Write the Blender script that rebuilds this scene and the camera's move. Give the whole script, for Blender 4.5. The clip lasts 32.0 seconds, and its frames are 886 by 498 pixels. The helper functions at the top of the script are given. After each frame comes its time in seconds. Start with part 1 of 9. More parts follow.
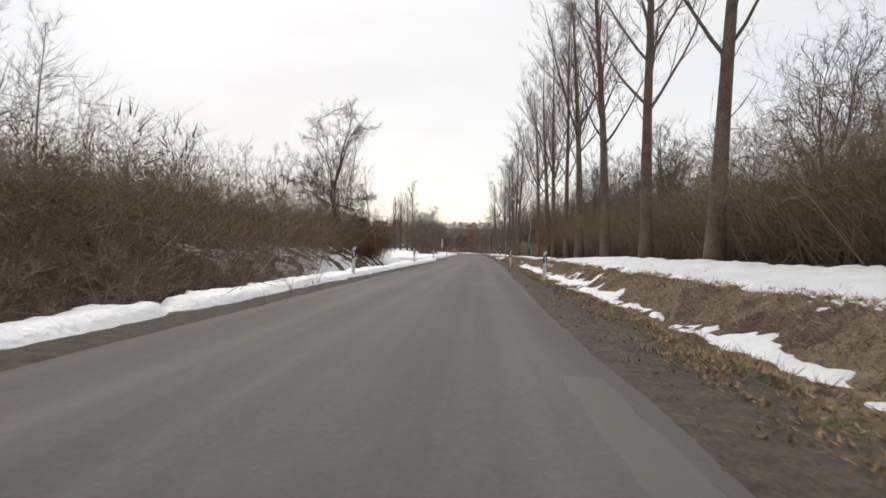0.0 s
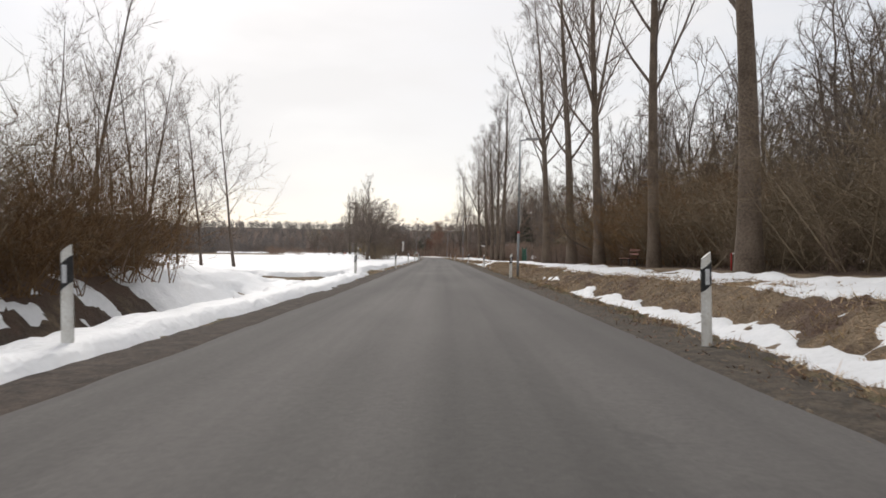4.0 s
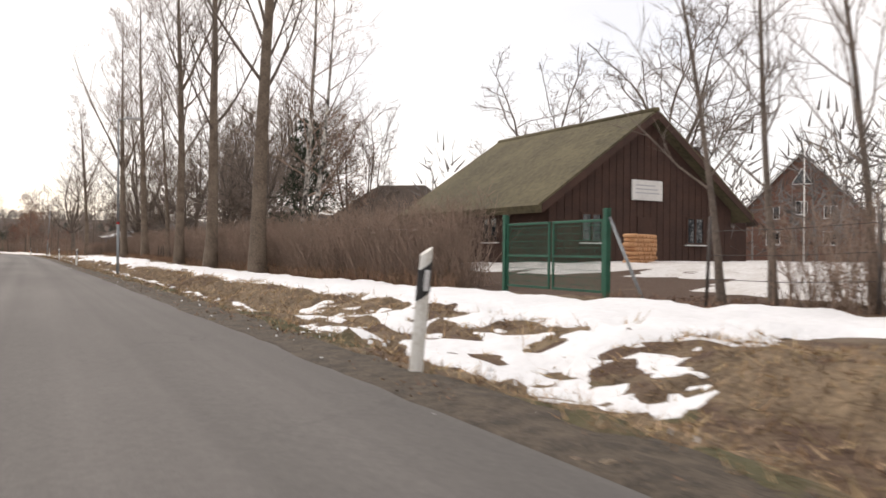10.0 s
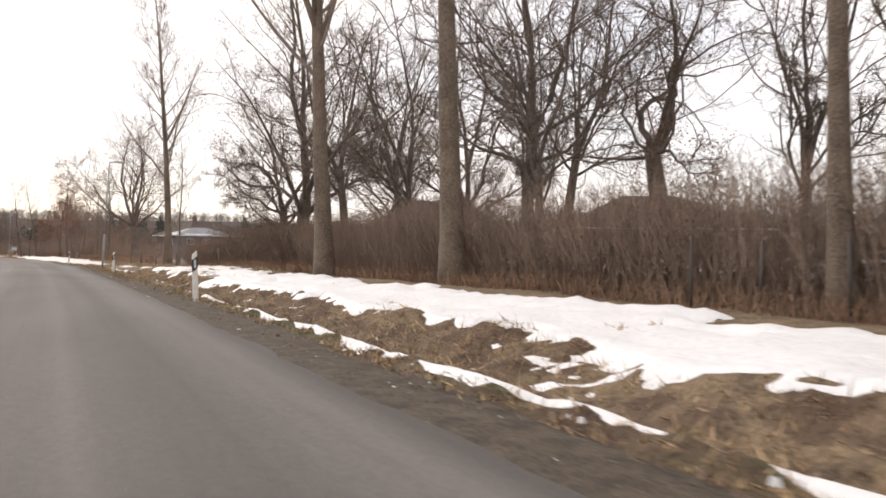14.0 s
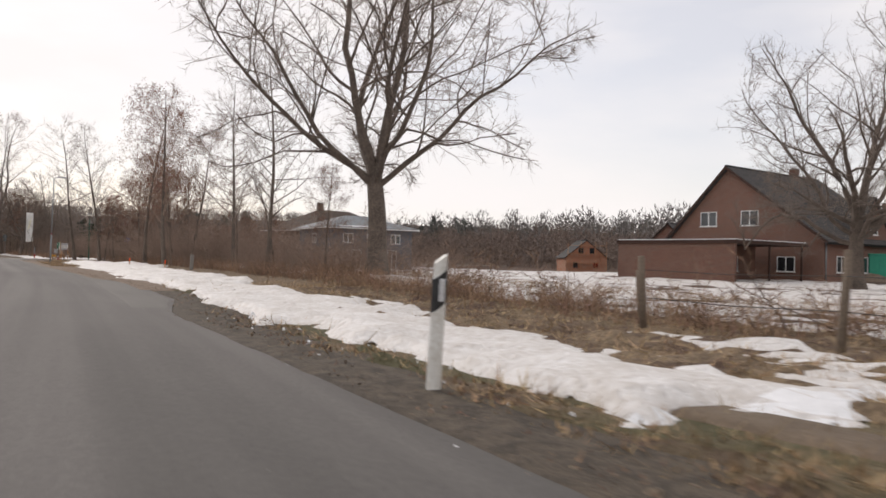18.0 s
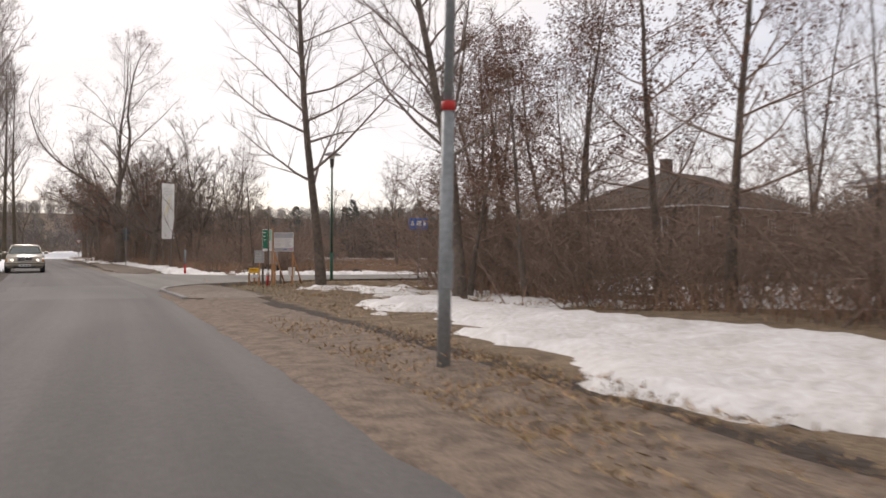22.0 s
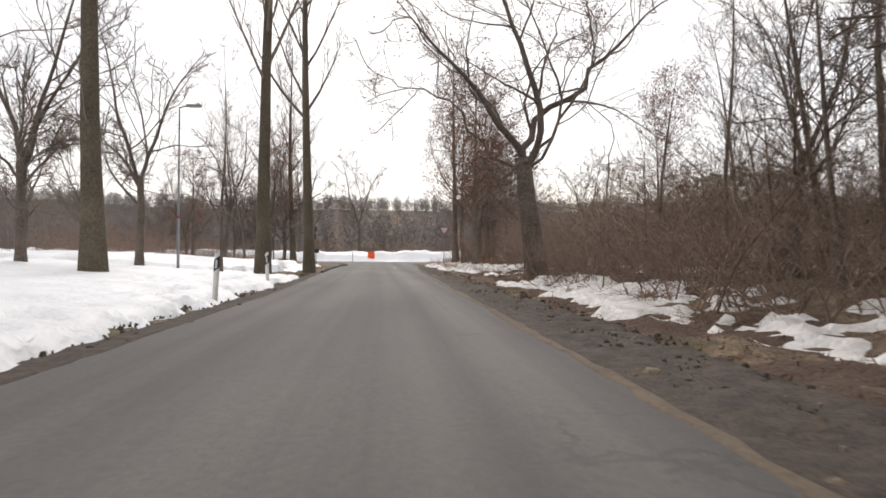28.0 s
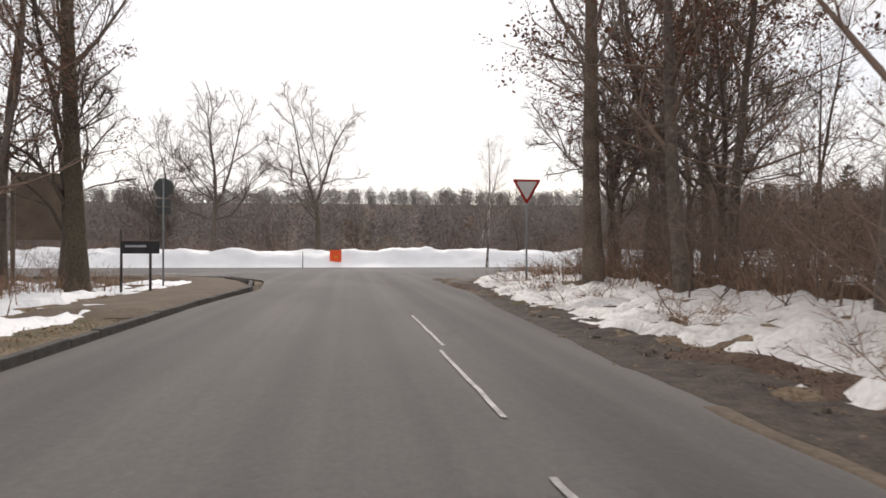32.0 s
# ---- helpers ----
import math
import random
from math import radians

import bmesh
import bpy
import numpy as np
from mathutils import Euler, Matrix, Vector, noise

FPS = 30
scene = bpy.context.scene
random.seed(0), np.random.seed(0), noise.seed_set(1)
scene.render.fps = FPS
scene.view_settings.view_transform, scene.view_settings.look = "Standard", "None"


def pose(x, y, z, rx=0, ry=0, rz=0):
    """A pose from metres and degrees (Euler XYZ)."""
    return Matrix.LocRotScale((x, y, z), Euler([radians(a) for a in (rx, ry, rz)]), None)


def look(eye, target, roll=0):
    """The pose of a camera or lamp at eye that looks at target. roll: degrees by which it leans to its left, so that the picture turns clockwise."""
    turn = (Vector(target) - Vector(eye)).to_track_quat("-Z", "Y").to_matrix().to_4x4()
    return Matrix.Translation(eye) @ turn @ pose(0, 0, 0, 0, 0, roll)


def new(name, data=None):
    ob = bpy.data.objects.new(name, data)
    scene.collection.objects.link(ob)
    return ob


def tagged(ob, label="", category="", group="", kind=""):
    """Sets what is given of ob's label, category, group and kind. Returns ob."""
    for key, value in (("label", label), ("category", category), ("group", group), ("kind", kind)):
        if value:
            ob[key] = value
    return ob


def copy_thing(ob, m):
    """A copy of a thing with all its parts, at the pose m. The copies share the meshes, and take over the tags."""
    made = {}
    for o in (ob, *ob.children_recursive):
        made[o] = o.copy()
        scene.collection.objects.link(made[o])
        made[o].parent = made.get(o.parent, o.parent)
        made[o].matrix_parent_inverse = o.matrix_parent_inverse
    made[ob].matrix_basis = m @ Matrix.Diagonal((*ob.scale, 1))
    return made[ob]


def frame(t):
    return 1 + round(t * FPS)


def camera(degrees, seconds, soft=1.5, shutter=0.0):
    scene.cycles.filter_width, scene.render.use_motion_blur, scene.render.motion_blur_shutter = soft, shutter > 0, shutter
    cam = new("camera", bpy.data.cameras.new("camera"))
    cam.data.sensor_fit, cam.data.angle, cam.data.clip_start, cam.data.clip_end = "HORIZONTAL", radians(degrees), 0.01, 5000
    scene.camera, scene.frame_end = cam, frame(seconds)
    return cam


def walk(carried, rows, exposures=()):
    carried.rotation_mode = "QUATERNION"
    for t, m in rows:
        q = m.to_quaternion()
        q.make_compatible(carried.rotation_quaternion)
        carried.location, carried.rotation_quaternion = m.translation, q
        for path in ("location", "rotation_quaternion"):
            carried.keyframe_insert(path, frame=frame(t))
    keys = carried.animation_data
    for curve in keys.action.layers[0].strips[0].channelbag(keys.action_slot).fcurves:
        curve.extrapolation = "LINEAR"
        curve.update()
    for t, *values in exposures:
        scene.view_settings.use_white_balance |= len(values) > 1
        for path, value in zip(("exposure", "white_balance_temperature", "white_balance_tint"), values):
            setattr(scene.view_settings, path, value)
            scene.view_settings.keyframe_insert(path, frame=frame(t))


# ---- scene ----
cam = camera(59.7, 32.0, soft=1.6, shutter=0.12)
PATH = [
    (0, (1.953, 4.038, 0.958), (1.96, 6.038, 0.961), 1.4),
    (0.5, (2.049, 9.451, 0.998), (2.056, 11.451, 1.008), 1.0),
    (1, (2.16, 14.98, 1.017), (2.165, 16.98, 1.034), 0.9),
    (1.5, (2.238, 20.469, 1.006), (2.247, 22.469, 1.027), 1.0),
    (2, (2.42, 25.999, 1.0), (2.436, 27.999, 1.019), 0.6),
    (2.5, (2.553, 31.446, 1.014), (2.589, 33.445, 1.029), 0.4),
    (3, (2.808, 36.91, 1.015), (2.871, 38.909, 1.027), 0.2),
    (3.5, (3.08, 42.241, 0.986), (3.169, 44.239, 1.0), 0.4),
    (5.5, (4.4, 63.456, 0.965), (4.513, 65.453, 0.973), 0.7),
    (6, (4.71, 68.998, 1.011), (5.367, 70.886, 1.032), 0.5),
    (6.5, (4.974, 74.738, 1.001), (5.934, 76.492, 1.026), 0.3),
    (7, (5.183, 80.875, 0.995), (6.166, 82.617, 1.011), 0.1),
    (7.5, (5.461, 87.321, 0.995), (6.452, 89.058, 1.013), 0.6),
    (8, (5.678, 94.157, 0.986), (6.657, 95.901, 0.985), -0.6),
    (8.5, (6.013, 101.263, 0.998), (6.987, 103.01, 1.005), 0.2),
    (9, (6.347, 108.62, 1.026), (7.324, 110.365, 1.031), 0.3),
    (9.5, (6.803, 116.068, 1.022), (7.807, 117.798, 1.032), 0.4),
    (10, (7.131, 123.547, 0.975), (8.146, 125.271, 0.987), 0.7),
    (10.5, (7.398, 130.622, 0.964), (8.418, 132.343, 0.97), 0.9),
    (11, (7.628, 137.692, 0.96), (8.638, 139.418, 0.951), -0.9),
    (11.5, (7.999, 144.712, 0.969), (8.997, 146.446, 0.968), -0.6),
    (12, (8.322, 151.725, 0.976), (9.291, 153.475, 0.975), -0.8),
    (12.5, (8.587, 158.793, 1.021), (9.528, 160.558, 1.024), -0.4),
    (13, (8.733, 165.97, 0.986), (9.669, 167.738, 0.993), -0.2),
    (13.5, (8.95, 173.239, 0.999), (9.897, 175.001, 1.02), 0.7),
    (14, (9.26, 180.603, 0.991), (10.213, 182.361, 1.006), 0.5),
    (14.5, (9.578, 188.081, 1.013), (10.534, 189.837, 1.018), 0.3),
    (16.5, (10.094, 218.598, 0.991), (10.996, 220.383, 1.022), 1.5),
    (17, (10.08, 226.2, 1.013), (10.95, 228.001, 1.047), 1.6),
    (17.5, (10.077, 233.769, 0.991), (10.927, 235.579, 1.026), 1.9),
    (18, (9.891, 241.391, 0.99), (10.727, 243.207, 1.014), 1.2),
    (18.5, (9.822, 248.917, 0.993), (10.656, 250.735, 1.006), 0.8),
    (19, (9.541, 256.529, 0.972), (10.361, 258.353, 0.958), -0.9),
    (19.5, (9.221, 264.044, 1.022), (10.028, 265.873, 1.028), 0.4),
    (20, (8.727, 271.53, 1.035), (9.506, 273.372, 1.043), 0.5),
    (20.5, (8.081, 278.949, 1.035), (8.81, 280.812, 1.043), 0.1),
    (21, (7.196, 286.379, 1.006), (7.866, 288.263, 1.022), 0.4),
    (21.5, (6.331, 293.754, 0.977), (6.954, 295.655, 0.998), 0.6),
    (22, (5.408, 301.162, 0.949), (5.992, 303.075, 0.966), 0.2),
    (22.5, (4.738, 308.406, 0.993), (5.289, 310.329, 1.0), -0.6),
    (23, (4.004, 315.448, 0.981), (4.551, 317.372, 0.983), -0.5),
    (23.5, (3.208, 322.279, 0.989), (3.74, 324.207, 0.995), 0.0),
    (24, (2.146, 328.945, 1.042), (2.646, 330.881, 1.057), 0.9),
    (24.5, (0.843, 335.45, 1.005), (1.059, 337.438, 1.008), 0.6),
    (25, (-0.458, 341.872, 1.005), (-0.532, 343.87, 1.007), 0.7),
    (25.5, (-1.732, 348.261, 1.002), (-1.945, 350.25, 1.007), 1.1),
    (27.5, (-6.855, 373.362, 0.968), (-7.087, 375.348, 0.984), 0.7),
    (28, (-8.064, 379.433, 0.973), (-8.296, 381.419, 0.988), 0.4),
    (28.5, (-9.2, 385.267, 0.974), (-9.434, 387.254, 0.988), 0.3),
    (29, (-10.238, 391.072, 1.001), (-10.471, 393.058, 1.013), 0.6),
    (29.5, (-11.29, 396.59, 1.037), (-11.517, 398.577, 1.049), 0.7),
    (30, (-12.406, 402.014, 1.015), (-12.628, 404.001, 1.026), 0.3),
    (30.5, (-13.553, 407.368, 0.981), (-13.763, 409.357, 0.996), 0.2),
    (31, (-14.684, 412.652, 0.992), (-14.882, 414.642, 1.011), 0.4),
    (31.5, (-15.732, 417.812, 0.97), (-15.914, 419.804, 0.99), -0.1),
    (32, (-16.701, 422.788, 1.053), (-16.86, 424.782, 1.065), 0.0),
]
EXPOSURES = [(0, -0.07, 6500, 11), (5, -0.1, 6550, 12), (6, -0.12, 6700, 14), (6.5, 0.25, 6800, 15), (7, 0.52, 6850, 15), (9, 0.5, 6900, 15), (10, 0.4, 6900, 15), (12, 0.5, 6950, 16), (14, 0.45, 6950, 16), (17, 0.05, 6700, 15), (20, -0.02, 6700, 16), (22.5, 0.08, 6750, 17), (25, 0.25, 6750, 16), (28, 0.34, 6600, 13), (29, 0.38, 6600, 13), (30.5, 0.34, 6600, 13), (31, 0.28, 6600, 13), (32, 0.12, 6650, 14)]
walk(cam, [(t, look(eye, target, roll)) for t, eye, target, roll in PATH], EXPOSURES)

# ---- light and sky ----
SUN_AZ, SUN_EL = radians(12), radians(32)      # ahead and a little left of the drive, behind thin cloud
world = bpy.data.worlds.new("overcast_sky")
scene.world = world
world.use_nodes = True
wn, wl = world.node_tree.nodes, world.node_tree.links
bg = wn["Background"]
sky = wn.new("ShaderNodeTexSky")
sky.sky_type, sky.sun_disc = "NISHITA", False
sky.sun_elevation, sky.sun_rotation = SUN_EL, -SUN_AZ
sky_gain = wn.new("ShaderNodeMix"); sky_gain.data_type, sky_gain.blend_type = "RGBA", "MULTIPLY"
sky_gain.inputs[0].default_value, sky_gain.inputs[7].default_value = 1.0, (0.11, 0.11, 0.11, 1)
wc = wn.new("ShaderNodeTexCoord")
wmap = wn.new("ShaderNodeMapping"); wmap.inputs["Scale"].default_value = (1.0, 1.0, 3.2)
cloud = wn.new("ShaderNodeTexNoise"); cloud.inputs["Scale"].default_value, cloud.inputs["Detail"].default_value = 2.1, 6
ramp = wn.new("ShaderNodeMapRange")
ramp.inputs["From Min"].default_value, ramp.inputs["From Max"].default_value = 0.30, 0.60
ramp.inputs["To Min"].default_value, ramp.inputs["To Max"].default_value = 0.60, 0.96
mixw = wn.new("ShaderNodeMix"); mixw.data_type = "RGBA"
mixw.inputs[7].default_value = (0.965, 0.96, 0.95, 1)
wl.new(wc.outputs["Generated"], wmap.inputs["Vector"]); wl.new(wmap.outputs[0], cloud.inputs["Vector"])
wl.new(cloud.outputs["Fac"], ramp.inputs["Value"]); wl.new(ramp.outputs[0], mixw.inputs[0])
wl.new(sky.outputs[0], sky_gain.inputs[6]); wl.new(sky_gain.outputs[2], mixw.inputs[6])
wl.new(mixw.outputs[2], bg.inputs[0])
bg.inputs[1].default_value = 1.0
sun = bpy.data.lights.new("sun", "SUN")
sun.energy, sun.angle, sun.color = 1.25, radians(14), (1.0, 0.95, 0.88)
sun_ob = new("sun", sun)
sun_ob.matrix_world = look((-60 * math.sin(SUN_AZ), 60 * math.cos(SUN_AZ), 60 * math.tan(SUN_EL)), (0, 0, 0))


# ---- materials ----
def shade(name, base, other=None, scale=3.0, fine=40.0, rough=0.85, bump=0.3, metal=0.0, spread=0.5, by_object=0.0, dist=0.02, spec=0.3):
    """A procedural surface: two colours mixed by a coarse and a fine noise, with relief."""
    m = bpy.data.materials.new(name)
    m.use_nodes = True
    n, l = m.node_tree.nodes, m.node_tree.links
    p = n["Principled BSDF"]
    p.inputs["Roughness"].default_value, p.inputs["Metallic"].default_value = rough, metal
    p.inputs["Specular IOR Level"].default_value = spec
    other = other or tuple(c * 0.7 for c in base)
    co = n.new("ShaderNodeTexCoord")
    a = n.new("ShaderNodeTexNoise"); a.inputs["Scale"].default_value, a.inputs["Detail"].default_value = scale, 5
    b = n.new("ShaderNodeTexNoise"); b.inputs["Scale"].default_value, b.inputs["Detail"].default_value = fine, 3
    l.new(co.outputs["Object"], a.inputs["Vector"]); l.new(co.outputs["Object"], b.inputs["Vector"])
    s = n.new("ShaderNodeMath"); s.operation = "ADD"
    l.new(a.outputs["Fac"], s.inputs[0]); l.new(b.outputs["Fac"], s.inputs[1])
    r = n.new("ShaderNodeMapRange")
    r.inputs["From Min"].default_value, r.inputs["From Max"].default_value = 1 - spread * 0.5, 1 + spread * 0.5
    l.new(s.outputs[0], r.inputs["Value"])
    mix = n.new("ShaderNodeMix"); mix.data_type = "RGBA"
    mix.inputs[6].default_value, mix.inputs[7].default_value = (*base, 1), (*other, 1)
    l.new(r.outputs[0], mix.inputs[0])
    last = mix.outputs[2]
    if by_object:
        info = n.new("ShaderNodeObjectInfo")
        g = n.new("ShaderNodeMapRange"); g.inputs["To Min"].default_value, g.inputs["To Max"].default_value = 1 - by_object, 1 + by_object
        l.new(info.outputs["Random"], g.inputs["Value"])
        h = n.new("ShaderNodeHueSaturation"); l.new(g.outputs[0], h.inputs["Value"]); l.new(last, h.inputs["Color"])
        last = h.outputs[0]
    l.new(last, p.inputs["Base Color"])
    if bump:
        bp = n.new("ShaderNodeBump"); bp.inputs["Strength"].default_value, bp.inputs["Distance"].default_value = bump, dist
        l.new(s.outputs[0], bp.inputs["Height"]); l.new(bp.outputs[0], p.inputs["Normal"])
    return m


M = {}
M["bark_poplar"] = shade("bark_poplar", (0.215, 0.169, 0.131), (0.111, 0.085, 0.065), 1.4, 14, 0.95, 0.9, dist=0.05)
M["bark_mossy"] = shade("bark_mossy", (0.150, 0.125, 0.088), (0.070, 0.058, 0.042), 0.7, 14, 0.95, 0.9, dist=0.05)
M["bark_oak"] = shade("bark_oak", (0.185, 0.148, 0.122), (0.095, 0.078, 0.066), 1.6, 12, 0.95, 1.0, dist=0.05)
M["bark_birch"] = shade("bark_birch", (0.55, 0.51, 0.46), (0.05, 0.045, 0.04), 2.2, 9, 0.8, 0.4, spread=0.32)
M["twig_grey"] = shade("twig_grey", (0.235, 0.190, 0.160), (0.150, 0.122, 0.104), 2.0, 9, 0.9, 0, by_object=0.25)
M["twig_red"] = shade("twig_red", (0.300, 0.216, 0.168), (0.176, 0.130, 0.102), 0.9, 7, 0.9, 0, by_object=0.25)
M["twig_olive"] = shade("twig_olive", (0.235, 0.180, 0.118), (0.135, 0.105, 0.072), 0.9, 7, 0.9, 0, by_object=0.2)
M["twig_ochre"] = shade("twig_ochre", (0.240, 0.143, 0.066), (0.137, 0.083, 0.044), 0.9, 7, 0.9, 0, by_object=0.2)
M["leaf_dry"] = shade("leaf_dry", (0.237, 0.119, 0.077), (0.131, 0.073, 0.053), 2.5, 17, 0.8, 0, by_object=0.2)
M["needle"] = shade("needle", (0.055, 0.075, 0.045), (0.028, 0.04, 0.026), 0.8, 6, 0.85, 0, by_object=0.2)
# next two: distance haze painted into the twig colour, greyer and paler
M["far_hill_hazed"] = shade("far_hill_hazed", (0.250, 0.232, 0.218), (0.180, 0.168, 0.160), 0.03, 0.4, 0.95, 0)
M["far_wood_hazed"] = shade("far_wood_hazed", (0.200, 0.180, 0.168), (0.130, 0.121, 0.117), 0.05, 0.6, 0.95, 0)
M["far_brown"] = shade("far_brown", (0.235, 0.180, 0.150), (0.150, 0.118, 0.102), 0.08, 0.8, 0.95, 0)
# needle green lightened and greyed: the air's haze is put into this colour
M["far_pine_hazed"] = shade("far_pine_hazed", (0.125, 0.135, 0.12), (0.085, 0.095, 0.085), 0.05, 0.6, 0.95, 0)
M["dead_grass"] = shade("dead_grass", (0.405, 0.284, 0.162), (0.255, 0.173, 0.098), 0.8, 9, 0.9, 0)
M["straw"] = shade("straw", (0.52, 0.385, 0.235), (0.32, 0.225, 0.13), 0.8, 9, 0.9, 0)
M["reed"] = shade("reed", (0.335, 0.212, 0.137), (0.190, 0.120, 0.083), 0.6, 7, 0.9, 0)
M["leaf_litter"] = shade("leaf_litter", (0.260, 0.163, 0.104), (0.117, 0.072, 0.052), 3, 30, 0.9, 0.6)
M["snow"] = shade("snow", (0.86, 0.87, 0.89), (0.70, 0.71, 0.72), 0.9, 9, 0.55, 0.5, spread=0.9, dist=0.06)
M["snow_dirty"] = shade("snow_dirty", (0.78, 0.775, 0.77), (0.50, 0.46, 0.42), 1.6, 11, 0.6, 0.8, spread=0.8, dist=0.06)
M["plastic_white"] = shade("plastic_white", (0.80, 0.80, 0.77), (0.62, 0.60, 0.55), 3, 30, 0.5, 0.05)
M["plastic_black"] = shade("plastic_black", (0.025, 0.025, 0.027), (0.04, 0.04, 0.04), 3, 30, 0.5, 0.05)
M["reflector"] = shade("reflector", (0.72, 0.74, 0.76), (0.5, 0.5, 0.52), 60, 200, 0.25, 0.1, spec=0.8)
M["galvanised"] = shade("galvanised", (0.30, 0.32, 0.33), (0.20, 0.215, 0.225), 2, 20, 0.5, 0.1, metal=0.35)
M["green_steel"] = shade("green_steel", (0.02, 0.105, 0.065), (0.014, 0.07, 0.045), 3, 25, 0.5, 0.1)
M["dark_steel"] = shade("dark_steel", (0.05, 0.05, 0.05), (0.08, 0.06, 0.05), 3, 25, 0.6, 0.2)
M["red_paint"] = shade("red_paint", (0.50, 0.035, 0.03), (0.32, 0.03, 0.025), 3, 25, 0.55, 0.1)
M["orange_paint"] = shade("orange_paint", (0.95, 0.13, 0.035), (0.8, 0.10, 0.03), 3, 25, 0.5, 0.05)
M["white_paint"] = shade("white_paint", (0.80, 0.80, 0.78), (0.66, 0.65, 0.62), 2, 22, 0.6, 0.1)
M["grey_panel"] = shade("grey_panel", (0.42, 0.42, 0.42), (0.30, 0.30, 0.31), 1.5, 12, 0.6, 0.1)
M["print_grey"] = shade("print_grey", (0.36, 0.36, 0.39), (0.48, 0.48, 0.5), 2, 20, 0.6, 0)
M["print_blue"] = shade("print_blue", (0.10, 0.13, 0.42), (0.12, 0.15, 0.45), 2, 20, 0.6, 0)
M["print_green"] = shade("print_green", (0.02, 0.16, 0.09), (0.03, 0.2, 0.12), 2, 20, 0.5, 0)
M["print_mint"] = shade("print_mint", (0.35, 0.62, 0.45), (0.30, 0.55, 0.4), 2, 20, 0.5, 0)
M["sign_blue"] = shade("sign_blue", (0.02, 0.13, 0.50), (0.02, 0.11, 0.42), 2, 20, 0.45, 0)
M["sign_yellow"] = shade("sign_yellow", (0.80, 0.50, 0.03), (0.72, 0.42, 0.03), 2, 20, 0.45, 0)
M["sign_orange"] = shade("sign_orange", (0.85, 0.30, 0.02), (0.75, 0.26, 0.02), 2, 20, 0.45, 0)
M["sign_back"] = shade("sign_back", (0.075, 0.085, 0.085), (0.12, 0.125, 0.125), 3, 20, 0.6, 0.1)
M["slat_wood"] = shade("slat_wood", (0.27, 0.115, 0.085), (0.18, 0.075, 0.055), 2, 30, 0.7, 0.3)
M["new_timber"] = shade("new_timber", (0.55, 0.30, 0.15), (0.42, 0.22, 0.11), 1.5, 30, 0.75, 0.3)
M["old_timber"] = shade("old_timber", (0.19, 0.15, 0.115), (0.11, 0.085, 0.065), 1.5, 25, 0.9, 0.6)
M["clad_brown"] = shade("clad_brown", (0.075, 0.040, 0.030), (0.045, 0.026, 0.021), 1.2, 18, 0.85, 0.3)
M["moss_roof"] = shade("moss_roof", (0.140, 0.120, 0.070), (0.075, 0.066, 0.042), 0.5, 5, 0.95, 0.7, dist=0.08)
M["slate_blue"] = shade("slate_blue", (0.12, 0.14, 0.155), (0.18, 0.195, 0.205), 0.5, 6, 0.5, 0.2)
M["wall_grey"] = shade("wall_grey", (0.15, 0.155, 0.17), (0.11, 0.115, 0.13), 0.5, 6, 0.85, 0.1)
M["wall_white"] = shade("wall_white", (0.74, 0.73, 0.70), (0.62, 0.60, 0.57), 0.5, 8, 0.85, 0.1)
M["window_white"] = shade("window_white", (0.78, 0.78, 0.77), (0.68, 0.68, 0.67), 2, 20, 0.5, 0)
M["concrete"] = shade("concrete", (0.30, 0.285, 0.265), (0.20, 0.185, 0.17), 1.6, 30, 0.9, 0.4)
M["rubber"] = shade("rubber", (0.02, 0.02, 0.021), (0.045, 0.042, 0.04), 6, 40, 0.8, 0.2)
M["alloy"] = shade("alloy", (0.45, 0.45, 0.46), (0.25, 0.24, 0.23), 6, 30, 0.4, 0.1, metal=0.7)
M["chrome"] = shade("chrome", (0.62, 0.62, 0.62), (0.5, 0.5, 0.5), 6, 30, 0.2, 0, metal=0.9)
M["lens_white"] = shade("lens_white", (0.75, 0.73, 0.68), (0.6, 0.58, 0.55), 20, 80, 0.15, 0, spec=0.8)
M["lens_amber"] = shade("lens_amber", (0.55, 0.25, 0.08), (0.45, 0.2, 0.07), 20, 80, 0.2, 0)
M["cabin_green"] = shade("cabin_green", (0.03, 0.30, 0.20), (0.025, 0.25, 0.17), 2, 20, 0.5, 0.05)
def by_island(m, spread):
    """Each loose piece of a joined mesh a little lighter or darker, warmer or cooler."""
    n, l = m.node_tree.nodes, m.node_tree.links
    p = n["Principled BSDF"]
    old = p.inputs["Base Color"].links[0].from_socket
    geo = n.new("ShaderNodeNewGeometry")
    v = n.new("ShaderNodeMapRange"); v.inputs["To Min"].default_value, v.inputs["To Max"].default_value = 1 - spread, 1 + spread
    u = n.new("ShaderNodeMapRange"); u.inputs["To Min"].default_value, u.inputs["To Max"].default_value = 0.485, 0.515
    s = n.new("ShaderNodeMath"); s.operation = "MULTIPLY"; s.inputs[1].default_value = 7.31
    f = n.new("ShaderNodeMath"); f.operation = "FRACT"
    l.new(geo.outputs["Random Per Island"], v.inputs["Value"]); l.new(geo.outputs["Random Per Island"], s.inputs[0]); l.new(s.outputs[0], f.inputs[0]); l.new(f.outputs[0], u.inputs["Value"])
    h = n.new("ShaderNodeHueSaturation"); l.new(v.outputs[0], h.inputs["Value"]); l.new(u.outputs[0], h.inputs["Hue"]); l.new(old, h.inputs["Color"])
    l.new(h.outputs[0], p.inputs["Base Color"])


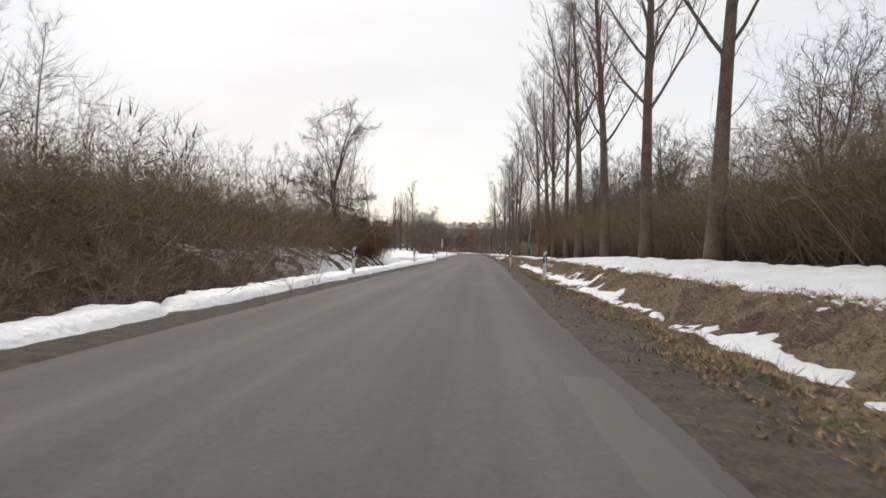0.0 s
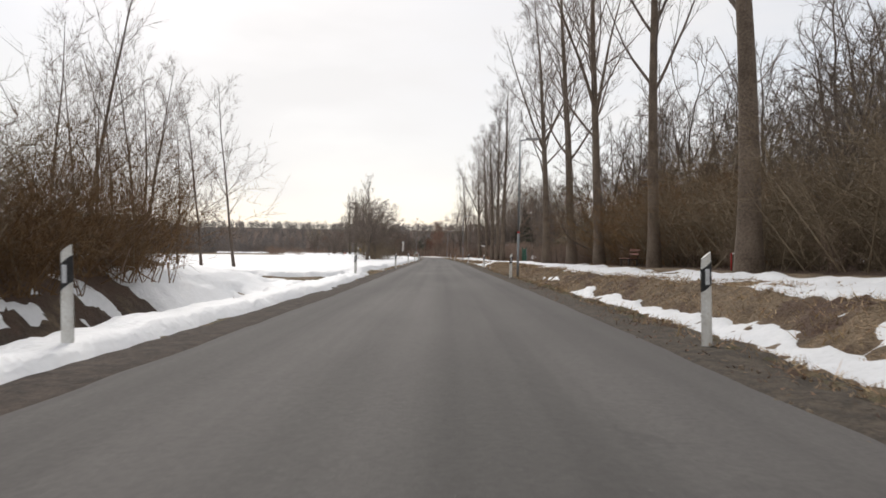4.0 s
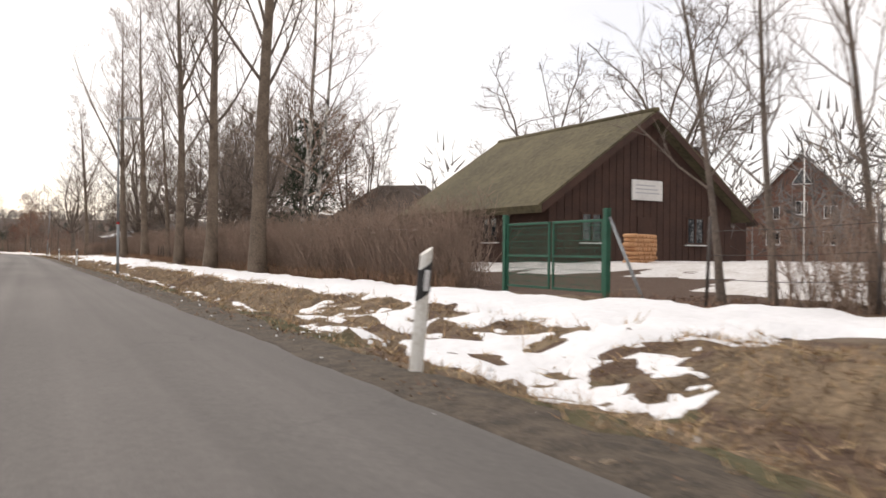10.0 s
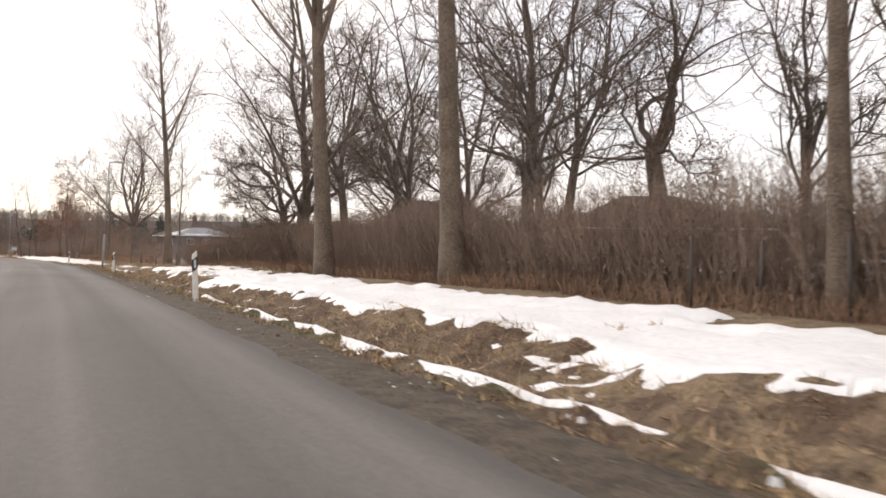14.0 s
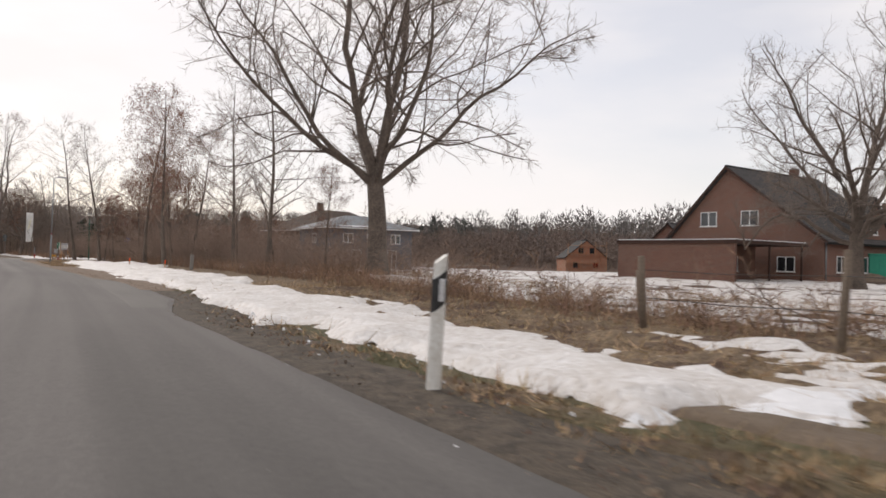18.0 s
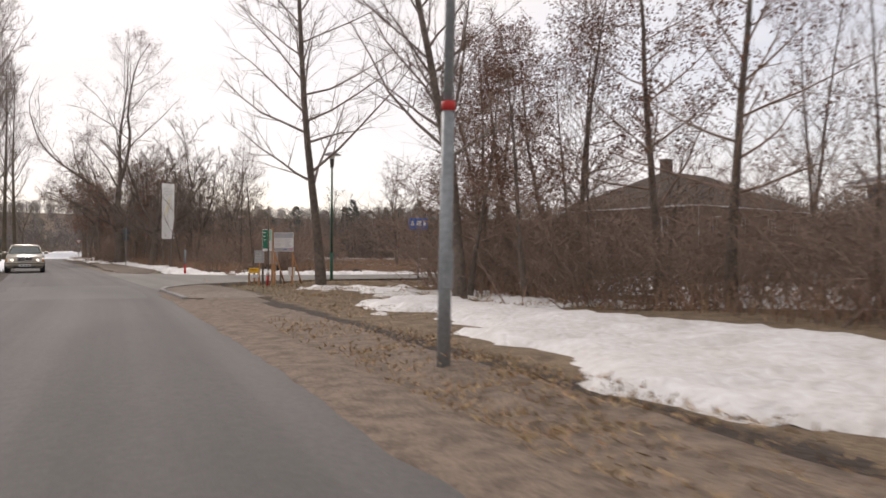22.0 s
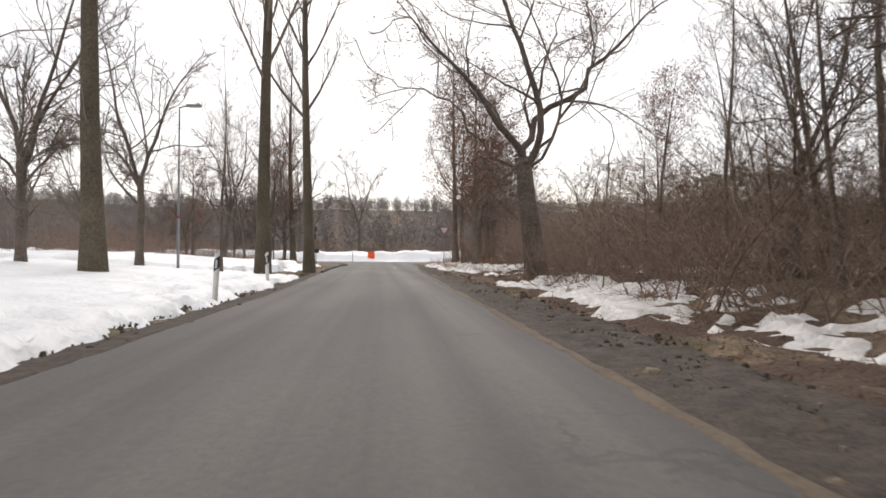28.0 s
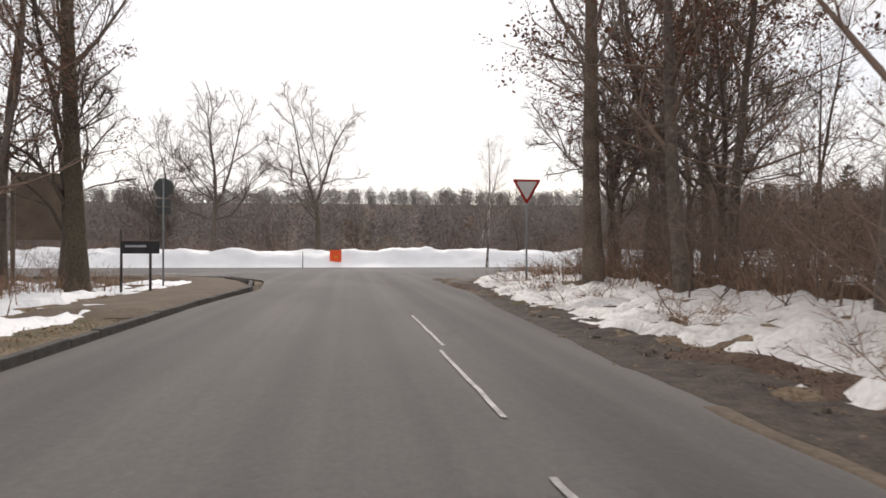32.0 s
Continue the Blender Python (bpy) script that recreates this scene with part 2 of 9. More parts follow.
by_island(M["dead_grass"], 0.45)
by_island(M["reed"], 0.35)
by_island(M["straw"], 0.4)
by_island(M["leaf_dry"], 0.4)
by_island(M["leaf_litter"], 0.5)
M["plaque_yellow"] = shade("plaque_yellow", (0.74, 0.68, 0.42), (0.76, 0.73, 0.58), 4, 20, 0.6, 0)
M["print_pink"] = shade("print_pink", (0.6, 0.33, 0.42), (0.55, 0.3, 0.4), 4, 20, 0.6, 0)
M["plaque"] = shade("plaque", (0.72, 0.71, 0.69), (0.6, 0.59, 0.57), 2, 20, 0.6, 0)


def lamp_glow(name, colour, power):
    m = bpy.data.materials.new(name); m.use_nodes = True
    p = m.node_tree.nodes["Principled BSDF"]
    p.inputs["Base Color"].default_value = (*colour, 1)
    p.inputs["Emission Color"].default_value, p.inputs["Emission Strength"].default_value = (*colour, 1), power
    return m


M["headlight_glow"] = lamp_glow("headlight_glow", (1.0, 0.93, 0.82), 2.2)


def glass(name, tint, rough=0.03):
    m = bpy.data.materials.new(name); m.use_nodes = True
    p = m.node_tree.nodes["Principled BSDF"]
    p.inputs["Base Color"].default_value = (*tint, 1)
    p.inputs["Roughness"].default_value, p.inputs["Specular IOR Level"].default_value = rough, 0.9
    return m


M["pane_dark"] = glass("pane_dark", (0.02, 0.025, 0.03))
M["car_glass"] = glass("car_glass", (0.03, 0.05, 0.045))
M["car_paint"] = shade("car_paint", (0.34, 0.315, 0.25), (0.25, 0.22, 0.175), 1.6, 12, 0.3, 0.02, metal=0.35, spec=0.6)
M["car_lower"] = shade("car_lower", (0.15, 0.135, 0.11), (0.09, 0.08, 0.07), 1.6, 20, 0.6, 0.05)


def masonry(name, brick, brick2, mortar, scale, w, h, gap):
    m = shade(name, brick, brick2, 2, 20, 0.9, 0.2)
    n, l = m.node_tree.nodes, m.node_tree.links
    b = n.new("ShaderNodeTexBrick")
    b.inputs["Color1"].default_value, b.inputs["Color2"].default_value, b.inputs["Mortar"].default_value = (*brick, 1), (*brick2, 1), (*mortar, 1)
    b.inputs["Scale"].default_value, b.inputs["Brick Width"].default_value, b.inputs["Row Height"].default_value, b.inputs["Mortar Size"].default_value = scale, w, h, gap
    uv = n.new("ShaderNodeUVMap")
    l.new(uv.outputs[0], b.inputs["Vector"])
    l.new(b.outputs["Color"], n["Principled BSDF"].inputs["Base Color"])
    return m


M["brick_red"] = masonry("brick_red", (0.215, 0.095, 0.065), (0.155, 0.070, 0.05), (0.2, 0.165, 0.14), 1.0, 0.25, 0.083, 0.012)
M["brick_orange"] = masonry("brick_orange", (0.42, 0.17, 0.09), (0.34, 0.13, 0.075), (0.35, 0.28, 0.22), 1.0, 0.25, 0.083, 0.012)
M["brick_brown"] = masonry("brick_brown", (0.17, 0.105, 0.08), (0.12, 0.078, 0.06), (0.2, 0.17, 0.15), 1.0, 0.25, 0.083, 0.012)
M["roof_rows"] = masonry("roof_rows", (0.055, 0.05, 0.048), (0.08, 0.073, 0.07), (0.03, 0.03, 0.03), 1.0, 0.3, 0.33, 0.03)
M["roof_rows_brown"] = masonry("roof_rows_brown", (0.10, 0.072, 0.055), (0.075, 0.058, 0.047), (0.05, 0.04, 0.035), 1.0, 0.3, 0.33, 0.03)


def asphalt(name, base, other, crack=True):
    """Worn asphalt: aggregate grain, long wear bands along the lane, faint crazing."""
    m = shade(name, base, other, 22.0, 80, 0.85, 0.5, spread=0.8, dist=0.006)
    n, l = m.node_tree.nodes, m.node_tree.links
    p = n["Principled BSDF"]
    old = p.inputs["Base Color"].links[0].from_socket
    uv = n.new("ShaderNodeUVMap")
    mp = n.new("ShaderNodeMapping"); mp.inputs["Scale"].default_value = (1.1, 0.006, 1)
    t = n.new("ShaderNodeTexNoise"); t.inputs["Scale"].default_value, t.inputs["Detail"].default_value = 1.3, 4
    l.new(uv.outputs[0], mp.inputs["Vector"]); l.new(mp.outputs[0], t.inputs["Vector"])
    r = n.new("ShaderNodeMapRange"); r.inputs["From Min"].default_value, r.inputs["From Max"].default_value = 0.3, 0.7
    r.inputs["To Min"].default_value, r.inputs["To Max"].default_value = (0.70, 1.24) if crack else (0.92, 1.08)
    l.new(t.outputs["Fac"], r.inputs["Value"])
    mq = n.new("ShaderNodeMapping"); mq.inputs["Scale"].default_value = (1, 0.22, 1)
    tq = n.new("ShaderNodeTexNoise"); tq.inputs["Scale"].default_value, tq.inputs["Detail"].default_value = 0.5, 5
    l.new(uv.outputs[0], mq.inputs["Vector"]); l.new(mq.outputs[0], tq.inputs["Vector"])
    rq = n.new("ShaderNodeMapRange"); rq.inputs["From Min"].default_value, rq.inputs["From Max"].default_value = 0.35, 0.65
    rq.inputs["To Min"].default_value, rq.inputs["To Max"].default_value = 0.85, 1.10
    l.new(tq.outputs["Fac"], rq.inputs["Value"])
    both = n.new("ShaderNodeMath"); both.operation = "MULTIPLY"; l.new(r.outputs[0], both.inputs[0]); l.new(rq.outputs[0], both.inputs[1])
    h = n.new("ShaderNodeHueSaturation"); l.new(both.outputs[0], h.inputs["Value"]); l.new(old, h.inputs["Color"])
    out = h.outputs[0]
    if crack:
        v = n.new("ShaderNodeTexVoronoi"); v.feature = "DISTANCE_TO_EDGE"; v.inputs["Scale"].default_value = 1.7
        w = n.new("ShaderNodeTexNoise"); w.inputs["Scale"].default_value, w.inputs["Detail"].default_value = 3.0, 6
        ad = n.new("ShaderNodeMix"); ad.data_type = "VECTOR"; ad.inputs[0].default_value = 0.4
        l.new(uv.outputs[0], w.inputs["Vector"]); l.new(uv.outputs[0], ad.inputs[4]); l.new(w.outputs["Color"], ad.inputs[5]); l.new(ad.outputs[1], v.inputs["Vector"])
        c = n.new("ShaderNodeMapRange"); c.inputs["From Min"].default_value, c.inputs["From Max"].default_value = 0.004, 0.03
        l.new(v.outputs["Distance"], c.inputs["Value"])
        k = n.new("ShaderNodeTexNoise"); k.inputs["Scale"].default_value, k.inputs["Detail"].default_value = 0.34, 4
        l.new(uv.outputs[0], k.inputs["Vector"])
        sx = n.new("ShaderNodeSeparateXYZ"); l.new(uv.outputs[0], sx.inputs[0])
        off = n.new("ShaderNodeMath"); off.operation = "SUBTRACT"; off.inputs[1].default_value = 1.15; l.new(sx.outputs[0], off.inputs[0])
        ab = n.new("ShaderNodeMath"); ab.operation = "ABSOLUTE"; l.new(off.outputs[0], ab.inputs[0])
        pen = n.new("ShaderNodeMath"); pen.operation = "MULTIPLY_ADD"; pen.inputs[1].default_value = -0.11; l.new(ab.outputs[0], pen.inputs[0]); l.new(k.outputs["Fac"], pen.inputs[2])
        g = n.new("ShaderNodeMapRange"); g.inputs["From Min"].default_value, g.inputs["From Max"].default_value = 0.55, 0.66
        g.inputs["To Min"].default_value, g.inputs["To Max"].default_value = 1.0, 0.72
        l.new(pen.outputs[0], g.inputs["Value"])
        mx = n.new("ShaderNodeMath"); mx.operation = "MAXIMUM"; l.new(c.outputs[0], mx.inputs[0]); l.new(g.outputs[0], mx.inputs[1])
        mix = n.new("ShaderNodeMix"); mix.data_type = "RGBA"; mix.inputs[6].default_value = (0.035, 0.033, 0.031, 1)
        l.new(mx.outputs[0], mix.inputs[0]); l.new(out, mix.inputs[7]); out = mix.outputs[2]
    sp = n.new("ShaderNodeTexNoise"); sp.inputs["Scale"].default_value, sp.inputs["Detail"].default_value = 38, 2
    l.new(uv.outputs[0], sp.inputs["Vector"])
    sr = n.new("ShaderNodeMapRange"); sr.inputs["From Min"].default_value, sr.inputs["From Max"].default_value = 0.72, 0.78
    l.new(sp.outputs["Fac"], sr.inputs["Value"])
    sm = n.new("ShaderNodeMix"); sm.data_type = "RGBA"; sm.inputs[7].default_value = (0.22, 0.21, 0.20, 1)
    l.new(sr.outputs[0], sm.inputs[0]); l.new(out, sm.inputs[6])
    l.new(sm.outputs[2], p.inputs["Base Color"])
    return m


M["asphalt"] = asphalt("asphalt", (0.092, 0.086, 0.081), (0.142, 0.132, 0.124))
M["asphalt_strip"] = asphalt("asphalt_strip", (0.122, 0.116, 0.108), (0.150, 0.141, 0.130), crack=False)
M["asphalt_patch"] = asphalt("asphalt_patch", (0.155, 0.143, 0.127), (0.188, 0.172, 0.152), crack=False)
M["asphalt_main"] = asphalt("asphalt_main", (0.12, 0.115, 0.11), (0.15, 0.14, 0.135), crack=False)
M["tar"] = shade("tar", (0.035, 0.033, 0.031), (0.05, 0.047, 0.043), 4, 30, 0.9, 0.2)
M["paver"] = shade("paver", (0.260, 0.212, 0.168), (0.200, 0.162, 0.130), 1.5, 25, 0.9, 0.4, by_object=0.10)
M["paver_bed"] = shade("paver_bed", (0.235, 0.190, 0.150), (0.180, 0.146, 0.116), 2, 25, 0.95, 0.5)
M["mud"] = shade("mud", (0.255, 0.198, 0.146), (0.130, 0.100, 0.074), 5.5, 38, 0.95, 0.8, spread=0.34, dist=0.03)
by_island(M["mud"], 0.18)
M["mud_wet"] = shade("mud_wet", (0.098, 0.076, 0.058), (0.040, 0.032, 0.026), 4.5, 30, 0.9, 0.9, spread=0.4, dist=0.03)
by_island(M["mud_wet"], 0.18)
M["kerb_dark"] = shade("kerb_dark", (0.135, 0.123, 0.110), (0.080, 0.073, 0.066), 4, 30, 0.95, 0.4)
M["path"] = shade("path", (0.180, 0.138, 0.100), (0.112, 0.086, 0.063), 1.4, 22, 0.95, 0.6, dist=0.02)
M["sand"] = shade("sand", (0.215, 0.17, 0.128), (0.145, 0.115, 0.088), 0.8, 14, 0.95, 0.5, dist=0.03)
M["line_paint"] = shade("line_paint", (0.55, 0.54, 0.52), (0.30, 0.29, 0.28), 3, 18, 0.7, 0.1, spread=0.35)


def ground_material():
    """Soil, dead grass and mud, mixed by the ground's own mud and turf measures."""
    m = shade("ground", (0.27, 0.20, 0.13), (0.125, 0.09, 0.06), 3.0, 19, 0.95, 1.0, spread=0.45, dist=0.07)
    n, l = m.node_tree.nodes, m.node_tree.links
    p = n["Principled BSDF"]
    old = p.inputs["Base Color"].links[0].from_socket
    co = n.new("ShaderNodeTexCoord")
    for key, colour, other in (("mud", (0.092, 0.070, 0.055), (0.050, 0.039, 0.032)), ("turf", (0.115, 0.105, 0.055), (0.075, 0.068, 0.038)), ("litter", (0.135, 0.085, 0.06), (0.08, 0.055, 0.042))):
        at_ = n.new("ShaderNodeAttribute"); at_.attribute_name = key
        t = n.new("ShaderNodeTexNoise"); t.inputs["Scale"].default_value, t.inputs["Detail"].default_value = 1.7, 6
        l.new(co.outputs["Object"], t.inputs["Vector"])
        s = n.new("ShaderNodeMath"); s.operation = "ADD"; l.new(at_.outputs["Fac"], s.inputs[0]); l.new(t.outputs["Fac"], s.inputs[1])
        r = n.new("ShaderNodeMapRange"); r.inputs["From Min"].default_value, r.inputs["From Max"].default_value = 0.85, 1.15
        l.new(s.outputs[0], r.inputs["Value"])
        t2 = n.new("ShaderNodeTexNoise"); t2.inputs["Scale"].default_value, t2.inputs["Detail"].default_value = 9, 4
        l.new(co.outputs["Object"], t2.inputs["Vector"])
        c = n.new("ShaderNodeMix"); c.data_type = "RGBA"; c.inputs[6].default_value, c.inputs[7].default_value = (*colour, 1), (*other, 1)
        l.new(t2.outputs["Fac"], c.inputs[0])
        mix = n.new("ShaderNodeMix"); mix.data_type = "RGBA"
        l.new(r.outputs[0], mix.inputs[0]); l.new(old, mix.inputs[6]); l.new(c.outputs[2], mix.inputs[7]); old = mix.outputs[2]
    l.new(old, p.inputs["Base Color"])
    return m


M["ground"] = ground_material()


# ---- geometry helpers ----
def ends(v):
    return v / np.maximum(np.linalg.norm(v, axis=-1, keepdims=True), 1e-9)


def mesh_of(name, verts, faces, mat, smooth=False, uvs=None):
    me = bpy.data.meshes.new(name)
    verts = np.asarray(verts, np.float32).reshape(-1, 3)
    me.vertices.add(len(verts)); me.vertices.foreach_set("co", verts.ravel())
    if isinstance(faces, np.ndarray) and faces.ndim == 2:
        faces = [faces]
    if isinstance(faces, list) and faces and not isinstance(faces[0], np.ndarray):
        sizes = np.array([len(f) for f in faces], np.int32)
        flat = np.array([i for f in faces for i in f], np.int32)
    else:
        faces = [f for f in faces if len(f)]
        sizes = np.concatenate([np.full(len(f), f.shape[1], np.int32) for f in faces])
        flat = np.concatenate([f.ravel() for f in faces]).astype(np.int32)
    me.loops.add(len(flat)); me.loops.foreach_set("vertex_index", flat)
    me.polygons.add(len(sizes))
    me.polygons.foreach_set("loop_start", np.r_[0, np.cumsum(sizes)[:-1]].astype(np.int32))
    if smooth:
        me.polygons.foreach_set("use_smooth", np.ones(len(sizes), bool))
    if uvs is not None:
        layer = me.uv_layers.new(name="UVMap")
        layer.data.foreach_set("uv", np.asarray(uvs, np.float32)[flat].ravel())
    me.update(calc_edges=True)
    me.materials.append(mat)
    return me


def from_bm(name, bm, mat, smooth=False):
    me = bpy.data.meshes.new(name)
    bm.normal_update(); bm.to_mesh(me); bm.free()
    if smooth:
        me.polygons.foreach_set("use_smooth", np.ones(len(me.polygons), bool))
    me.materials.append(mat)
    return me


def part(name, data, parent, label="", m=None):
    """Links a mesh as ONE object under a thing or under a part."""
    ob = new(name, data)
    ob.parent = parent
    if m is not None:
        ob.matrix_basis = m
    return tagged(ob, label) if label else ob


def thing(name, label, category, m=None, group="", kind=""):
    ob = tagged(new(name), label, category, group, kind)
    if m is not None:
        ob.matrix_basis = m
    return ob


def bm_box(size, centre=(0, 0, 0), bevel=0.0, turn=None, bm=None):
    bm = bm or bmesh.new()
    m = Matrix.Translation(centre) @ (turn.to_4x4() if turn else Matrix()) @ Matrix.Diagonal((*size, 1))
    got = bmesh.ops.create_cube(bm, size=1, matrix=m)
    if bevel:
        edges = {e for v in got["verts"] for e in v.link_edges}
        bmesh.ops.bevel(bm, geom=list(edges), offset=bevel, segments=2, affect="EDGES", profile=0.6)
    return bm


def bm_rod(a, b, r1, r2=None, seg=10, bm=None, caps=True):
    bm = bm or bmesh.new()
    a, b = Vector(a), Vector(b)
    turn = (b - a).to_track_quat("Z", "Y").to_matrix().to_4x4()
    bmesh.ops.create_cone(bm, cap_ends=caps, segments=seg, radius1=r1, radius2=r1 if r2 is None else r2, depth=(b - a).length,
                          matrix=Matrix.Translation((a + b) / 2) @ turn)
    return bm


def box(name, size, centre, mat, parent, bevel=0.0, turn=None, label=""):
    return part(name, from_bm(name, bm_box(size, centre, bevel, turn), mat), parent, label)


def rod(name, a, b, r, mat, parent, r2=None, seg=10, label=""):
    return part(name, from_bm(name, bm_rod(a, b, r, r2, seg), mat, True), parent, label)


def prism(name, outline, depth, mat, axis="y", offset=0.0):
    """An outline in x and z pushed through depth along y, with brick-sized surface coordinates in metres."""
    n = len(outline)
    o = np.array(outline, float)
    v = np.zeros((2 * n, 3))
    v[:n, 0], v[:n, 2], v[:n, 1] = o[:, 0], o[:, 1], offset
    v[n:, 0], v[n:, 2], v[n:, 1] = o[:, 0], o[:, 1], offset + depth
    faces = [list(range(n)), list(range(2 * n - 1, n - 1, -1))] + [[i + n, (i + 1) % n + n, (i + 1) % n, i] for i in range(n)]
    me = bpy.data.meshes.new(name)
    me.from_pydata(v.tolist(), [], faces)
    me.materials.append(mat)
    uv_by_side(me)
    return me


def uv_by_side(me):
    layer = me.uv_layers.get("UVMap") or me.uv_layers.new(name="UVMap")
    for f in me.polygons:
        n = f.normal
        for li in f.loop_indices:
            c = me.vertices[me.loops[li].vertex_index].co
            if abs(n.z) > 0.9:
                layer.data[li].uv = (c.x, c.y)
            elif abs(n.y) > abs(n.x):
                layer.data[li].uv = (c.x, c.z / max(0.3, math.sqrt(1 - n.z * n.z)))
            else:
                layer.data[li].uv = (c.y, c.z / max(0.3, math.sqrt(1 - n.z * n.z)))


def hash2(ix, iy, seed):
    h = (ix.astype(np.int64) * 374761393 + iy.astype(np.int64) * 668265263 + seed * 1442695041) & 0x7FFFFFFF
    h = ((h ^ (h >> 13)) * 1274126177) & 0x7FFFFFFF
    return ((h ^ (h >> 16)) & 0xFFFF) / 65535.0


def vnoise(x, y, seed=0):
    x, y = np.asarray(x, float), np.asarray(y, float)
    ix, iy = np.floor(x), np.floor(y)
    u, v = x - ix, y - iy
    u, v = u * u * (3 - 2 * u), v * v * (3 - 2 * v)
    a, b = hash2(ix, iy, seed), hash2(ix + 1, iy, seed)
    c, d = hash2(ix, iy + 1, seed), hash2(ix + 1, iy + 1, seed)
    return (a * (1 - u) + b * u) * (1 - v) + (c * (1 - u) + d * u) * v


def fbm(x, y, seed=0, octaves=4):
    total, amp, out = 0.0, 0.5, 0.0
    for k in range(octaves):
        out = out + amp * vnoise(x * 2 ** k, y * 2 ** k, seed + 17 * k)
        total += amp
        amp *= 0.5
    return out / total


def ease(a, b, x):
    t = np.clip((np.asarray(x, float) - a) / (b - a), 0, 1)
    return t * t * (3 - 2 * t)


# ---- the road's line: s metres along it, o metres to its right ----
BENDS = [(-1.2, -110.0), (-0.2, -50.0), (1.0, -5.0), (2.55, 30.0), (4.47, 65.0), (5.96, 100.0), (7.56, 135.0), (8.87, 170.0), (9.86, 205.0),
         (9.94, 240.0), (8.78, 270.0), (6.17, 295.0), (3.4, 320.0), (-1.08, 345.0), (-6.16, 370.0), (-11.02, 395.0), (-16.16, 420.0), (-20.59, 441.55)]
BENDS = np.array(BENDS)


def spline(c):
    out = []
    for i in range(len(c) - 1):
        p0, p1, p2, p3 = c[max(i - 1, 0)], c[i], c[i + 1], c[min(i + 2, len(c) - 1)]
        u = np.linspace(0, 1, 20, endpoint=False)[:, None]
        out.append(0.5 * (2 * p1 + (p2 - p0) * u + (2 * p0 - 5 * p1 + 4 * p2 - p3) * u ** 2 + (3 * p1 - p0 - 3 * p2 + p3) * u ** 3))
    return np.concatenate(out + [c[-1:]])


LINE = spline(BENDS)
ALONG = np.r_[0, np.cumsum(np.hypot(*np.diff(LINE, axis=0).T))]
ALONG -= ALONG[np.argmin(np.hypot(*(LINE - [1.953, 0.732]).T))]
tail = ends(LINE[-1] - LINE[-6])
lead = ends(LINE[0] - LINE[6])
LINE = np.concatenate([LINE[:1] + lead * 900, LINE, LINE[-1:] + tail * 1500])
ALONG = np.r_[ALONG[0] - 900, ALONG, ALONG[-1] + 1500]
WAY = ends(np.gradient(LINE, axis=0))
WAY[0], WAY[1], WAY[-1], WAY[-2] = -lead, -lead, tail, tail


def road(s, o):
    """The place at s along and o to the right of the road's line; far off to the sides it spreads straight."""
    s, o = np.broadcast_arrays(np.asarray(s, float), np.asarray(o, float))
    x, y = np.interp(s, ALONG, LINE[:, 0]), np.interp(s, ALONG, LINE[:, 1])
    tx, ty = np.interp(s, ALONG, WAY[:, 0]), np.interp(s, ALONG, WAY[:, 1])
    n = np.hypot(tx, ty)
    near = np.clip(o, -80, 80)
    far = o - near
    return np.stack([x + near * ty / n + far, y - near * tx / n], -1)


def heading(s):
    return math.atan2(-float(np.interp(s, ALONG, WAY[:, 0])), float(np.interp(s, ALONG, WAY[:, 1])))


def left_edge(s):
    return np.interp(s, [-60, 0, 60, 300, 350, 400, 430, 440, 448, 455, 460, 466], [-2.8, -2.8, -2.75, -2.8, -3.0, -2.8, -3.1, -3.0, -2.5, -3.2, -5.0, -9.0])


def right_edge(s):
    return np.interp(s, [-60, 0, 15, 30, 45, 60, 112, 130, 155, 165, 228, 236, 246, 254, 258, 266, 272, 281, 290, 300, 318, 345, 360, 386, 400, 420, 432, 440, 452, 460, 466],
                     [1.75, 1.75, 1.8, 1.98, 2.15, 2.15, 2.3, 2.3, 2.12, 2.0, 2.0, 2.3, 1.85, 1.6, 2.2, 2.2, 1.5, 1.42, 1.36, 1.3, 1.15, 1.35, 1.55, 1.8, 1.9, 2.3, 2.65, 3.0, 4.0, 7.0, 12.0])


def path_line(s):
    return np.interp(s, [60, 95, 125, 140, 180, 226, 236, 241, 246, 254], [7.6, 7.7, 7.6, 7.0, 6.6, 5.6, 4.8, 4.4, 3.9, 3.4])


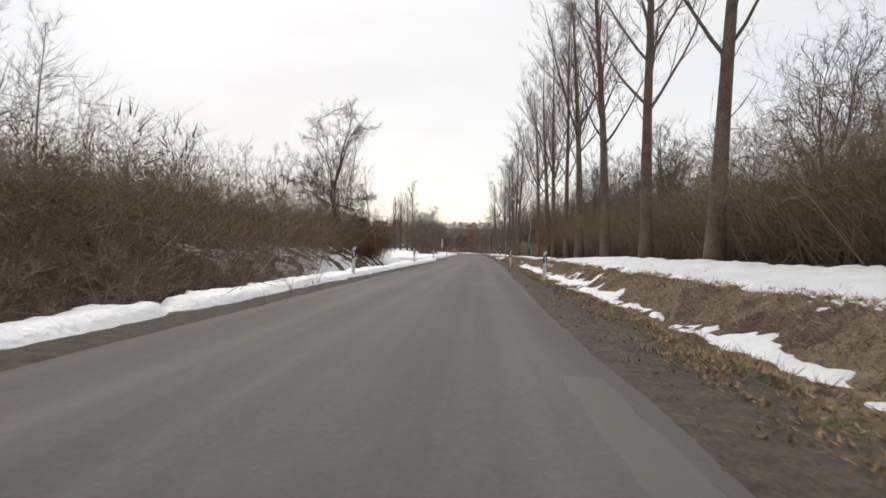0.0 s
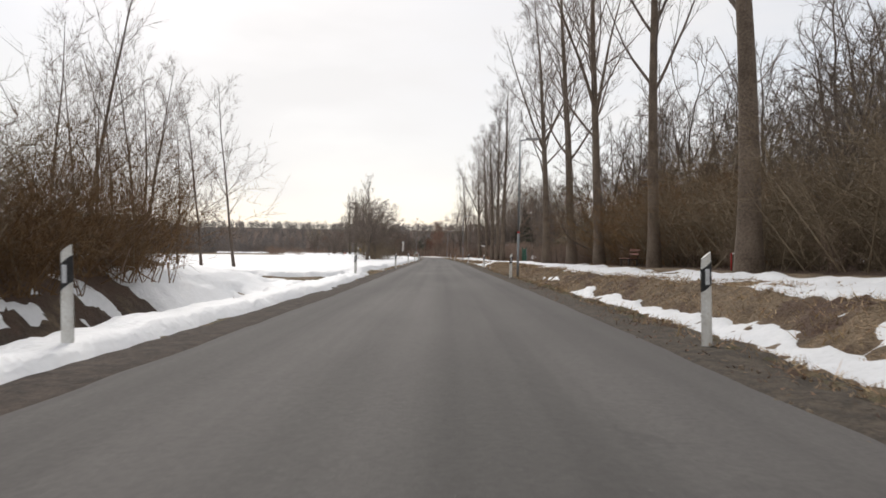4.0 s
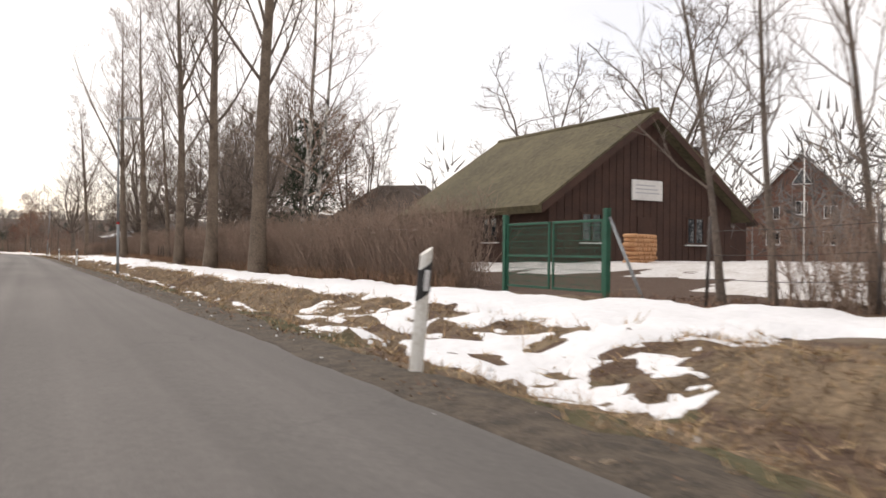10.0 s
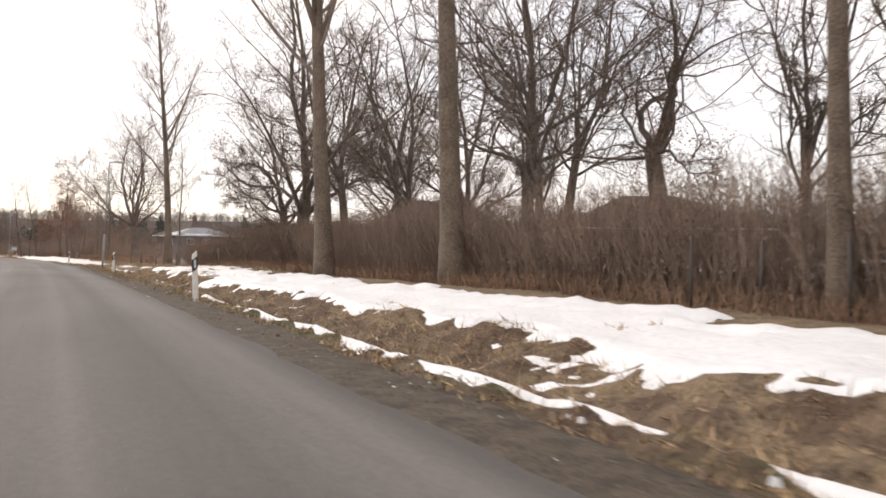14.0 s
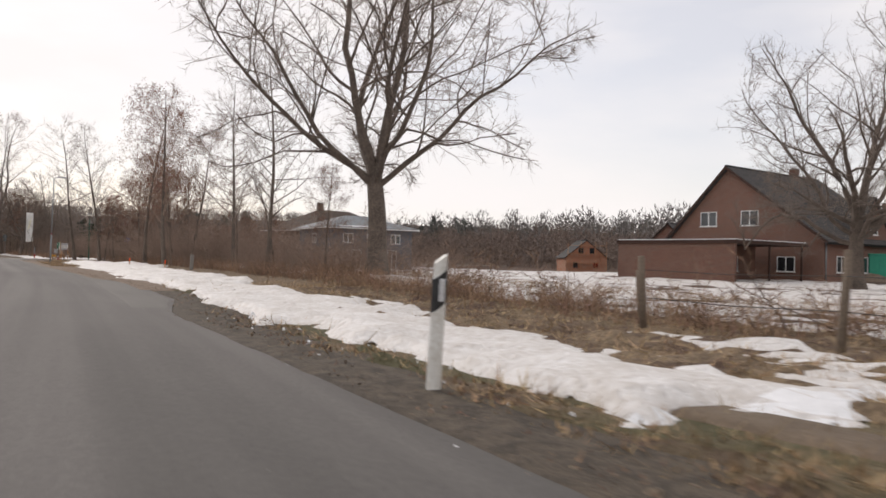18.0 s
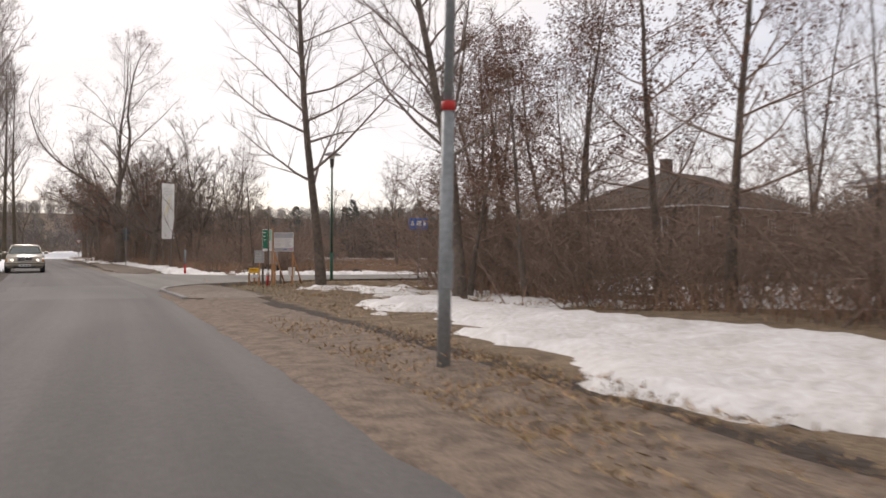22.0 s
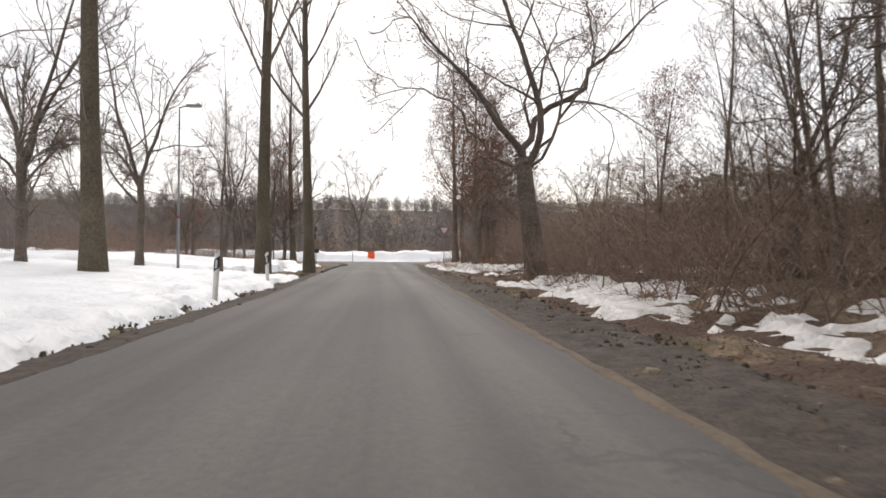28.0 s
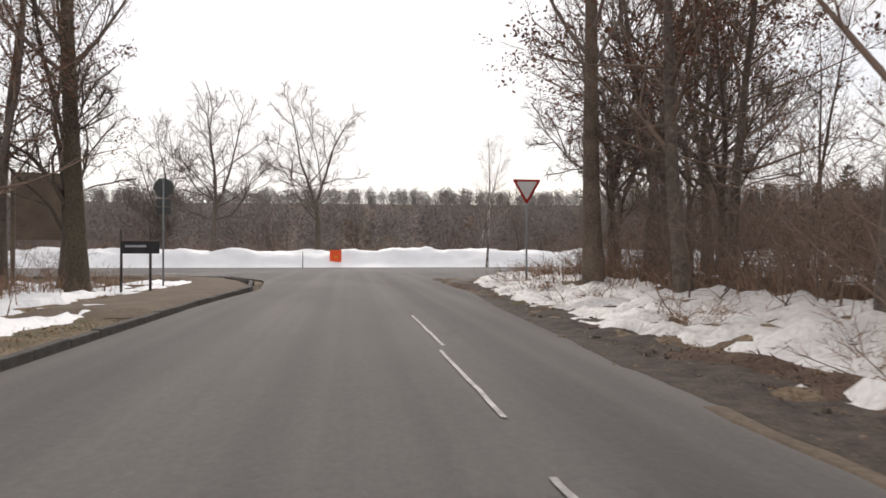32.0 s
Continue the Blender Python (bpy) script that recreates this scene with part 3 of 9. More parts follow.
def land(s, o):
    """The height of the bare ground."""
    s, o = np.asarray(s, float), np.asarray(o, float)
    z = -0.05 + 0.0 * (s + o)
    ditch = ease(-200, -150, s) * (1 - ease(222, 240, s))
    ditch = ditch * (1 - 0.8 * np.exp(-((s - 133) / 4.5) ** 2))
    z = z - 0.38 * ditch * ease(2.9, 3.9, o) * (1 - ease(4.3, 5.7, o))
    z = z + np.interp(s, [0, 60, 80, 100, 130, 150, 200, 225, 250], [0.36, 0.36, 0.24, 0.15, 0.17, -0.02, -0.06, 0.1, 0.0]) * ease(4.4, 5.8, o)
    z = z + np.interp(s, [0, 50, 60, 75, 95, 104, 130, 150, 175, 195, 220, 235], [0.42, 0.42, 0.28, 0.26, 0.26, 0.08, 0.05, 0.06, 0.12, 0.3, 0.2, 0.0]) * ease(5.8, 9.4, o)
    z = z + 0.65 * ease(9.5, 20, o) * ease(90, 130, s) * (1 - ease(205, 235, s))
    z = z + 0.2 * ease(9.5, 14, o) * (1 - ease(90, 130, s))
    z = z + 0.25 * ease(4, 9, o) * ease(255, 290, s) * (1 - ease(306, 314, s))
    z = z + 0.5 * ease(4.2, 9, o) * ease(365, 385, s) * (1 - ease(448, 458, s))
    early = 1 - ease(66, 82, s)
    z = z - early * 0.75 * ease(-4.3, -5.4, o) * (1 - ease(-6.2, -7.8, o))
    z = z + early * 1.15 * ease(-6.2, -10.5, o)
    z = z + (0.12 * ease(-3.4, -6, o) + 0.45 * ease(-5.5, -15, o)) * ease(345, 385, s) * (1 - ease(424, 440, s))
    z = z + 24 * ease(530, 800, s) + 5.0 * ease(90, 190, -o) * ease(330, 420, s) + 2.0 * ease(120, 260, o)
    z = z - 0.45 * ease(14, 28, o) * ease(235, 262, s) * (1 - ease(395, 420, s))
    z = z + 0.32 * np.exp(-((s - 266.5) / 4) ** 2 - ((o - 10.8) / 2.2) ** 2)
    z = z + 0.14 * ease(-3.05, -3.7, o) * ease(416, 424, s) * (1 - ease(433, 438, s))
    paved_side = ease(318, 322, s) * (1 - ease(341, 345, s)) * ease(1, 2, o)
    rough = (1 - paved_side) * (fbm(s * 0.9, o * 0.9, 3, 3) - 0.5) * 0.16 * (ease(2.2, 4, o) + ease(3.2, 5, -o))
    return z + rough * (1 - ease(455, 462, s) * (1 - ease(484, 490, s)))


def sheet(name, ss, oo, height, mat, keep=None, smooth=True, lift=0.0):
    """A grid over s and o."""
    S, O = np.meshgrid(ss, oo, indexing="ij")
    xy = road(S, O)
    v = np.concatenate([xy, height(S, O)[..., None] + lift], -1).reshape(-1, 3)
    n, k = S.shape
    i = (np.arange(n - 1)[:, None] * k + np.arange(k - 1)[None]).ravel()
    f = np.stack([i, i + 1, i + k + 1, i + k], -1)
    if keep is not None:
        ok = keep(S, O).ravel()
        f = f[ok[f].any(1)]
        used = np.unique(f)
        back = np.full(len(v), -1); back[used] = np.arange(len(used))
        v, f = v[used], back[f]
        S, O = S.ravel()[used], O.ravel()[used]
    me = mesh_of(name, v, f[:, ::-1], mat, smooth, np.stack([O.ravel(), S.ravel()], -1))
    return me, S.ravel(), O.ravel()


def spaced(*runs):
    return np.unique(np.concatenate([np.arange(a, b, d) for a, b, d in runs]).round(4))


# ---- ground ----
me, gs, go = sheet("ground", spaced((-760, -60, 35), (-60, 470, 1.1), (470, 520, 1.5), (520, 900, 12), (900, 1900, 60)),
                   spaced((-1500, -300, 120), (-300, -80, 14), (-80, -14, 2.5), (-14, 14, 0.5), (14, 80, 2.5), (80, 300, 14), (300, 1501, 120)),
                   lambda s, o: land(s, o) - 0.03 * (ease(-3.2, -2.4, o) * (1 - ease(1.0, 1.8, o))), M["ground"])
mud = (0.6 * ease(4.6, 5.6, -go) * (1 - ease(11, 14, -go)) * (1 - ease(66, 80, gs)) + ease(0.5, 1.5, go) * (1 - ease(2.7, 3.4, go)) * 0.75 + ease(2.2, 3.0, -go) * (1 - ease(3.1, 3.8, -go)) * 0.6
       + ease(265, 280, gs) * (1 - ease(318, 326, gs)) * ease(0.5, 1.2, go) * (1 - ease(2.8, 3.6, go)) * 0.6
       + ease(372, 385, gs) * (1 - ease(450, 458, gs)) * ease(1, 1.7, go) * (1 - ease(3.4, 4.4, go)) * 0.8)
turf = (0.35 + 0.45 * fbm(gs * 0.35, go * 0.9, 91, 3)) * ease(2.4, 3.0, go) * (1 - ease(4.4, 5.6, go)) + 0.5 * (fbm(gs * 0.3, go * 0.5, 93, 3) > 0.55) * ease(4, 5, go) * (1 - ease(7, 9, go)) + 0.5 * ease(3, 3.6, -go) * (1 - ease(5, 7, -go)) + 0.3 * ease(30, 60, np.abs(go))
turf = turf * (1 - 0.9 * ease(255, 264, gs) * (1 - ease(316, 322, gs)) * ease(0.5, 1.5, go) * (1 - ease(8, 10, go)))
litter = (0.75 * ease(9.2, 10.2, go) + 0.55 * (fbm(gs * 0.5, go * 0.8, 97, 3) > 0.5) * ease(3.2, 4, go) * (1 - ease(8, 9, go)) * (1 - ease(240, 250, gs)) + 0.7 * ease(6, 8, -go) * (1 - ease(66, 82, gs)) + 0.75 * ease(378, 392, gs) * (1 - ease(450, 456, gs)) * ease(3.4, 4.4, go)
          + 0.5 * ease(420, 430, gs) * ease(5, 7, -go) + 0.45 * ease(494, 505, gs))
for key, values in (("mud", mud), ("turf", turf), ("litter", litter)):
    me.attributes.new(key, "FLOAT", "POINT").data.foreach_set("value", np.clip(values, 0, 1).astype(np.float32))
tagged(new("ground", me), "brown winter ground with dead grass, mud and leaf litter", "ground", kind="structure")

def clump(s, o):
    """Matted tussocks standing a few centimetres above the bare ground."""
    n = fbm(s * 2.6 + o * 0.7, o * 3.1 - s * 0.5, 101, 2)
    trodden = (1 - ease(0.55, 0.95, np.abs(o - path_line(s)))) * (ease(225, 228, s) * (1 - ease(254, 257, s)) + ease(94, 97, s) * (1 - ease(129, 131, s)))
    return (0.02 + 0.26 * np.maximum(n - 0.42, 0) + 0.10 * (fbm(s * 5 + o, o * 5.3 - s, 103, 2) - 0.5)) * (1 - trodden) - 0.03 * trodden


def verge(name, ss, oo, label):
    """A finely broken sheet of tussocks over the ground, sinking into it at its rim."""
    def height(S, O):
        rim = np.minimum(np.minimum(ease(ss[0], ss[0] + 2, S), 1 - ease(ss[-1] - 2, ss[-1], S)), np.minimum(ease(oo[0], oo[0] + 0.5, O), 1 - ease(oo[-1] - 0.5, oo[-1], O)))
        return land(S, O) + clump(S, O) * rim - 0.10 * (1 - rim)
    me, vs, vo = sheet(name, ss, oo, height, M["ground"])
    near = ease(2.0, 2.6, vo) * (1 - ease(3.0, 3.9, vo))
    patch = fbm(vs * 0.5, vo * 0.9, 107, 3)
    for key, values in (("mud", 0.55 * (1 - ease(2.2, 2.9, vo)) + 0.35 * (patch < 0.38)), ("turf", 0.6 * near * (0.6 + 0.7 * fbm(vs * 0.3, vo, 91, 3)) + 0.3 * (patch > 0.6)),
                        ("litter", 0.55 * (fbm(vs * 0.8, vo * 1.1, 97, 3) > 0.52) + 0.4 * ease(376, 384, vs))):
        me.attributes.new(key, "FLOAT", "POINT").data.foreach_set("value", np.clip(values, 0, 1).astype(np.float32))
    tagged(new(name, me), label, "verge", kind="structure")


verge("verge", spaced((-20, 247, 0.14)), spaced((2.5, 6.2, 0.11)), "bank of matted dead grass and leaf litter")
verge("verge", spaced((212, 264, 0.17)), spaced((2.3, 10.4, 0.14)), "rough matted dead grass along the meadow")
verge("verge", spaced((376, 458, 0.24)), spaced((2.9, 9.5, 0.17)), "leaf-littered slope at the edge of the wood")

# ---- the road ----
RS = spaced((-60, 466.01, 0.75))
ROWS_ACROSS = 17


def ribbon(name, ss, inner, outer, mat, k=9, lift=0.0, crown=0.0, jag=0.0, seed=5, flat=None, tuck=0.0):
    """A paved strip between two side lines, with slightly ragged edges."""
    a = inner(ss) + (0.6 * fbm(ss * 0.7, ss * 0 + 3, seed) + 0.4 * fbm(ss * 2.9, ss * 0 + 5, seed) - 0.5) * jag
    b = outer(ss) + (0.6 * fbm(ss * 0.7, ss * 0 + 9, seed + 1) + 0.4 * fbm(ss * 2.9, ss * 0 + 7, seed) - 0.5) * jag
    u = np.linspace(0, 1, k)
    O = a[:, None] * (1 - u) + b[:, None] * u
    S = ss[:, None] + 0 * O
    z = lift + crown * (1 - (2 * u - 1) ** 2)[None] + 0 * O
    if flat is not None:
        z = z + flat(S, O)
    z[:, 0] -= tuck; z[:, -1] -= tuck
    z[0] -= tuck; z[-1] -= tuck
    v = np.concatenate([road(S, O), z[..., None]], -1).reshape(-1, 3)
    n = len(ss)
    i = (np.arange(n - 1)[:, None] * k + np.arange(k - 1)[None]).ravel()
    f = np.stack([i, i + k, i + k + 1, i + 1], -1)[:, ::-1]
    return mesh_of(name, v, f[:, ::-1], mat, True, np.stack([O.ravel(), S.ravel()], -1))


road_ob = tagged(new("road", ribbon("road", RS, left_edge, right_edge, M["asphalt"], ROWS_ACROSS, 0.0, 0.03, 0.16)), "worn grey asphalt country road without centre line", "road", kind="structure")


def fixed(v):
    return lambda s: v + 0 * s


def on_road(S, O):
    """The height of the cambered road."""
    u = np.clip((O - left_edge(S)) / (right_edge(S) - left_edge(S)), 0, 1)
    return 0.03 * (1 - (2 * u - 1) ** 2)


def repair(s0, s1, inner, outer, mat, seed, jag, label):
    part("repair_strip", ribbon("repair_strip", spaced((s0, s1, 0.3)), inner, outer, mat, 14, 0.006, 0.0, jag, seed, on_road, 0.03), road_ob, label)


# lighter repair strips lying on the old surface
repair(-40, 9.6, fixed(1.3), lambda s: right_edge(s) - 0.08, M["asphalt_strip"], 21, 0.2, "slightly paler asphalt repair strip")
repair(255, 282, lambda s: np.interp(s, [255, 268, 279, 282], [1.05, 1.06, 1.2, 1.3]), lambda s: right_edge(s) - 0.08, M["asphalt_strip"], 23, 0.15, "paler asphalt repair strip")
repair(122, 134, fixed(-2.7), lambda s: -1.5 - 0.8 * np.sin((s - 122) / 12 * 3.14), M["asphalt_strip"], 25, 0.5, "paler asphalt repair patch")
repair(318, 326, fixed(-2.6), lambda s: right_edge(s) - 0.3, M["asphalt_strip"], 27, 0.3, "paler asphalt repair patch")

# ---- snow lying on the ground ----
STRIPS = [  # from s, to s, from o, to o, how full, how deep
    (-60, 62, 5.7, 9.4, 0.93, 0.10), (60, 77, 5.5, 8.9, 0.6, 0.07), (75, 88, 5.6, 8.4, 0.95, 0.08), (86, 100, 6.3, 8.7, 0.95, 0.08), (98, 132, 7.4, 9.8, 0.92, 0.08), (128, 146, 5.4, 9.0, 0.95, 0.09), (142, 176, 5.95, 8.8, 0.95, 0.09), (170, 225, 5.0, 8.7, 0.93, 0.10), (220, 240, 5.4, 9.6, 0.42, 0.06),
    (-60, 6, 3.0, 4.8, 0.26, 0.09), (-30, 30, 4.15, 4.8, 0.9, 0.08), (26, 74, 4.15, 4.95, 1.1, 0.09), (24, 58, 3.4, 5.6, 0.4, 0.09), (58, 74, 3.4, 5.0, 0.42, 0.08), (74, 124, 3.0, 5.8, 0.17, 0.07),
    (79, 87, 4.75, 5.15, 1.0, 0.06), (95, 108, 4.4, 4.64, 0.72, 0.05), (126, 140, 3.0, 6.0, 0.55, 0.08), (138, 168, 4.24, 4.66, 1.04, 0.06), (164, 180, 4.3, 4.72, 1.06, 0.06), (177, 184, 3.75, 4.45, 1.0, 0.07), (178.5, 200, 2.95, 3.75, 1.2, 0.09), (181, 196, 2.95, 4.1, 0.9, 0.09), (200, 226, 3.0, 4.6, 0.5, 0.07),
    (165, 226, 4.0, 5.8, 0.25, 0.06), (226, 250, 5.0, 9.5, 0.36, 0.07), (204, 236, 3.4, 5.2, 0.33, 0.06),
    (244, 256, 2.9, 5.6, 0.88, 0.10), (240, 248, 5.6, 8.4, 0.4, 0.07), (252, 274, 2.45, 6.0, 0.97, 0.11), (336.9, 339.8, 5.2, 60, 0.78, 0.12), (340.2, 344.5, 4.6, 60, 0.5, 0.12), (268, 290, 2.6, 6.8, 0.86, 0.12), (284, 293, 2.8, 4.4, 1.25, 0.10), (286, 302, 3.0, 7.6, 0.88, 0.12), (298, 311, 3.2, 7.0, 0.9, 0.10), (308, 317, 4.0, 7.0, 0.9, 0.10), (313, 325, 5.2, 9.5, 0.48, 0.09),
    (110, 136, 11.5, 45, 0.72, 0.08), (134, 226, 14.5, 45, 0.6, 0.07), (226, 318, 9.5, 60, 0.46, 0.07), (226, 330, 60, 150, 0.5, 0.08), (318, 350, 12.5, 60, 0.42, 0.08), (350, 420, 12.5, 60, 0.30, 0.08),
    (341, 378, 4.1, 6.6, 0.64, 0.17), (343, 378, 6.0, 12, 0.35, 0.12), (376, 392, 3.6, 8, 0.5, 0.15), (391, 403, 3.25, 7.4, 0.72, 0.13), (400, 407, 3.3, 7.4, 0.7, 0.13), (405, 419, 4.5, 7.4, 0.55, 0.13), (418, 456, 3.4, 7.6, 0.75, 0.14), (400, 456, 7, 13, 0.3, 0.1),
    (450, 464, 5.5, 9.5, 0.75, 0.2),
    (-60, 84, -4.6, -3.3, 0.99, 0.15), (50, 78, -6.2, -4.4, 0.26, 0.08), (50, 72, -11, -6.0, 0.18, 0.08), (27, 51, -9.8, -5.3, 0.43, 0.07), (64, 78, -9, -4.6, 0.8, 0.14),
    (80, 352, -150, -4.1, 1.2, 0.20), (80, 150, -6.6, -3.75, 0.95, 0.22), (150, 352, -5, -3.5, 0.95, 0.2),
    (352, 376, -40, -4.6, 1.1, 0.16), (354, 412, -5.6, -3.0, 0.9, 0.18), (372, 414, -60, -4.4, 1.1, 0.16), (412, 428, -40, -4.8, 1.0, 0.34), (426, 456, -14, -4.9, 0.45, 0.10), (428, 456, -40, -12, 0.4, 0.1), (420, 441, -5.3, -4.1, 0.95, 0.10), (424, 446, -8.6, -6.2, 0.95, 0.13),
]


def snow_cover(S, O):
    rag = (fbm(S * 0.55, O * 0.8, 31, 4) - 0.5)
    spread = np.clip((fbm(S * 0.75, O * 1.5, 37, 5) - 0.5) * 2.1 + 0.5, 0.02, 0.98)
    fine = np.clip((fbm(S * 2.1 + O, O * 2.6 - S * 0.4, 39, 4) - 0.5) * 2.6 + 0.5, 0.02, 0.98)
    crumb = np.clip((fbm(S * 4.6 - O, O * 5.2 + S * 0.6, 43, 3) - 0.5) * 2.4 + 0.5, 0.02, 0.98)
    fine = 0.62 * fine + 0.38 * crumb
    spread = np.where((S > 205) & (S < 345) & (O > 8), 0.45 * spread + 0.55 * fine, np.where((O > 2.9) & (O < 5.9) & (S > 58), 0.35 * spread + 0.65 * fine, 0.7 * spread + 0.3 * fine))
    spread = np.where((S > 345) & (O < -2.8) & (O > -4.6), 0.35 * spread + 0.65 * fine, spread)
    best = np.full(S.shape, -1.0)
    for s0, s1, o0, o1, full, deep in STRIPS:
        soft = min(1.2, 0.35 * (o1 - o0) + 0.15)
        inside = np.minimum(np.minimum(O - o0, o1 - O) / soft, np.minimum(S - s0, s1 - S) / 2.0) + rag * 1.3
        amount = full * np.clip(inside * 1.5, 0, 1) - spread
        best = np.maximum(best, np.where(inside > -0.2, np.clip(amount * 3.2, -1, 1) * deep, -1.0))
    bare = (O > left_edge(S) - 0.25) & (O < right_edge(S) + 0.5)
    return np.where(bare, -1.0, best)


def lay_snow(name, ss, oo, mat, label, rough=0.07):
    def height(S, O):
        c = snow_cover(S, O)
        lump = (fbm(S * 2.2, O * 2.2, 41, 4) - 0.5) * rough + (fbm(S * 6.5, O * 6.5, 45, 2) - 0.5) * rough * 0.45
        return np.where(c > -0.5, land(S, O) + 0.03 + np.maximum(c, -0.09) + lump * (c > 0), land(S, O) - 0.12)
    me, _, _ = sheet(name, ss, oo, height, mat, lambda S, O: snow_cover(S, O) > -0.012)
    return tagged(new(name, me), label, "snow", kind="stuff")


lay_snow("snow_on_verge", spaced((-30, 245, 0.2)), spaced((2.3, 10.6, 0.11)), M["snow"], "old white snow lying in the ditch and on the footpath")
lay_snow("snow_on_shoulder", spaced((215, 330, 0.2)), spaced((1.6, 11, 0.12)), M["snow_dirty"], "trodden snow along the muddy shoulder", 0.10)
lay_snow("snow_behind_pavement", spaced((334.6, 466, 0.2)), spaced((1.8, 13, 0.12)), M["snow_dirty"], "lumpy half-melted snow beside the pavement and wood", 0.26)
lay_snow("snow_on_left_verge", spaced((-30, 160, 0.22)), spaced((-12, -2.9, 0.13)), M["snow"], "rounded white snow strip along the road edge")
lay_snow("snow_on_left_verge", spaced((160.4, 352, 0.5)), spaced((-12, -2.9, 0.25)), M["snow"], "snow at the edge of the field beside the road")
lay_snow("snow_on_lawn", spaced((346, 460, 0.24)), spaced((-42, -7, 0.45), (-7, -2.9, 0.12)), M["snow"], "smooth white snow on the grass under the trees")
lay_snow("snow_on_fields", spaced((70, 360, 2.0)), spaced((-150, -11.9, 2.0)), M["snow"], "wide snow-covered field")
lay_snow("snow_in_gardens", spaced((100, 334.1, 0.9)), spaced((10.8, 60, 0.75)), M["snow_dirty"], "thin patchy snow on gardens and meadow")
lay_snow("snow_on_heath", spaced((345, 420, 0.8)), spaced((12.9, 58, 0.7)), M["snow_dirty"], "thin patchy snow among the dry heath", 0.10)
lay_snow("snow_by_side_road", spaced((334.6, 345, 0.3)), spaced((12.9, 30, 0.3), (30, 60, 0.7)), M["snow_dirty"], "low ridge of dirty snow along the side road", 0.10)


# ---- bare winter trees, grown level by level ----
def stem(rng, n, height, r, wig=0.03, lean=0.04, points=12, base=0.0, tip=0.12):
    """n upright stems from the origin: their places (n, points, 3) and radii."""
    d = np.zeros((n, 3)); d[:, 2] = 1
    d[:, :2] = rng.normal(0, lean, (n, 2))
    step = np.cumsum(rng.normal(0, wig, (n, points, 3)), 1)
    P = np.zeros((n, points, 3))
    h = np.broadcast_to(np.asarray(height, float), (n,))
    for j in range(1, points):
        P[:, j] = P[:, j - 1] + ends(d + step[:, j] * [1, 1, 0.2]) * (h / (points - 1))[:, None]
    u = np.linspace(0, 1, points)
    flare = 1 + 0.35 * np.exp(-u * points * 1.3)
    R = np.broadcast_to(np.asarray(r, float), (n,))[:, None] * (1 - (1 - tip) * u) * flare
    P[:, :, 2] += base
    return P, R


def sprout(rng, P, R, n, lo, hi, ratio, angle, up, wig=0.1, points=5, rr=0.5, taper=0.5, tip=0.25, flat=0.0):
    """n side branches on each of the given ones."""
    B, K, _ = P.shape
    t = lo + (hi - lo) * (np.arange(n) + rng.uniform(0, 1, (B, n))) / n
    f = np.clip(t * (K - 1), 0, K - 1.001)
    i = f.astype(int); a = (f - i)[..., None]
    b = np.arange(B)[:, None]
    base = P[b, i] * (1 - a) + P[b, i + 1] * a
    r = R[b, i] * (1 - a[..., 0]) + R[b, i + 1] * a[..., 0]
    tan = ends(P[b, i + 1] - P[b, i])
    L = np.linalg.norm(np.diff(P, axis=1), axis=-1).sum(1)[:, None]
    l = L * ratio * (1 - taper * (t - lo) / max(hi - lo, 1e-6)) * rng.uniform(0.65, 1.25, t.shape)
    az = np.arange(n) * 2.4 + rng.uniform(0, 6.28, (B, 1)) + rng.normal(0, 0.35, (B, n))
    ref = np.where(np.abs(tan[..., 2:3]) > 0.9, np.array([1.0, 0, 0]), np.array([0, 0, 1.0]))
    u = ends(np.cross(tan, ref))
    q = np.cos(az)[..., None] * u + np.sin(az)[..., None] * np.cross(tan, u)
    ang = np.radians(angle) * rng.uniform(0.7, 1.3, t.shape)[..., None]
    d = (np.cos(ang) * tan + np.sin(ang) * q).reshape(-1, 3)
    d[:, 2] *= 1 - flat
    d = ends(d)
    m = len(d)
    l = l.reshape(-1)
    Q = np.zeros((m, points, 3)); Q[:, 0] = base.reshape(-1, 3)
    drift = np.zeros((m, 3))
    for j in range(1, points):
        drift = drift + rng.normal(0, wig, (m, 3)); drift[:, 2] += up / (points - 1)
        Q[:, j] = Q[:, j - 1] + ends(d + drift) * (l / (points - 1))[:, None]
    u = np.linspace(1, tip, points)
    return Q, np.minimum(r.reshape(-1, 1) * rr, 0.5 * l[:, None]) * u


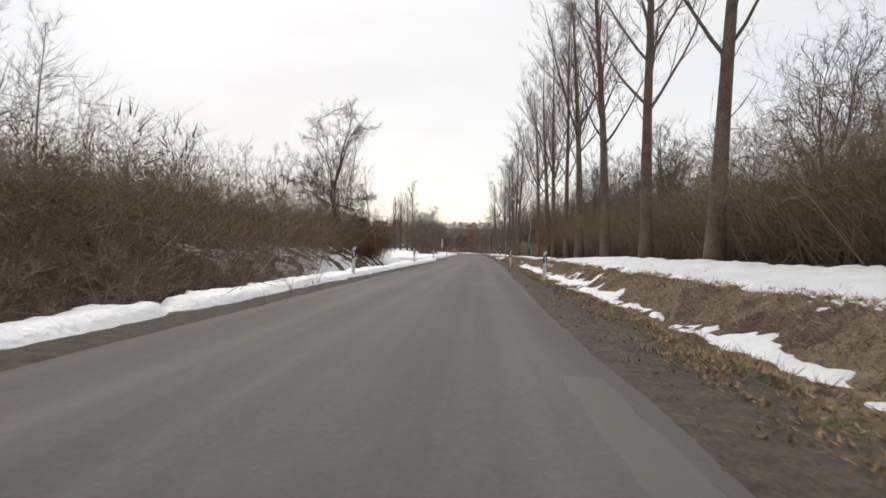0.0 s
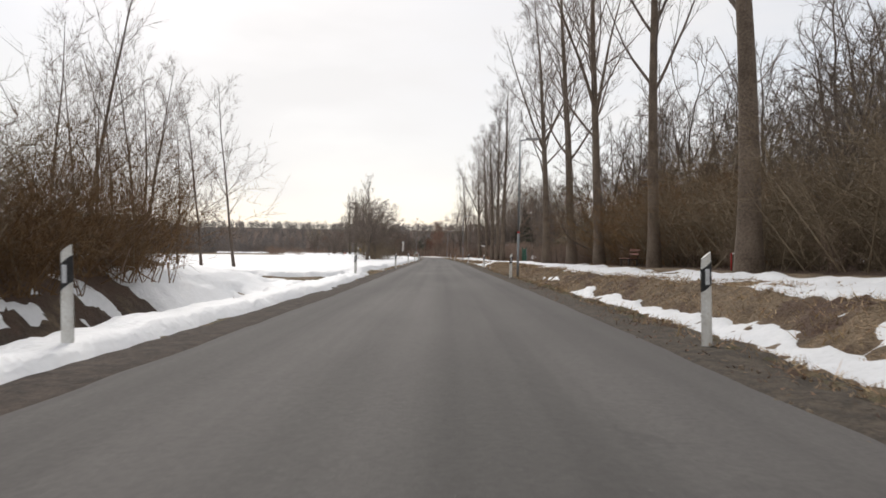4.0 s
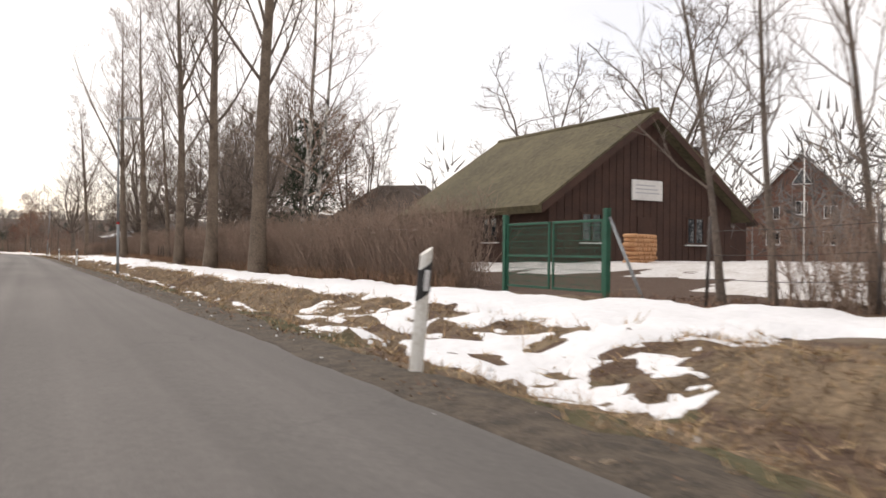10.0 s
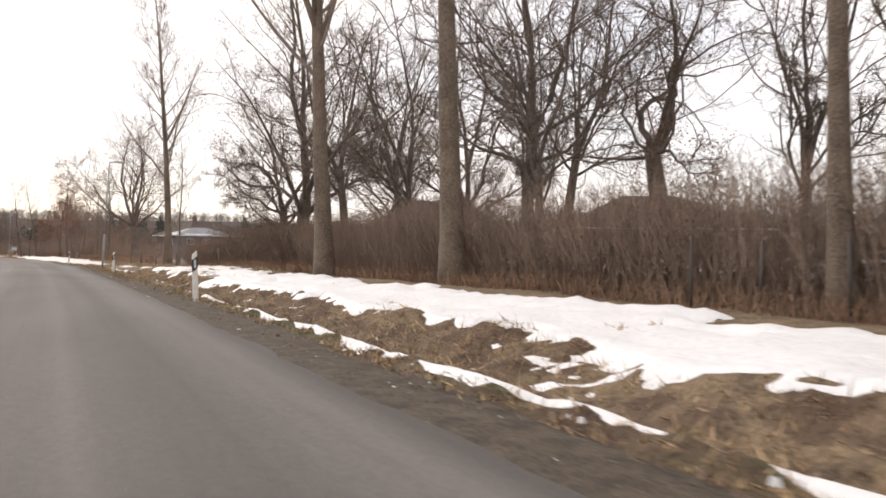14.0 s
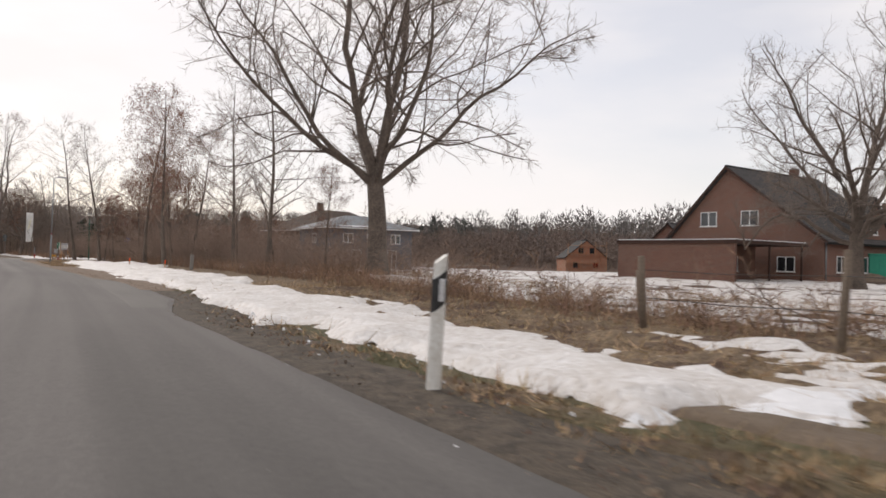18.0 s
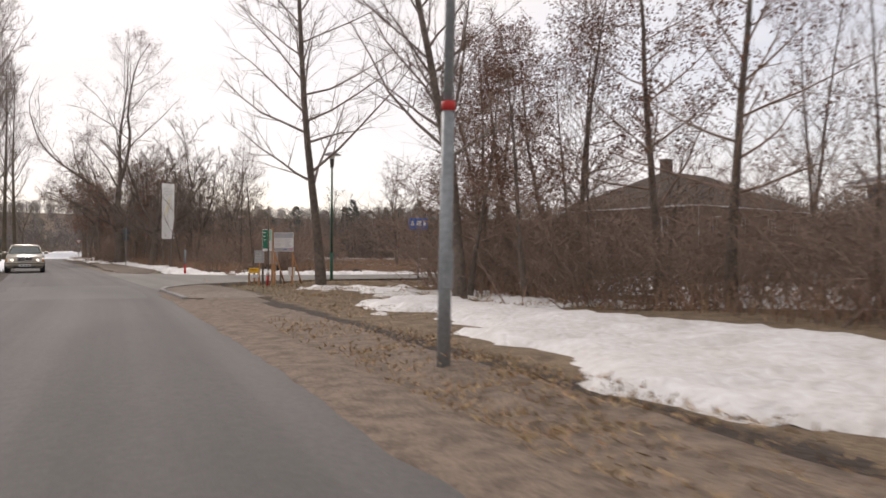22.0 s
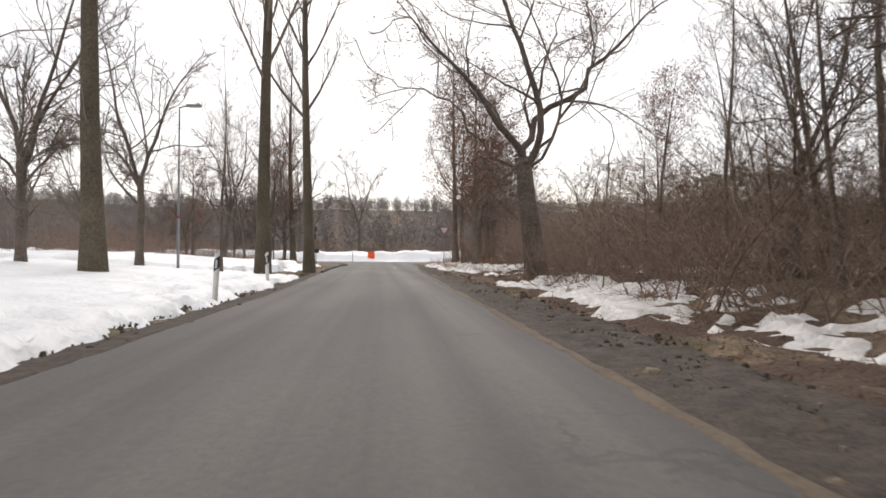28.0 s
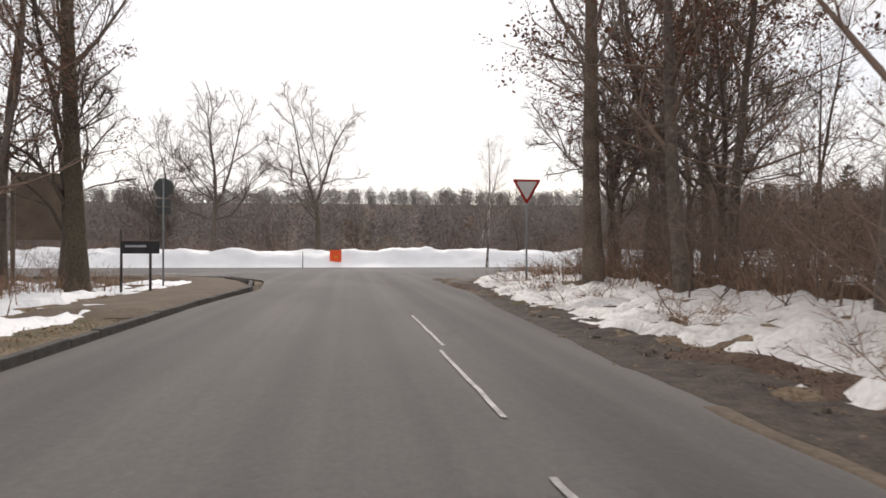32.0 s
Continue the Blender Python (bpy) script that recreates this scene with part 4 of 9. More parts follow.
def tube_mesh(sets):
    """Closed-round tubes for lists of (P, R, sides); sides 1 stands for a pointed twig of three faces, 0 for the finest of one."""
    V, F, n = [], [], 0
    for P, R, k in sets:
        B, K, _ = P.shape
        if not B:
            continue
        sides = max(k, 3)
        T = np.gradient(P, axis=1) if K > 2 else np.repeat(P[:, 1:] - P[:, :1], 2, 1)
        T = ends(T)
        ref = np.where(np.abs(T[..., 2:3]) > 0.9, np.array([1.0, 0, 0]), np.array([0, 0, 1.0]))
        U = ends(np.cross(T, ref)); W = np.cross(T, U)
        ang = np.arange(sides) / sides * 2 * np.pi
        if k == 0:
            a = (np.arange(B) * 2.4)[:, None]
            w = (np.cos(a) * U[:, 0] + np.sin(a) * W[:, 0]) * R[:, :1] * 1.3
            v = np.stack([P[:, 0] - w, P[:, 0] + w, P[:, -1]], 1).reshape(-1, 3)
            F.append(np.arange(B * 3).reshape(-1, 3) + n)
        elif k == 1:
            ring = P[:, 0, None] + R[:, 0, None, None] * (np.cos(ang)[None, :, None] * U[:, 0, None] + np.sin(ang)[None, :, None] * W[:, 0, None])
            v = np.concatenate([ring, P[:, -1:]], 1).reshape(-1, 3)
            o = np.arange(B)[:, None] * 4 + n
            f = np.concatenate([np.concatenate([o + a, o + (a + 1) % 3, o + 3], 1) for a in range(3)])
            F.append(f)
        else:
            v = (P[:, :, None] + R[:, :, None, None] * (np.cos(ang)[None, None, :, None] * U[:, :, None] + np.sin(ang)[None, None, :, None] * W[:, :, None])).reshape(-1, 3)
            o = (np.arange(B)[:, None, None] * K + np.arange(K - 1)[None, :, None]) * sides
            a = np.arange(sides)[None, None]
            b = (a + 1) % sides
            f = np.stack([o + a, o + b, o + sides + b, o + sides + a], -1).reshape(-1, 4) + n
            F.append(f)
        V.append(v); n += len(v)
    return np.concatenate(V), F


def twigs_at_ends(rng, P, R, n, length, spread=0.8, up=0.25, rr=0.006, lo=0.35):
    """Fine pointed twigs spread over the outer part of the given branches."""
    B, K, _ = P.shape
    t = rng.uniform(lo, 1, (B, n)); f = np.clip(t * (K - 1), 0, K - 1.001)
    i = f.astype(int); a = (f - i)[..., None]; b = np.arange(B)[:, None]
    base = (P[b, i] * (1 - a) + P[b, i + 1] * a).reshape(-1, 3)
    tan = ends(P[b, i + 1] - P[b, i]).reshape(-1, 3)
    d = ends(tan + rng.normal(0, spread, tan.shape) + [0, 0, up])
    l = length * rng.uniform(0.5, 1.3, len(base))[:, None]
    Q = np.stack([base, base + d * l], 1)
    return Q, np.full((len(base), 2), rr) * rng.uniform(0.7, 1.3, (len(base), 1))


def leaves_mesh(name, rng, Q, per, size, mat, scatter=0.12):
    """Dry leaves hanging round the twig ends, two triangles each, folded a little."""
    tips = np.repeat(Q[:, -1], per, 0)
    c = tips + rng.normal(0, scatter, tips.shape)
    a = ends(rng.normal(0, 1, c.shape)); b = ends(np.cross(a, rng.normal(0, 1, c.shape)))
    s = size * rng.uniform(0.6, 1.3, len(c))[:, None]
    nrm = np.cross(a, b) * s * 0.3
    v = np.stack([c - a * s, c + b * s * 0.5 + nrm, c + a * s, c - b * s * 0.5 + nrm], 1).reshape(-1, 3)
    o = np.arange(len(c))[:, None] * 4
    return mesh_of(name, v, np.concatenate([o + [0, 1, 2], o + [0, 2, 3]]), mat)


def tree_thing(name, label, trunk_sets, crown_sets, bark, twig, leaves=None, group="", category="tree"):
    ob = thing(name, label, category, group=group)
    v, f = tube_mesh(trunk_sets)
    part("trunk", mesh_of("trunk", v, f, bark, True), ob)
    v, f = tube_mesh(crown_sets)
    part("crown", mesh_of("crown", v, f, twig), ob)
    if leaves is not None:
        part("dry_leaves", leaves, ob, "brown leaves left from autumn")
    return ob


def poplar(seed, fork=0.0):
    rng = np.random.default_rng(seed)
    P, R = stem(rng, 1, 25, 0.35, 0.014, 0.014, 16, tip=0.08)
    A, a = sprout(rng, P, R, 25, 0.30, 0.97, 0.235, 40, 0.75, 0.07, 7, 0.38, 0.55)
    big = []
    if fork:
        G, g = sprout(rng, P, R, 2, fork, fork + 0.05, 0.42, 34, 0.9, 0.06, 9, 0.62, 0.0, 0.15)
        big = [(G, g, 6)]
        A2, a2 = sprout(rng, G, g, 7, 0.25, 0.95, 0.42, 38, 0.6, 0.08, 6, 0.5)
    X, x = sprout(rng, A, a, 6, 0.25, 1.0, 0.42, 38, 0.5, 0.1, 4, 0.5, 0.4)
    low, lw = sprout(rng, P, R, 5, 0.14, 0.34, 0.09, 55, 0.7, 0.12, 5, 0.12, 0.0)
    Z, z = sprout(rng, X, x, 6, 0.15, 1.0, 0.55, 38, 0.4, 0.12, 2, 0.6, 0.3)
    z = np.maximum(z, 0.011)
    t1 = twigs_at_ends(rng, Z, z, 3, 0.65, 0.55, 0.3, 0.010, 0.2)
    t2 = twigs_at_ends(rng, low, lw, 7, 0.6, 0.6, 0.3, 0.007)
    crown = [(A, a, 4), (X, x, 3), (low, lw, 3), (Z, z, 1), (*t1, 0), (*t2, 0)]
    if fork:
        X2, x2 = sprout(rng, A2, a2, 5, 0.25, 1.0, 0.45, 38, 0.5, 0.1, 4, 0.5)
        crown += [(A2, a2, 4), (X2, x2, 3), (*twigs_at_ends(rng, X2, x2, 9, 0.7, 0.55, 0.3, 0.007), 1)]
    return [(P, R, 12)] + big, crown


def within(Q, R, rng, centre, rx, rz, full=False):
    """Fits branches to an egg-shaped crown: full stretches them to its rim, else those that would leave it are cut back and the stubs dropped."""
    k = np.array([1 / rx, 1 / rx, 1 / rz])
    b, d = (Q[:, 0] - centre) * k, (Q[:, -1] - Q[:, 0]) * k
    A, B, C = (d * d).sum(1), 2 * (b * d).sum(1), (b * b).sum(1) - 1
    root = (-B + np.sqrt(np.maximum(B * B - 4 * A * C, 0))) / np.maximum(2 * A, 1e-9)
    rim = rng.uniform(0.86, 1.04, len(Q))
    if full:
        f = np.clip(root * rim, 0.3, 2.5)
        keep = f > 0
    else:
        f = np.minimum(1, root * rim)
        keep = f > 0.3
    Q = Q[:, :1] + (Q - Q[:, :1]) * np.maximum(f, 0)[:, None, None]
    return Q[keep], R[keep]


def crowned(seed, height=15.0, trunk=0.2, r=0.4, limbs=6, leaders=3, width=0.8, splay=24, reach=58, wig=0.16, n2=7, n3=6, n4=5, n5=4, fat=1.0, lean=0.03, tilt=0.3, low=0.6, rl=0.66, ra=0.40):
    """A round winter crown: a trunk that parts into rising leaders, limbs that reach out below them, and four finer orders inside an egg-shaped outline."""
    rng = np.random.default_rng(seed)
    P, R = stem(rng, 1, height * trunk, r, 0.03, lean, 7, tip=0.75)
    top = float(P[0, -1, 2])
    rx, rz = height * width / 2, (height - top * 0.3) / 2
    mid = np.array([P[0, -1, 0], P[0, -1, 1], height - rz])
    size = 1 / trunk
    L, l = sprout(rng, P, R, leaders, 0.88, 0.99, size * 0.7, splay, 0.12, wig * 0.8, 14, rl, 0.0, 0.08)
    A, a = sprout(rng, P, R, limbs, low, 0.97, size * 0.5, reach, tilt, wig, 14, ra, 0.0, 0.08)
    L, l = within(L, l, rng, mid, rx, rz, True); A, a = within(A, a, rng, mid, rx, rz, True)
    S, q = np.concatenate([L, A]), np.concatenate([l, a])
    long = np.linalg.norm(S[:, -1] - S[:, 0], axis=1) > 0.2 * height
    S, q = S[long], q[long]
    B, b = sprout(rng, S, q, n2, 0.16, 0.9, 0.46, 44, 0.18, wig, 9, 0.52, 0.45, 0.12)
    B, b = within(B, b, rng, mid, rx, rz)
    X, x = sprout(rng, B, b, n3, 0.12, 1.0, 0.42, 44, 0.15, wig, 6, 0.5, 0.4)
    Y, y = sprout(rng, S, q, n3 + 3, 0.25, 1.0, 0.16, 46, 0.15, wig, 6, 0.3, 0.2)
    X, x = within(np.concatenate([X, Y]), np.concatenate([x, y]), rng, mid, rx, rz)
    Z, z = sprout(rng, X, x, n4, 0.08, 1.0, 0.5, 46, 0.12, wig, 3, 0.5, 0.4)
    Z, z = within(Z, z, rng, mid, rx * 1.04, rz * 1.04)
    t = twigs_at_ends(rng, Z, z, n5, 0.052 * height ** 0.8, 0.75, 0.12, 0.0044 * fat, 0.1)
    return rng, [(P, R, 12), (S, q, 7), (B, np.maximum(b, 0.018 * fat), 5)], [(X, np.maximum(x, 0.010 * fat), 3), (Z, np.maximum(z, 0.0062 * fat), 1), (*t, 0)], t[0]


def slender(seed, height=9.0, r=0.07, n1=14, angle=42, up=0.5, twig=0.4):
    rng = np.random.default_rng(seed)
    P, R = stem(rng, 1, height, r, 0.03, 0.05, 10, tip=0.1)
    A, a = sprout(rng, P, R, n1, 0.22, 0.97, 0.30, angle, up, 0.1, 5, 0.45, 0.6)
    X, x = sprout(rng, A, a, 6, 0.2, 1.0, 0.45, 42, 0.3, 0.1, 2, 0.55)
    x = np.maximum(x, 0.006)
    t = twigs_at_ends(rng, X, x, 7, twig * 1.15, 0.6, 0.2, 0.0045, 0.15)
    t2 = twigs_at_ends(rng, A, a, 7, twig * 1.15, 0.6, 0.2, 0.0045, 0.3)
    return rng, [(P, R, 7)], [(A, a, 3), (X, x, 1), (*t, 0), (*t2, 0)], t[0]


def shrub(seed, height=3.2, stems=16, spread=0.35, twig=0.34, dense=6, fine=0.0042):
    rng = np.random.default_rng(seed)
    P, R = stem(rng, stems, height * rng.uniform(0.5, 1.15, stems), 0.013 * rng.uniform(0.7, 1.4, stems), 0.16, spread * 1.4, 5, tip=0.25)
    P[:, :, :2] += rng.normal(0, 0.30 * height ** 0.5, (stems, 1, 2))
    A, a = sprout(rng, P, R, 7, 0.08, 1.0, 0.34, 48, 0.25, 0.16, 2, 0.7, 0.4)
    a = np.clip(a, 0.003, 0.0055)
    t = twigs_at_ends(rng, A, a, dense, twig, 0.9, 0.12, fine, 0.1)
    t2 = twigs_at_ends(rng, P[:, [0, -1]], R[:, [0, -1]], dense, twig, 1.1, 0.2, fine, 0.05)
    return rng, [(P, R, 3)], [(A, a, 1), (*t, 0), (*t2, 0)], t[0]


def ground_at(s, o):
    x, y = road(s, o)
    return float(x), float(y), float(land(s, o))


class Nursery:
    """Grows a few individuals of a kind and sets them out, each place one thing."""

    def __init__(self, grow, count):
        self.grow, self.count, self.first, self.turn = grow, count, {}, 0

    def set(self, s, o, scale=1.0, variant=None, spin=None, sink=0.05, wide=1.0, z=None, lean=0.0):
        k = self.turn % self.count if variant is None else variant
        self.turn += 1
        x, y, g = ground_at(s, o)
        spin = random.uniform(0, 360) if spin is None else spin
        m = pose(x, y, (g if z is None else z) - sink, 0, lean, spin) @ Matrix.Diagonal((scale * wide, scale * wide, scale, 1))
        if k not in self.first:
            self.first[k] = self.grow(k)
            self.first[k].matrix_basis = m
            return self.first[k]
        src = self.first[k]
        keep = src.scale.copy(); src.scale = (1, 1, 1)
        made = copy_thing(src, m); src.scale = keep
        return made


def grow_poplar(k):
    t, c = poplar(100 + k, (0, 0.42, 0, 0.36, 0.5)[k])
    return tree_thing("poplar_tree", "tall bare poplar with a straight grey-brown trunk", t, c, M["bark_poplar"], M["twig_grey"], group="roadside poplars")


def grow_mossy(k):
    t, c = poplar(140 + k)
    return tree_thing("poplar_tree", "tall bare poplar with a greenish mossy trunk in snow", t, c, M["bark_mossy"], M["twig_grey"], group="poplars on the lawn")


OAKS = [  # height, trunk, radius, limbs, leaders, width, splay, reach, wiggle
    (15, 0.26, 0.34, 6, 3, 0.75, 20, 58, 0.16), (14.5, 0.33, 0.42, 5, 3, 1.0, 22, 66, 0.28), (23, 0.20, 0.46, 6, 3, 0.70, 15, 50, 0.15),
    (16, 0.23, 0.38, 7, 3, 0.98, 28, 58, 0.20), (20, 0.22, 0.5, 10, 4, 0.92, 24, 66, 0.15), (10.5, 0.32, 0.21, 6, 2, 0.75, 20, 66, 0.20)]


def grow_oak(k):
    h, tr, r, limbs, lead, wide, splay, reach, wig = OAKS[k]
    big = k == 1
    rng, t, c, q = crowned(200 + k, h, tr, r, limbs, lead, wide, splay, reach, wig, n2=7 if big else 9, n3=5 if big else 7, n4=4 if big else 5, n5=4, fat=1.2 if k != 5 else 1.0, rl=0.50 if big else 0.60, ra=0.22 if big else 0.40, low=0.86 if k in (1, 3) else 0.6, lean=0.08 if big else 0.03)
    lv = None
    if k in (1, 2):
        spray = vnoise(q[:, 0, 0] * 0.8 + q[:, 0, 2] * 0.7, q[:, 0, 1] * 0.8 - q[:, 0, 2] * 0.5, 282 + k)
        lv = leaves_mesh("dry_leaves", rng, q[spray + rng.uniform(-0.1, 0.1, len(q)) > 0.66], 3, 0.05, M["leaf_dry"], 0.10)
    return tree_thing("oak_tree", ("large bare oak with a thick dark trunk and spreading limbs", "young bare oak with a forked dark trunk", "large oak with dark spreading limbs and a few dead leaves")[1 if k == 5 else 2 if lv else 0], t, c, M["bark_oak"], M["twig_grey"], lv)


def grow_maple(k):
    rng, t, c, q = crowned(230 + k, 12, (0.28, 0.34, 0.2, 0.36)[k], (0.16, 0.18, 0.15, 0.19)[k], (5, 5, 4, 6)[k], (3, 2, 4, 3)[k], (0.52, 0.6, 0.48, 0.66)[k], (15, 18, 13, 20)[k], (46, 52, 40, 56)[k], 0.14, n2=7, n3=5, n4=4, n5=4, fat=1.1)
    return tree_thing("bare_tree", "medium bare deciduous tree with ascending branches", t, c, M["bark_oak"], M["twig_grey"], group="bare trees")


def grow_willow(k):
    rng, t, c, q = crowned(250 + k, 10.5, 0.1, 0.24, 6, 5, 0.95, 26, 50, 0.16, n2=8, n3=6, n4=4, n5=3, fat=1.0)
    return tree_thing("willow_tree", "many-stemmed leafless willow with dense ochre twigs", t, c, M["bark_oak"], M["twig_olive"], group="willows by the fence")


def grow_alder(k):
    rng, t, c, q = slender(345 + k, 11, 0.12, 34, 62, 0.25, 0.6)
    return tree_thing("alder_tree", "slim bare tree with level side branches", t, c, M["bark_oak"], M["twig_grey"], group="slim bare trees")


def grow_leafy(k):
    rng, t, c, q = slender(260 + k, 11, 0.13, 24, 62, 0.25, 0.5)
    spray = vnoise(q[:, 0, 0] * 1.1 + q[:, 0, 2] * 0.9, q[:, 0, 1] * 1.1 - q[:, 0, 2] * 0.6, 262 + k)
    keep = q[spray + rng.uniform(-0.12, 0.12, len(q)) > 0.46]
    lv = leaves_mesh("dry_leaves", rng, keep, 8, 0.048, M["leaf_dry"], 0.10)
    return tree_thing("leafy_oak", "young oak still holding dry red-brown leaves", t, c, M["bark_oak"], M["twig_red"], lv, group="young oaks with leaves")


def grow_birch(k):
    rng, t, c, q = slender(300 + k, 13, 0.13, 22, 48, 0.2, 0.8)
    return tree_thing("birch_tree", "slim birch with white and black bark", t, c, M["bark_birch"], M["twig_red"], group="birches")


def grow_slim(k):
    rng, t, c, q = slender(330 + k, 9, 0.075, 16, 40, 0.5, 0.45)
    return tree_thing("young_tree", "thin young bare tree with upright twigs", t, c, M["bark_oak"], M["twig_grey"], group="young bare trees")


def grow_shrub(k):
    rng, t, c, q = shrub(360 + k, 3.2, 17, 0.35, 0.42, 6, 0.003)
    return tree_thing("shrub", "leafless red-brown shrub with dense twigs", t, c, M["twig_red"], M["twig_red"], group="roadside shrubs", category="shrub")


def grow_olive(k):
    rng, t, c, q = shrub(390 + k, 4.2, 18, 0.3, 0.5, 5)
    return tree_thing("shrub", "leafless olive-brown shrub with dense twigs", t, c, M["twig_olive"], M["twig_olive"], group="shrubs along the wood", category="shrub")


def grow_ochre(k):
    rng, t, c, q = shrub(420 + k, 5.0, 58, 0.34, 0.5, 12)
    return tree_thing("shrub", "dense ochre-brown shrub with fine twigs", t, c, M["twig_ochre"], M["twig_ochre"], group="shrubs along the wood", category="shrub")


def grow_bramble(k):
    rng, t, c, q = shrub(450 + k, 1.5, 18, 0.7, 0.3, 5)
    return tree_thing("bramble", "low tangled brown bramble", t, c, M["twig_red"], M["reed"], group="brambles", category="shrub")


def grow_pine(k):
    rng = np.random.default_rng(480 + k)
    P, R = stem(rng, 1, 12, 0.16, 0.012, 0.02, 12, tip=0.1)
    A, a = sprout(rng, P, R, 76, 0.2, 0.98, 0.25, 88, 0.05, 0.07, 5, 0.3, 0.8)
    X, x = sprout(rng, A, a, 8, 0.2, 1.0, 0.36, 52, 0.05, 0.08, 3, 0.6)
    t = twigs_at_ends(rng, X, x, 16, 0.26, 0.6, 0.0, 0.016, 0.05)
    t2 = twigs_at_ends(rng, A, a, 14, 0.26, 0.6, 0.0, 0.016, 0.3)
    return tree_thing("pine_tree", "dark green pine with layered branches", [(P, R, 8)], [(A, a, 3), (X, x, 3), (*t, 1), (*t2, 1)], M["bark_oak"], M["needle"], group="pines")


class Mass:
    """Undergrowth too dense to tell apart, gathered into one mesh."""

    def __init__(self, name, seeds, grow, mat, label):
        self.name, self.mat, self.label, self.V, self.F, self.n = name, mat, label, [], [], 0
        self.kinds = []
        for k in seeds:
            _, t, c, _ = grow(k)
            self.kinds.append(tube_mesh([(P, R, 1) for P, R, _ in t] + [(P, R, min(k, 1)) for P, R, k in c]))

    def set(self, s, o, scale=1.0, wide=1.0):
        v, f = self.kinds[len(self.V) % len(self.kinds)]
        a = rnd.uniform(0, 6.28)
        c, q = math.cos(a) * scale * wide, math.sin(a) * scale * wide
        x, y, z = ground_at(s, o)
        w = np.stack([v[:, 0] * c - v[:, 1] * q + x, v[:, 0] * q + v[:, 1] * c + y, v[:, 2] * scale + z - 0.05], 1)
        self.V.append(w); self.F += [g + self.n for g in f]; self.n += len(w)

    def done(self):
        me = mesh_of(self.name, np.concatenate(self.V), [np.concatenate(self.F)], self.mat)
        tagged(new(self.name, me), self.label, "undergrowth", kind="stuff")


POPLAR, MOSSY, OAK, MAPLE = Nursery(grow_poplar, 5), Nursery(grow_mossy, 3), Nursery(grow_oak, 6), Nursery(grow_maple, 4)
ALDER, WILLOW = Nursery(grow_alder, 3), Nursery(grow_willow, 1)
LEAFY, BIRCH, SLIM, SHRUB = Nursery(grow_leafy, 3), Nursery(grow_birch, 2), Nursery(grow_slim, 4), Nursery(grow_shrub, 5)
OLIVE, OCHRE, BRAMBLE, PINE = Nursery(grow_olive, 5), Nursery(grow_ochre, 2), Nursery(grow_bramble, 3), Nursery(grow_pine, 2)
rnd = random.Random(7)
THICK = Mass("undergrowth", (501, 502, 503), lambda k: shrub(k, 3.2, 10, 0.35, 0.5, 9, 0.0042), M["twig_red"], "tangled leafless red-brown undergrowth")
THICK_OLIVE = Mass("undergrowth", (511, 512, 513), lambda k: shrub(k, 4.2, 10, 0.3, 0.62, 10, 0.0045), M["twig_olive"], "tangled leafless olive-brown undergrowth")
THICK_TALL = Mass("undergrowth", (521, 522, 523), lambda k: shrub(k, 7.0, 10, 0.26, 0.6, 14, 0.0042), M["twig_olive"], "tall tangled leafless olive-brown thicket")

# roadside poplars on the right, about every twelve metres
for s, o, k, sc in ((20, 10.0, 0, 1.0), (33.6, 9.8, 2, 1.0), (46.2, 9.8, 0, 1.02), (57.8, 9.4, 2, 1.0), (70.4, 9.2, 1, 1.0), (81.8, 9.5, 0, 1.0), (93.8, 9.55, 3, 1.0), (105.7, 9.9, 2, 1.0),
                    (118.4, 9.7, 1, 1.0), (156.6, 8.9, 0, 1.0), (166.6, 8.95, 2, 0.95), (176.6, 9.0, 4, 0.9), (198.8, 9.9, 0, 0.95), (207.5, 9.2, 3, 0.95), (244.0, 9.4, 1, 0.86)):
    POPLAR.set(s, o, sc, k, wide=0.78 if s == 81.8 else 0.86 if s == 93.8 else 1.0)
POPLAR.set(187.2, 10.0, 0.62, 2, wide=0.85)
# wood behind the poplars: trees, then undergrowth
for i in range(46):
    s, o = -25 + i * 3.3 + rnd.uniform(-1.4, 1.4), rnd.uniform(14, 32)
    (MAPLE if rnd.random() < 0.4 else SLIM).set(s, o, rnd.uniform(0.75, 1.05))
for i in range(64):
    s = -28 + i * 2.45 + rnd.uniform(-0.9, 0.9)
    OLIVE.set(s, rnd.uniform(11.3, 13.2), rnd.uniform(0.75, 1.2), wide=1.15)
    for row, low in ((13.2, 0.8), (15.5, 1.0), (18.5, 1.1)):
        THICK_OLIVE.set(s + rnd.uniform(-1, 1), row + rnd.uniform(-0.8, 1.6), rnd.uniform(low, low + 0.4) * (1.0 if s < 104 else 0.7), wide=1.3)
    if i % 3 == 0 and s < 120:
        SHRUB.set(s, rnd.uniform(10.2, 11.4), rnd.uniform(0.5, 0.8))
for s, o, sc in ((77.5, 12.8, 0.95), (80, 13.6, 0.95), (82, 12.4, 0.85), (84.5, 13.4, 0.95), (86.5, 12.2, 0.8), (89, 14, 0.95), (79, 15.2, 1.0), (83.5, 15.5, 1.0), (87.5, 15.8, 1.0)):
    OCHRE.set(s, o, sc, wide=1.3)
WILLOW.set(102, 11.6, 0.95); BIRCH.set(98, 14.5, 0.8); BIRCH.set(154.0, 10.4, 1.05); BIRCH.set(157.3, 11.0, 1.2)
for s, o, sc in ((112, 17, 1.1), (116.5, 14.5, 1.15), (121, 18, 0.9), (126.5, 15, 0.9)):
    MAPLE.set(s, o, sc)
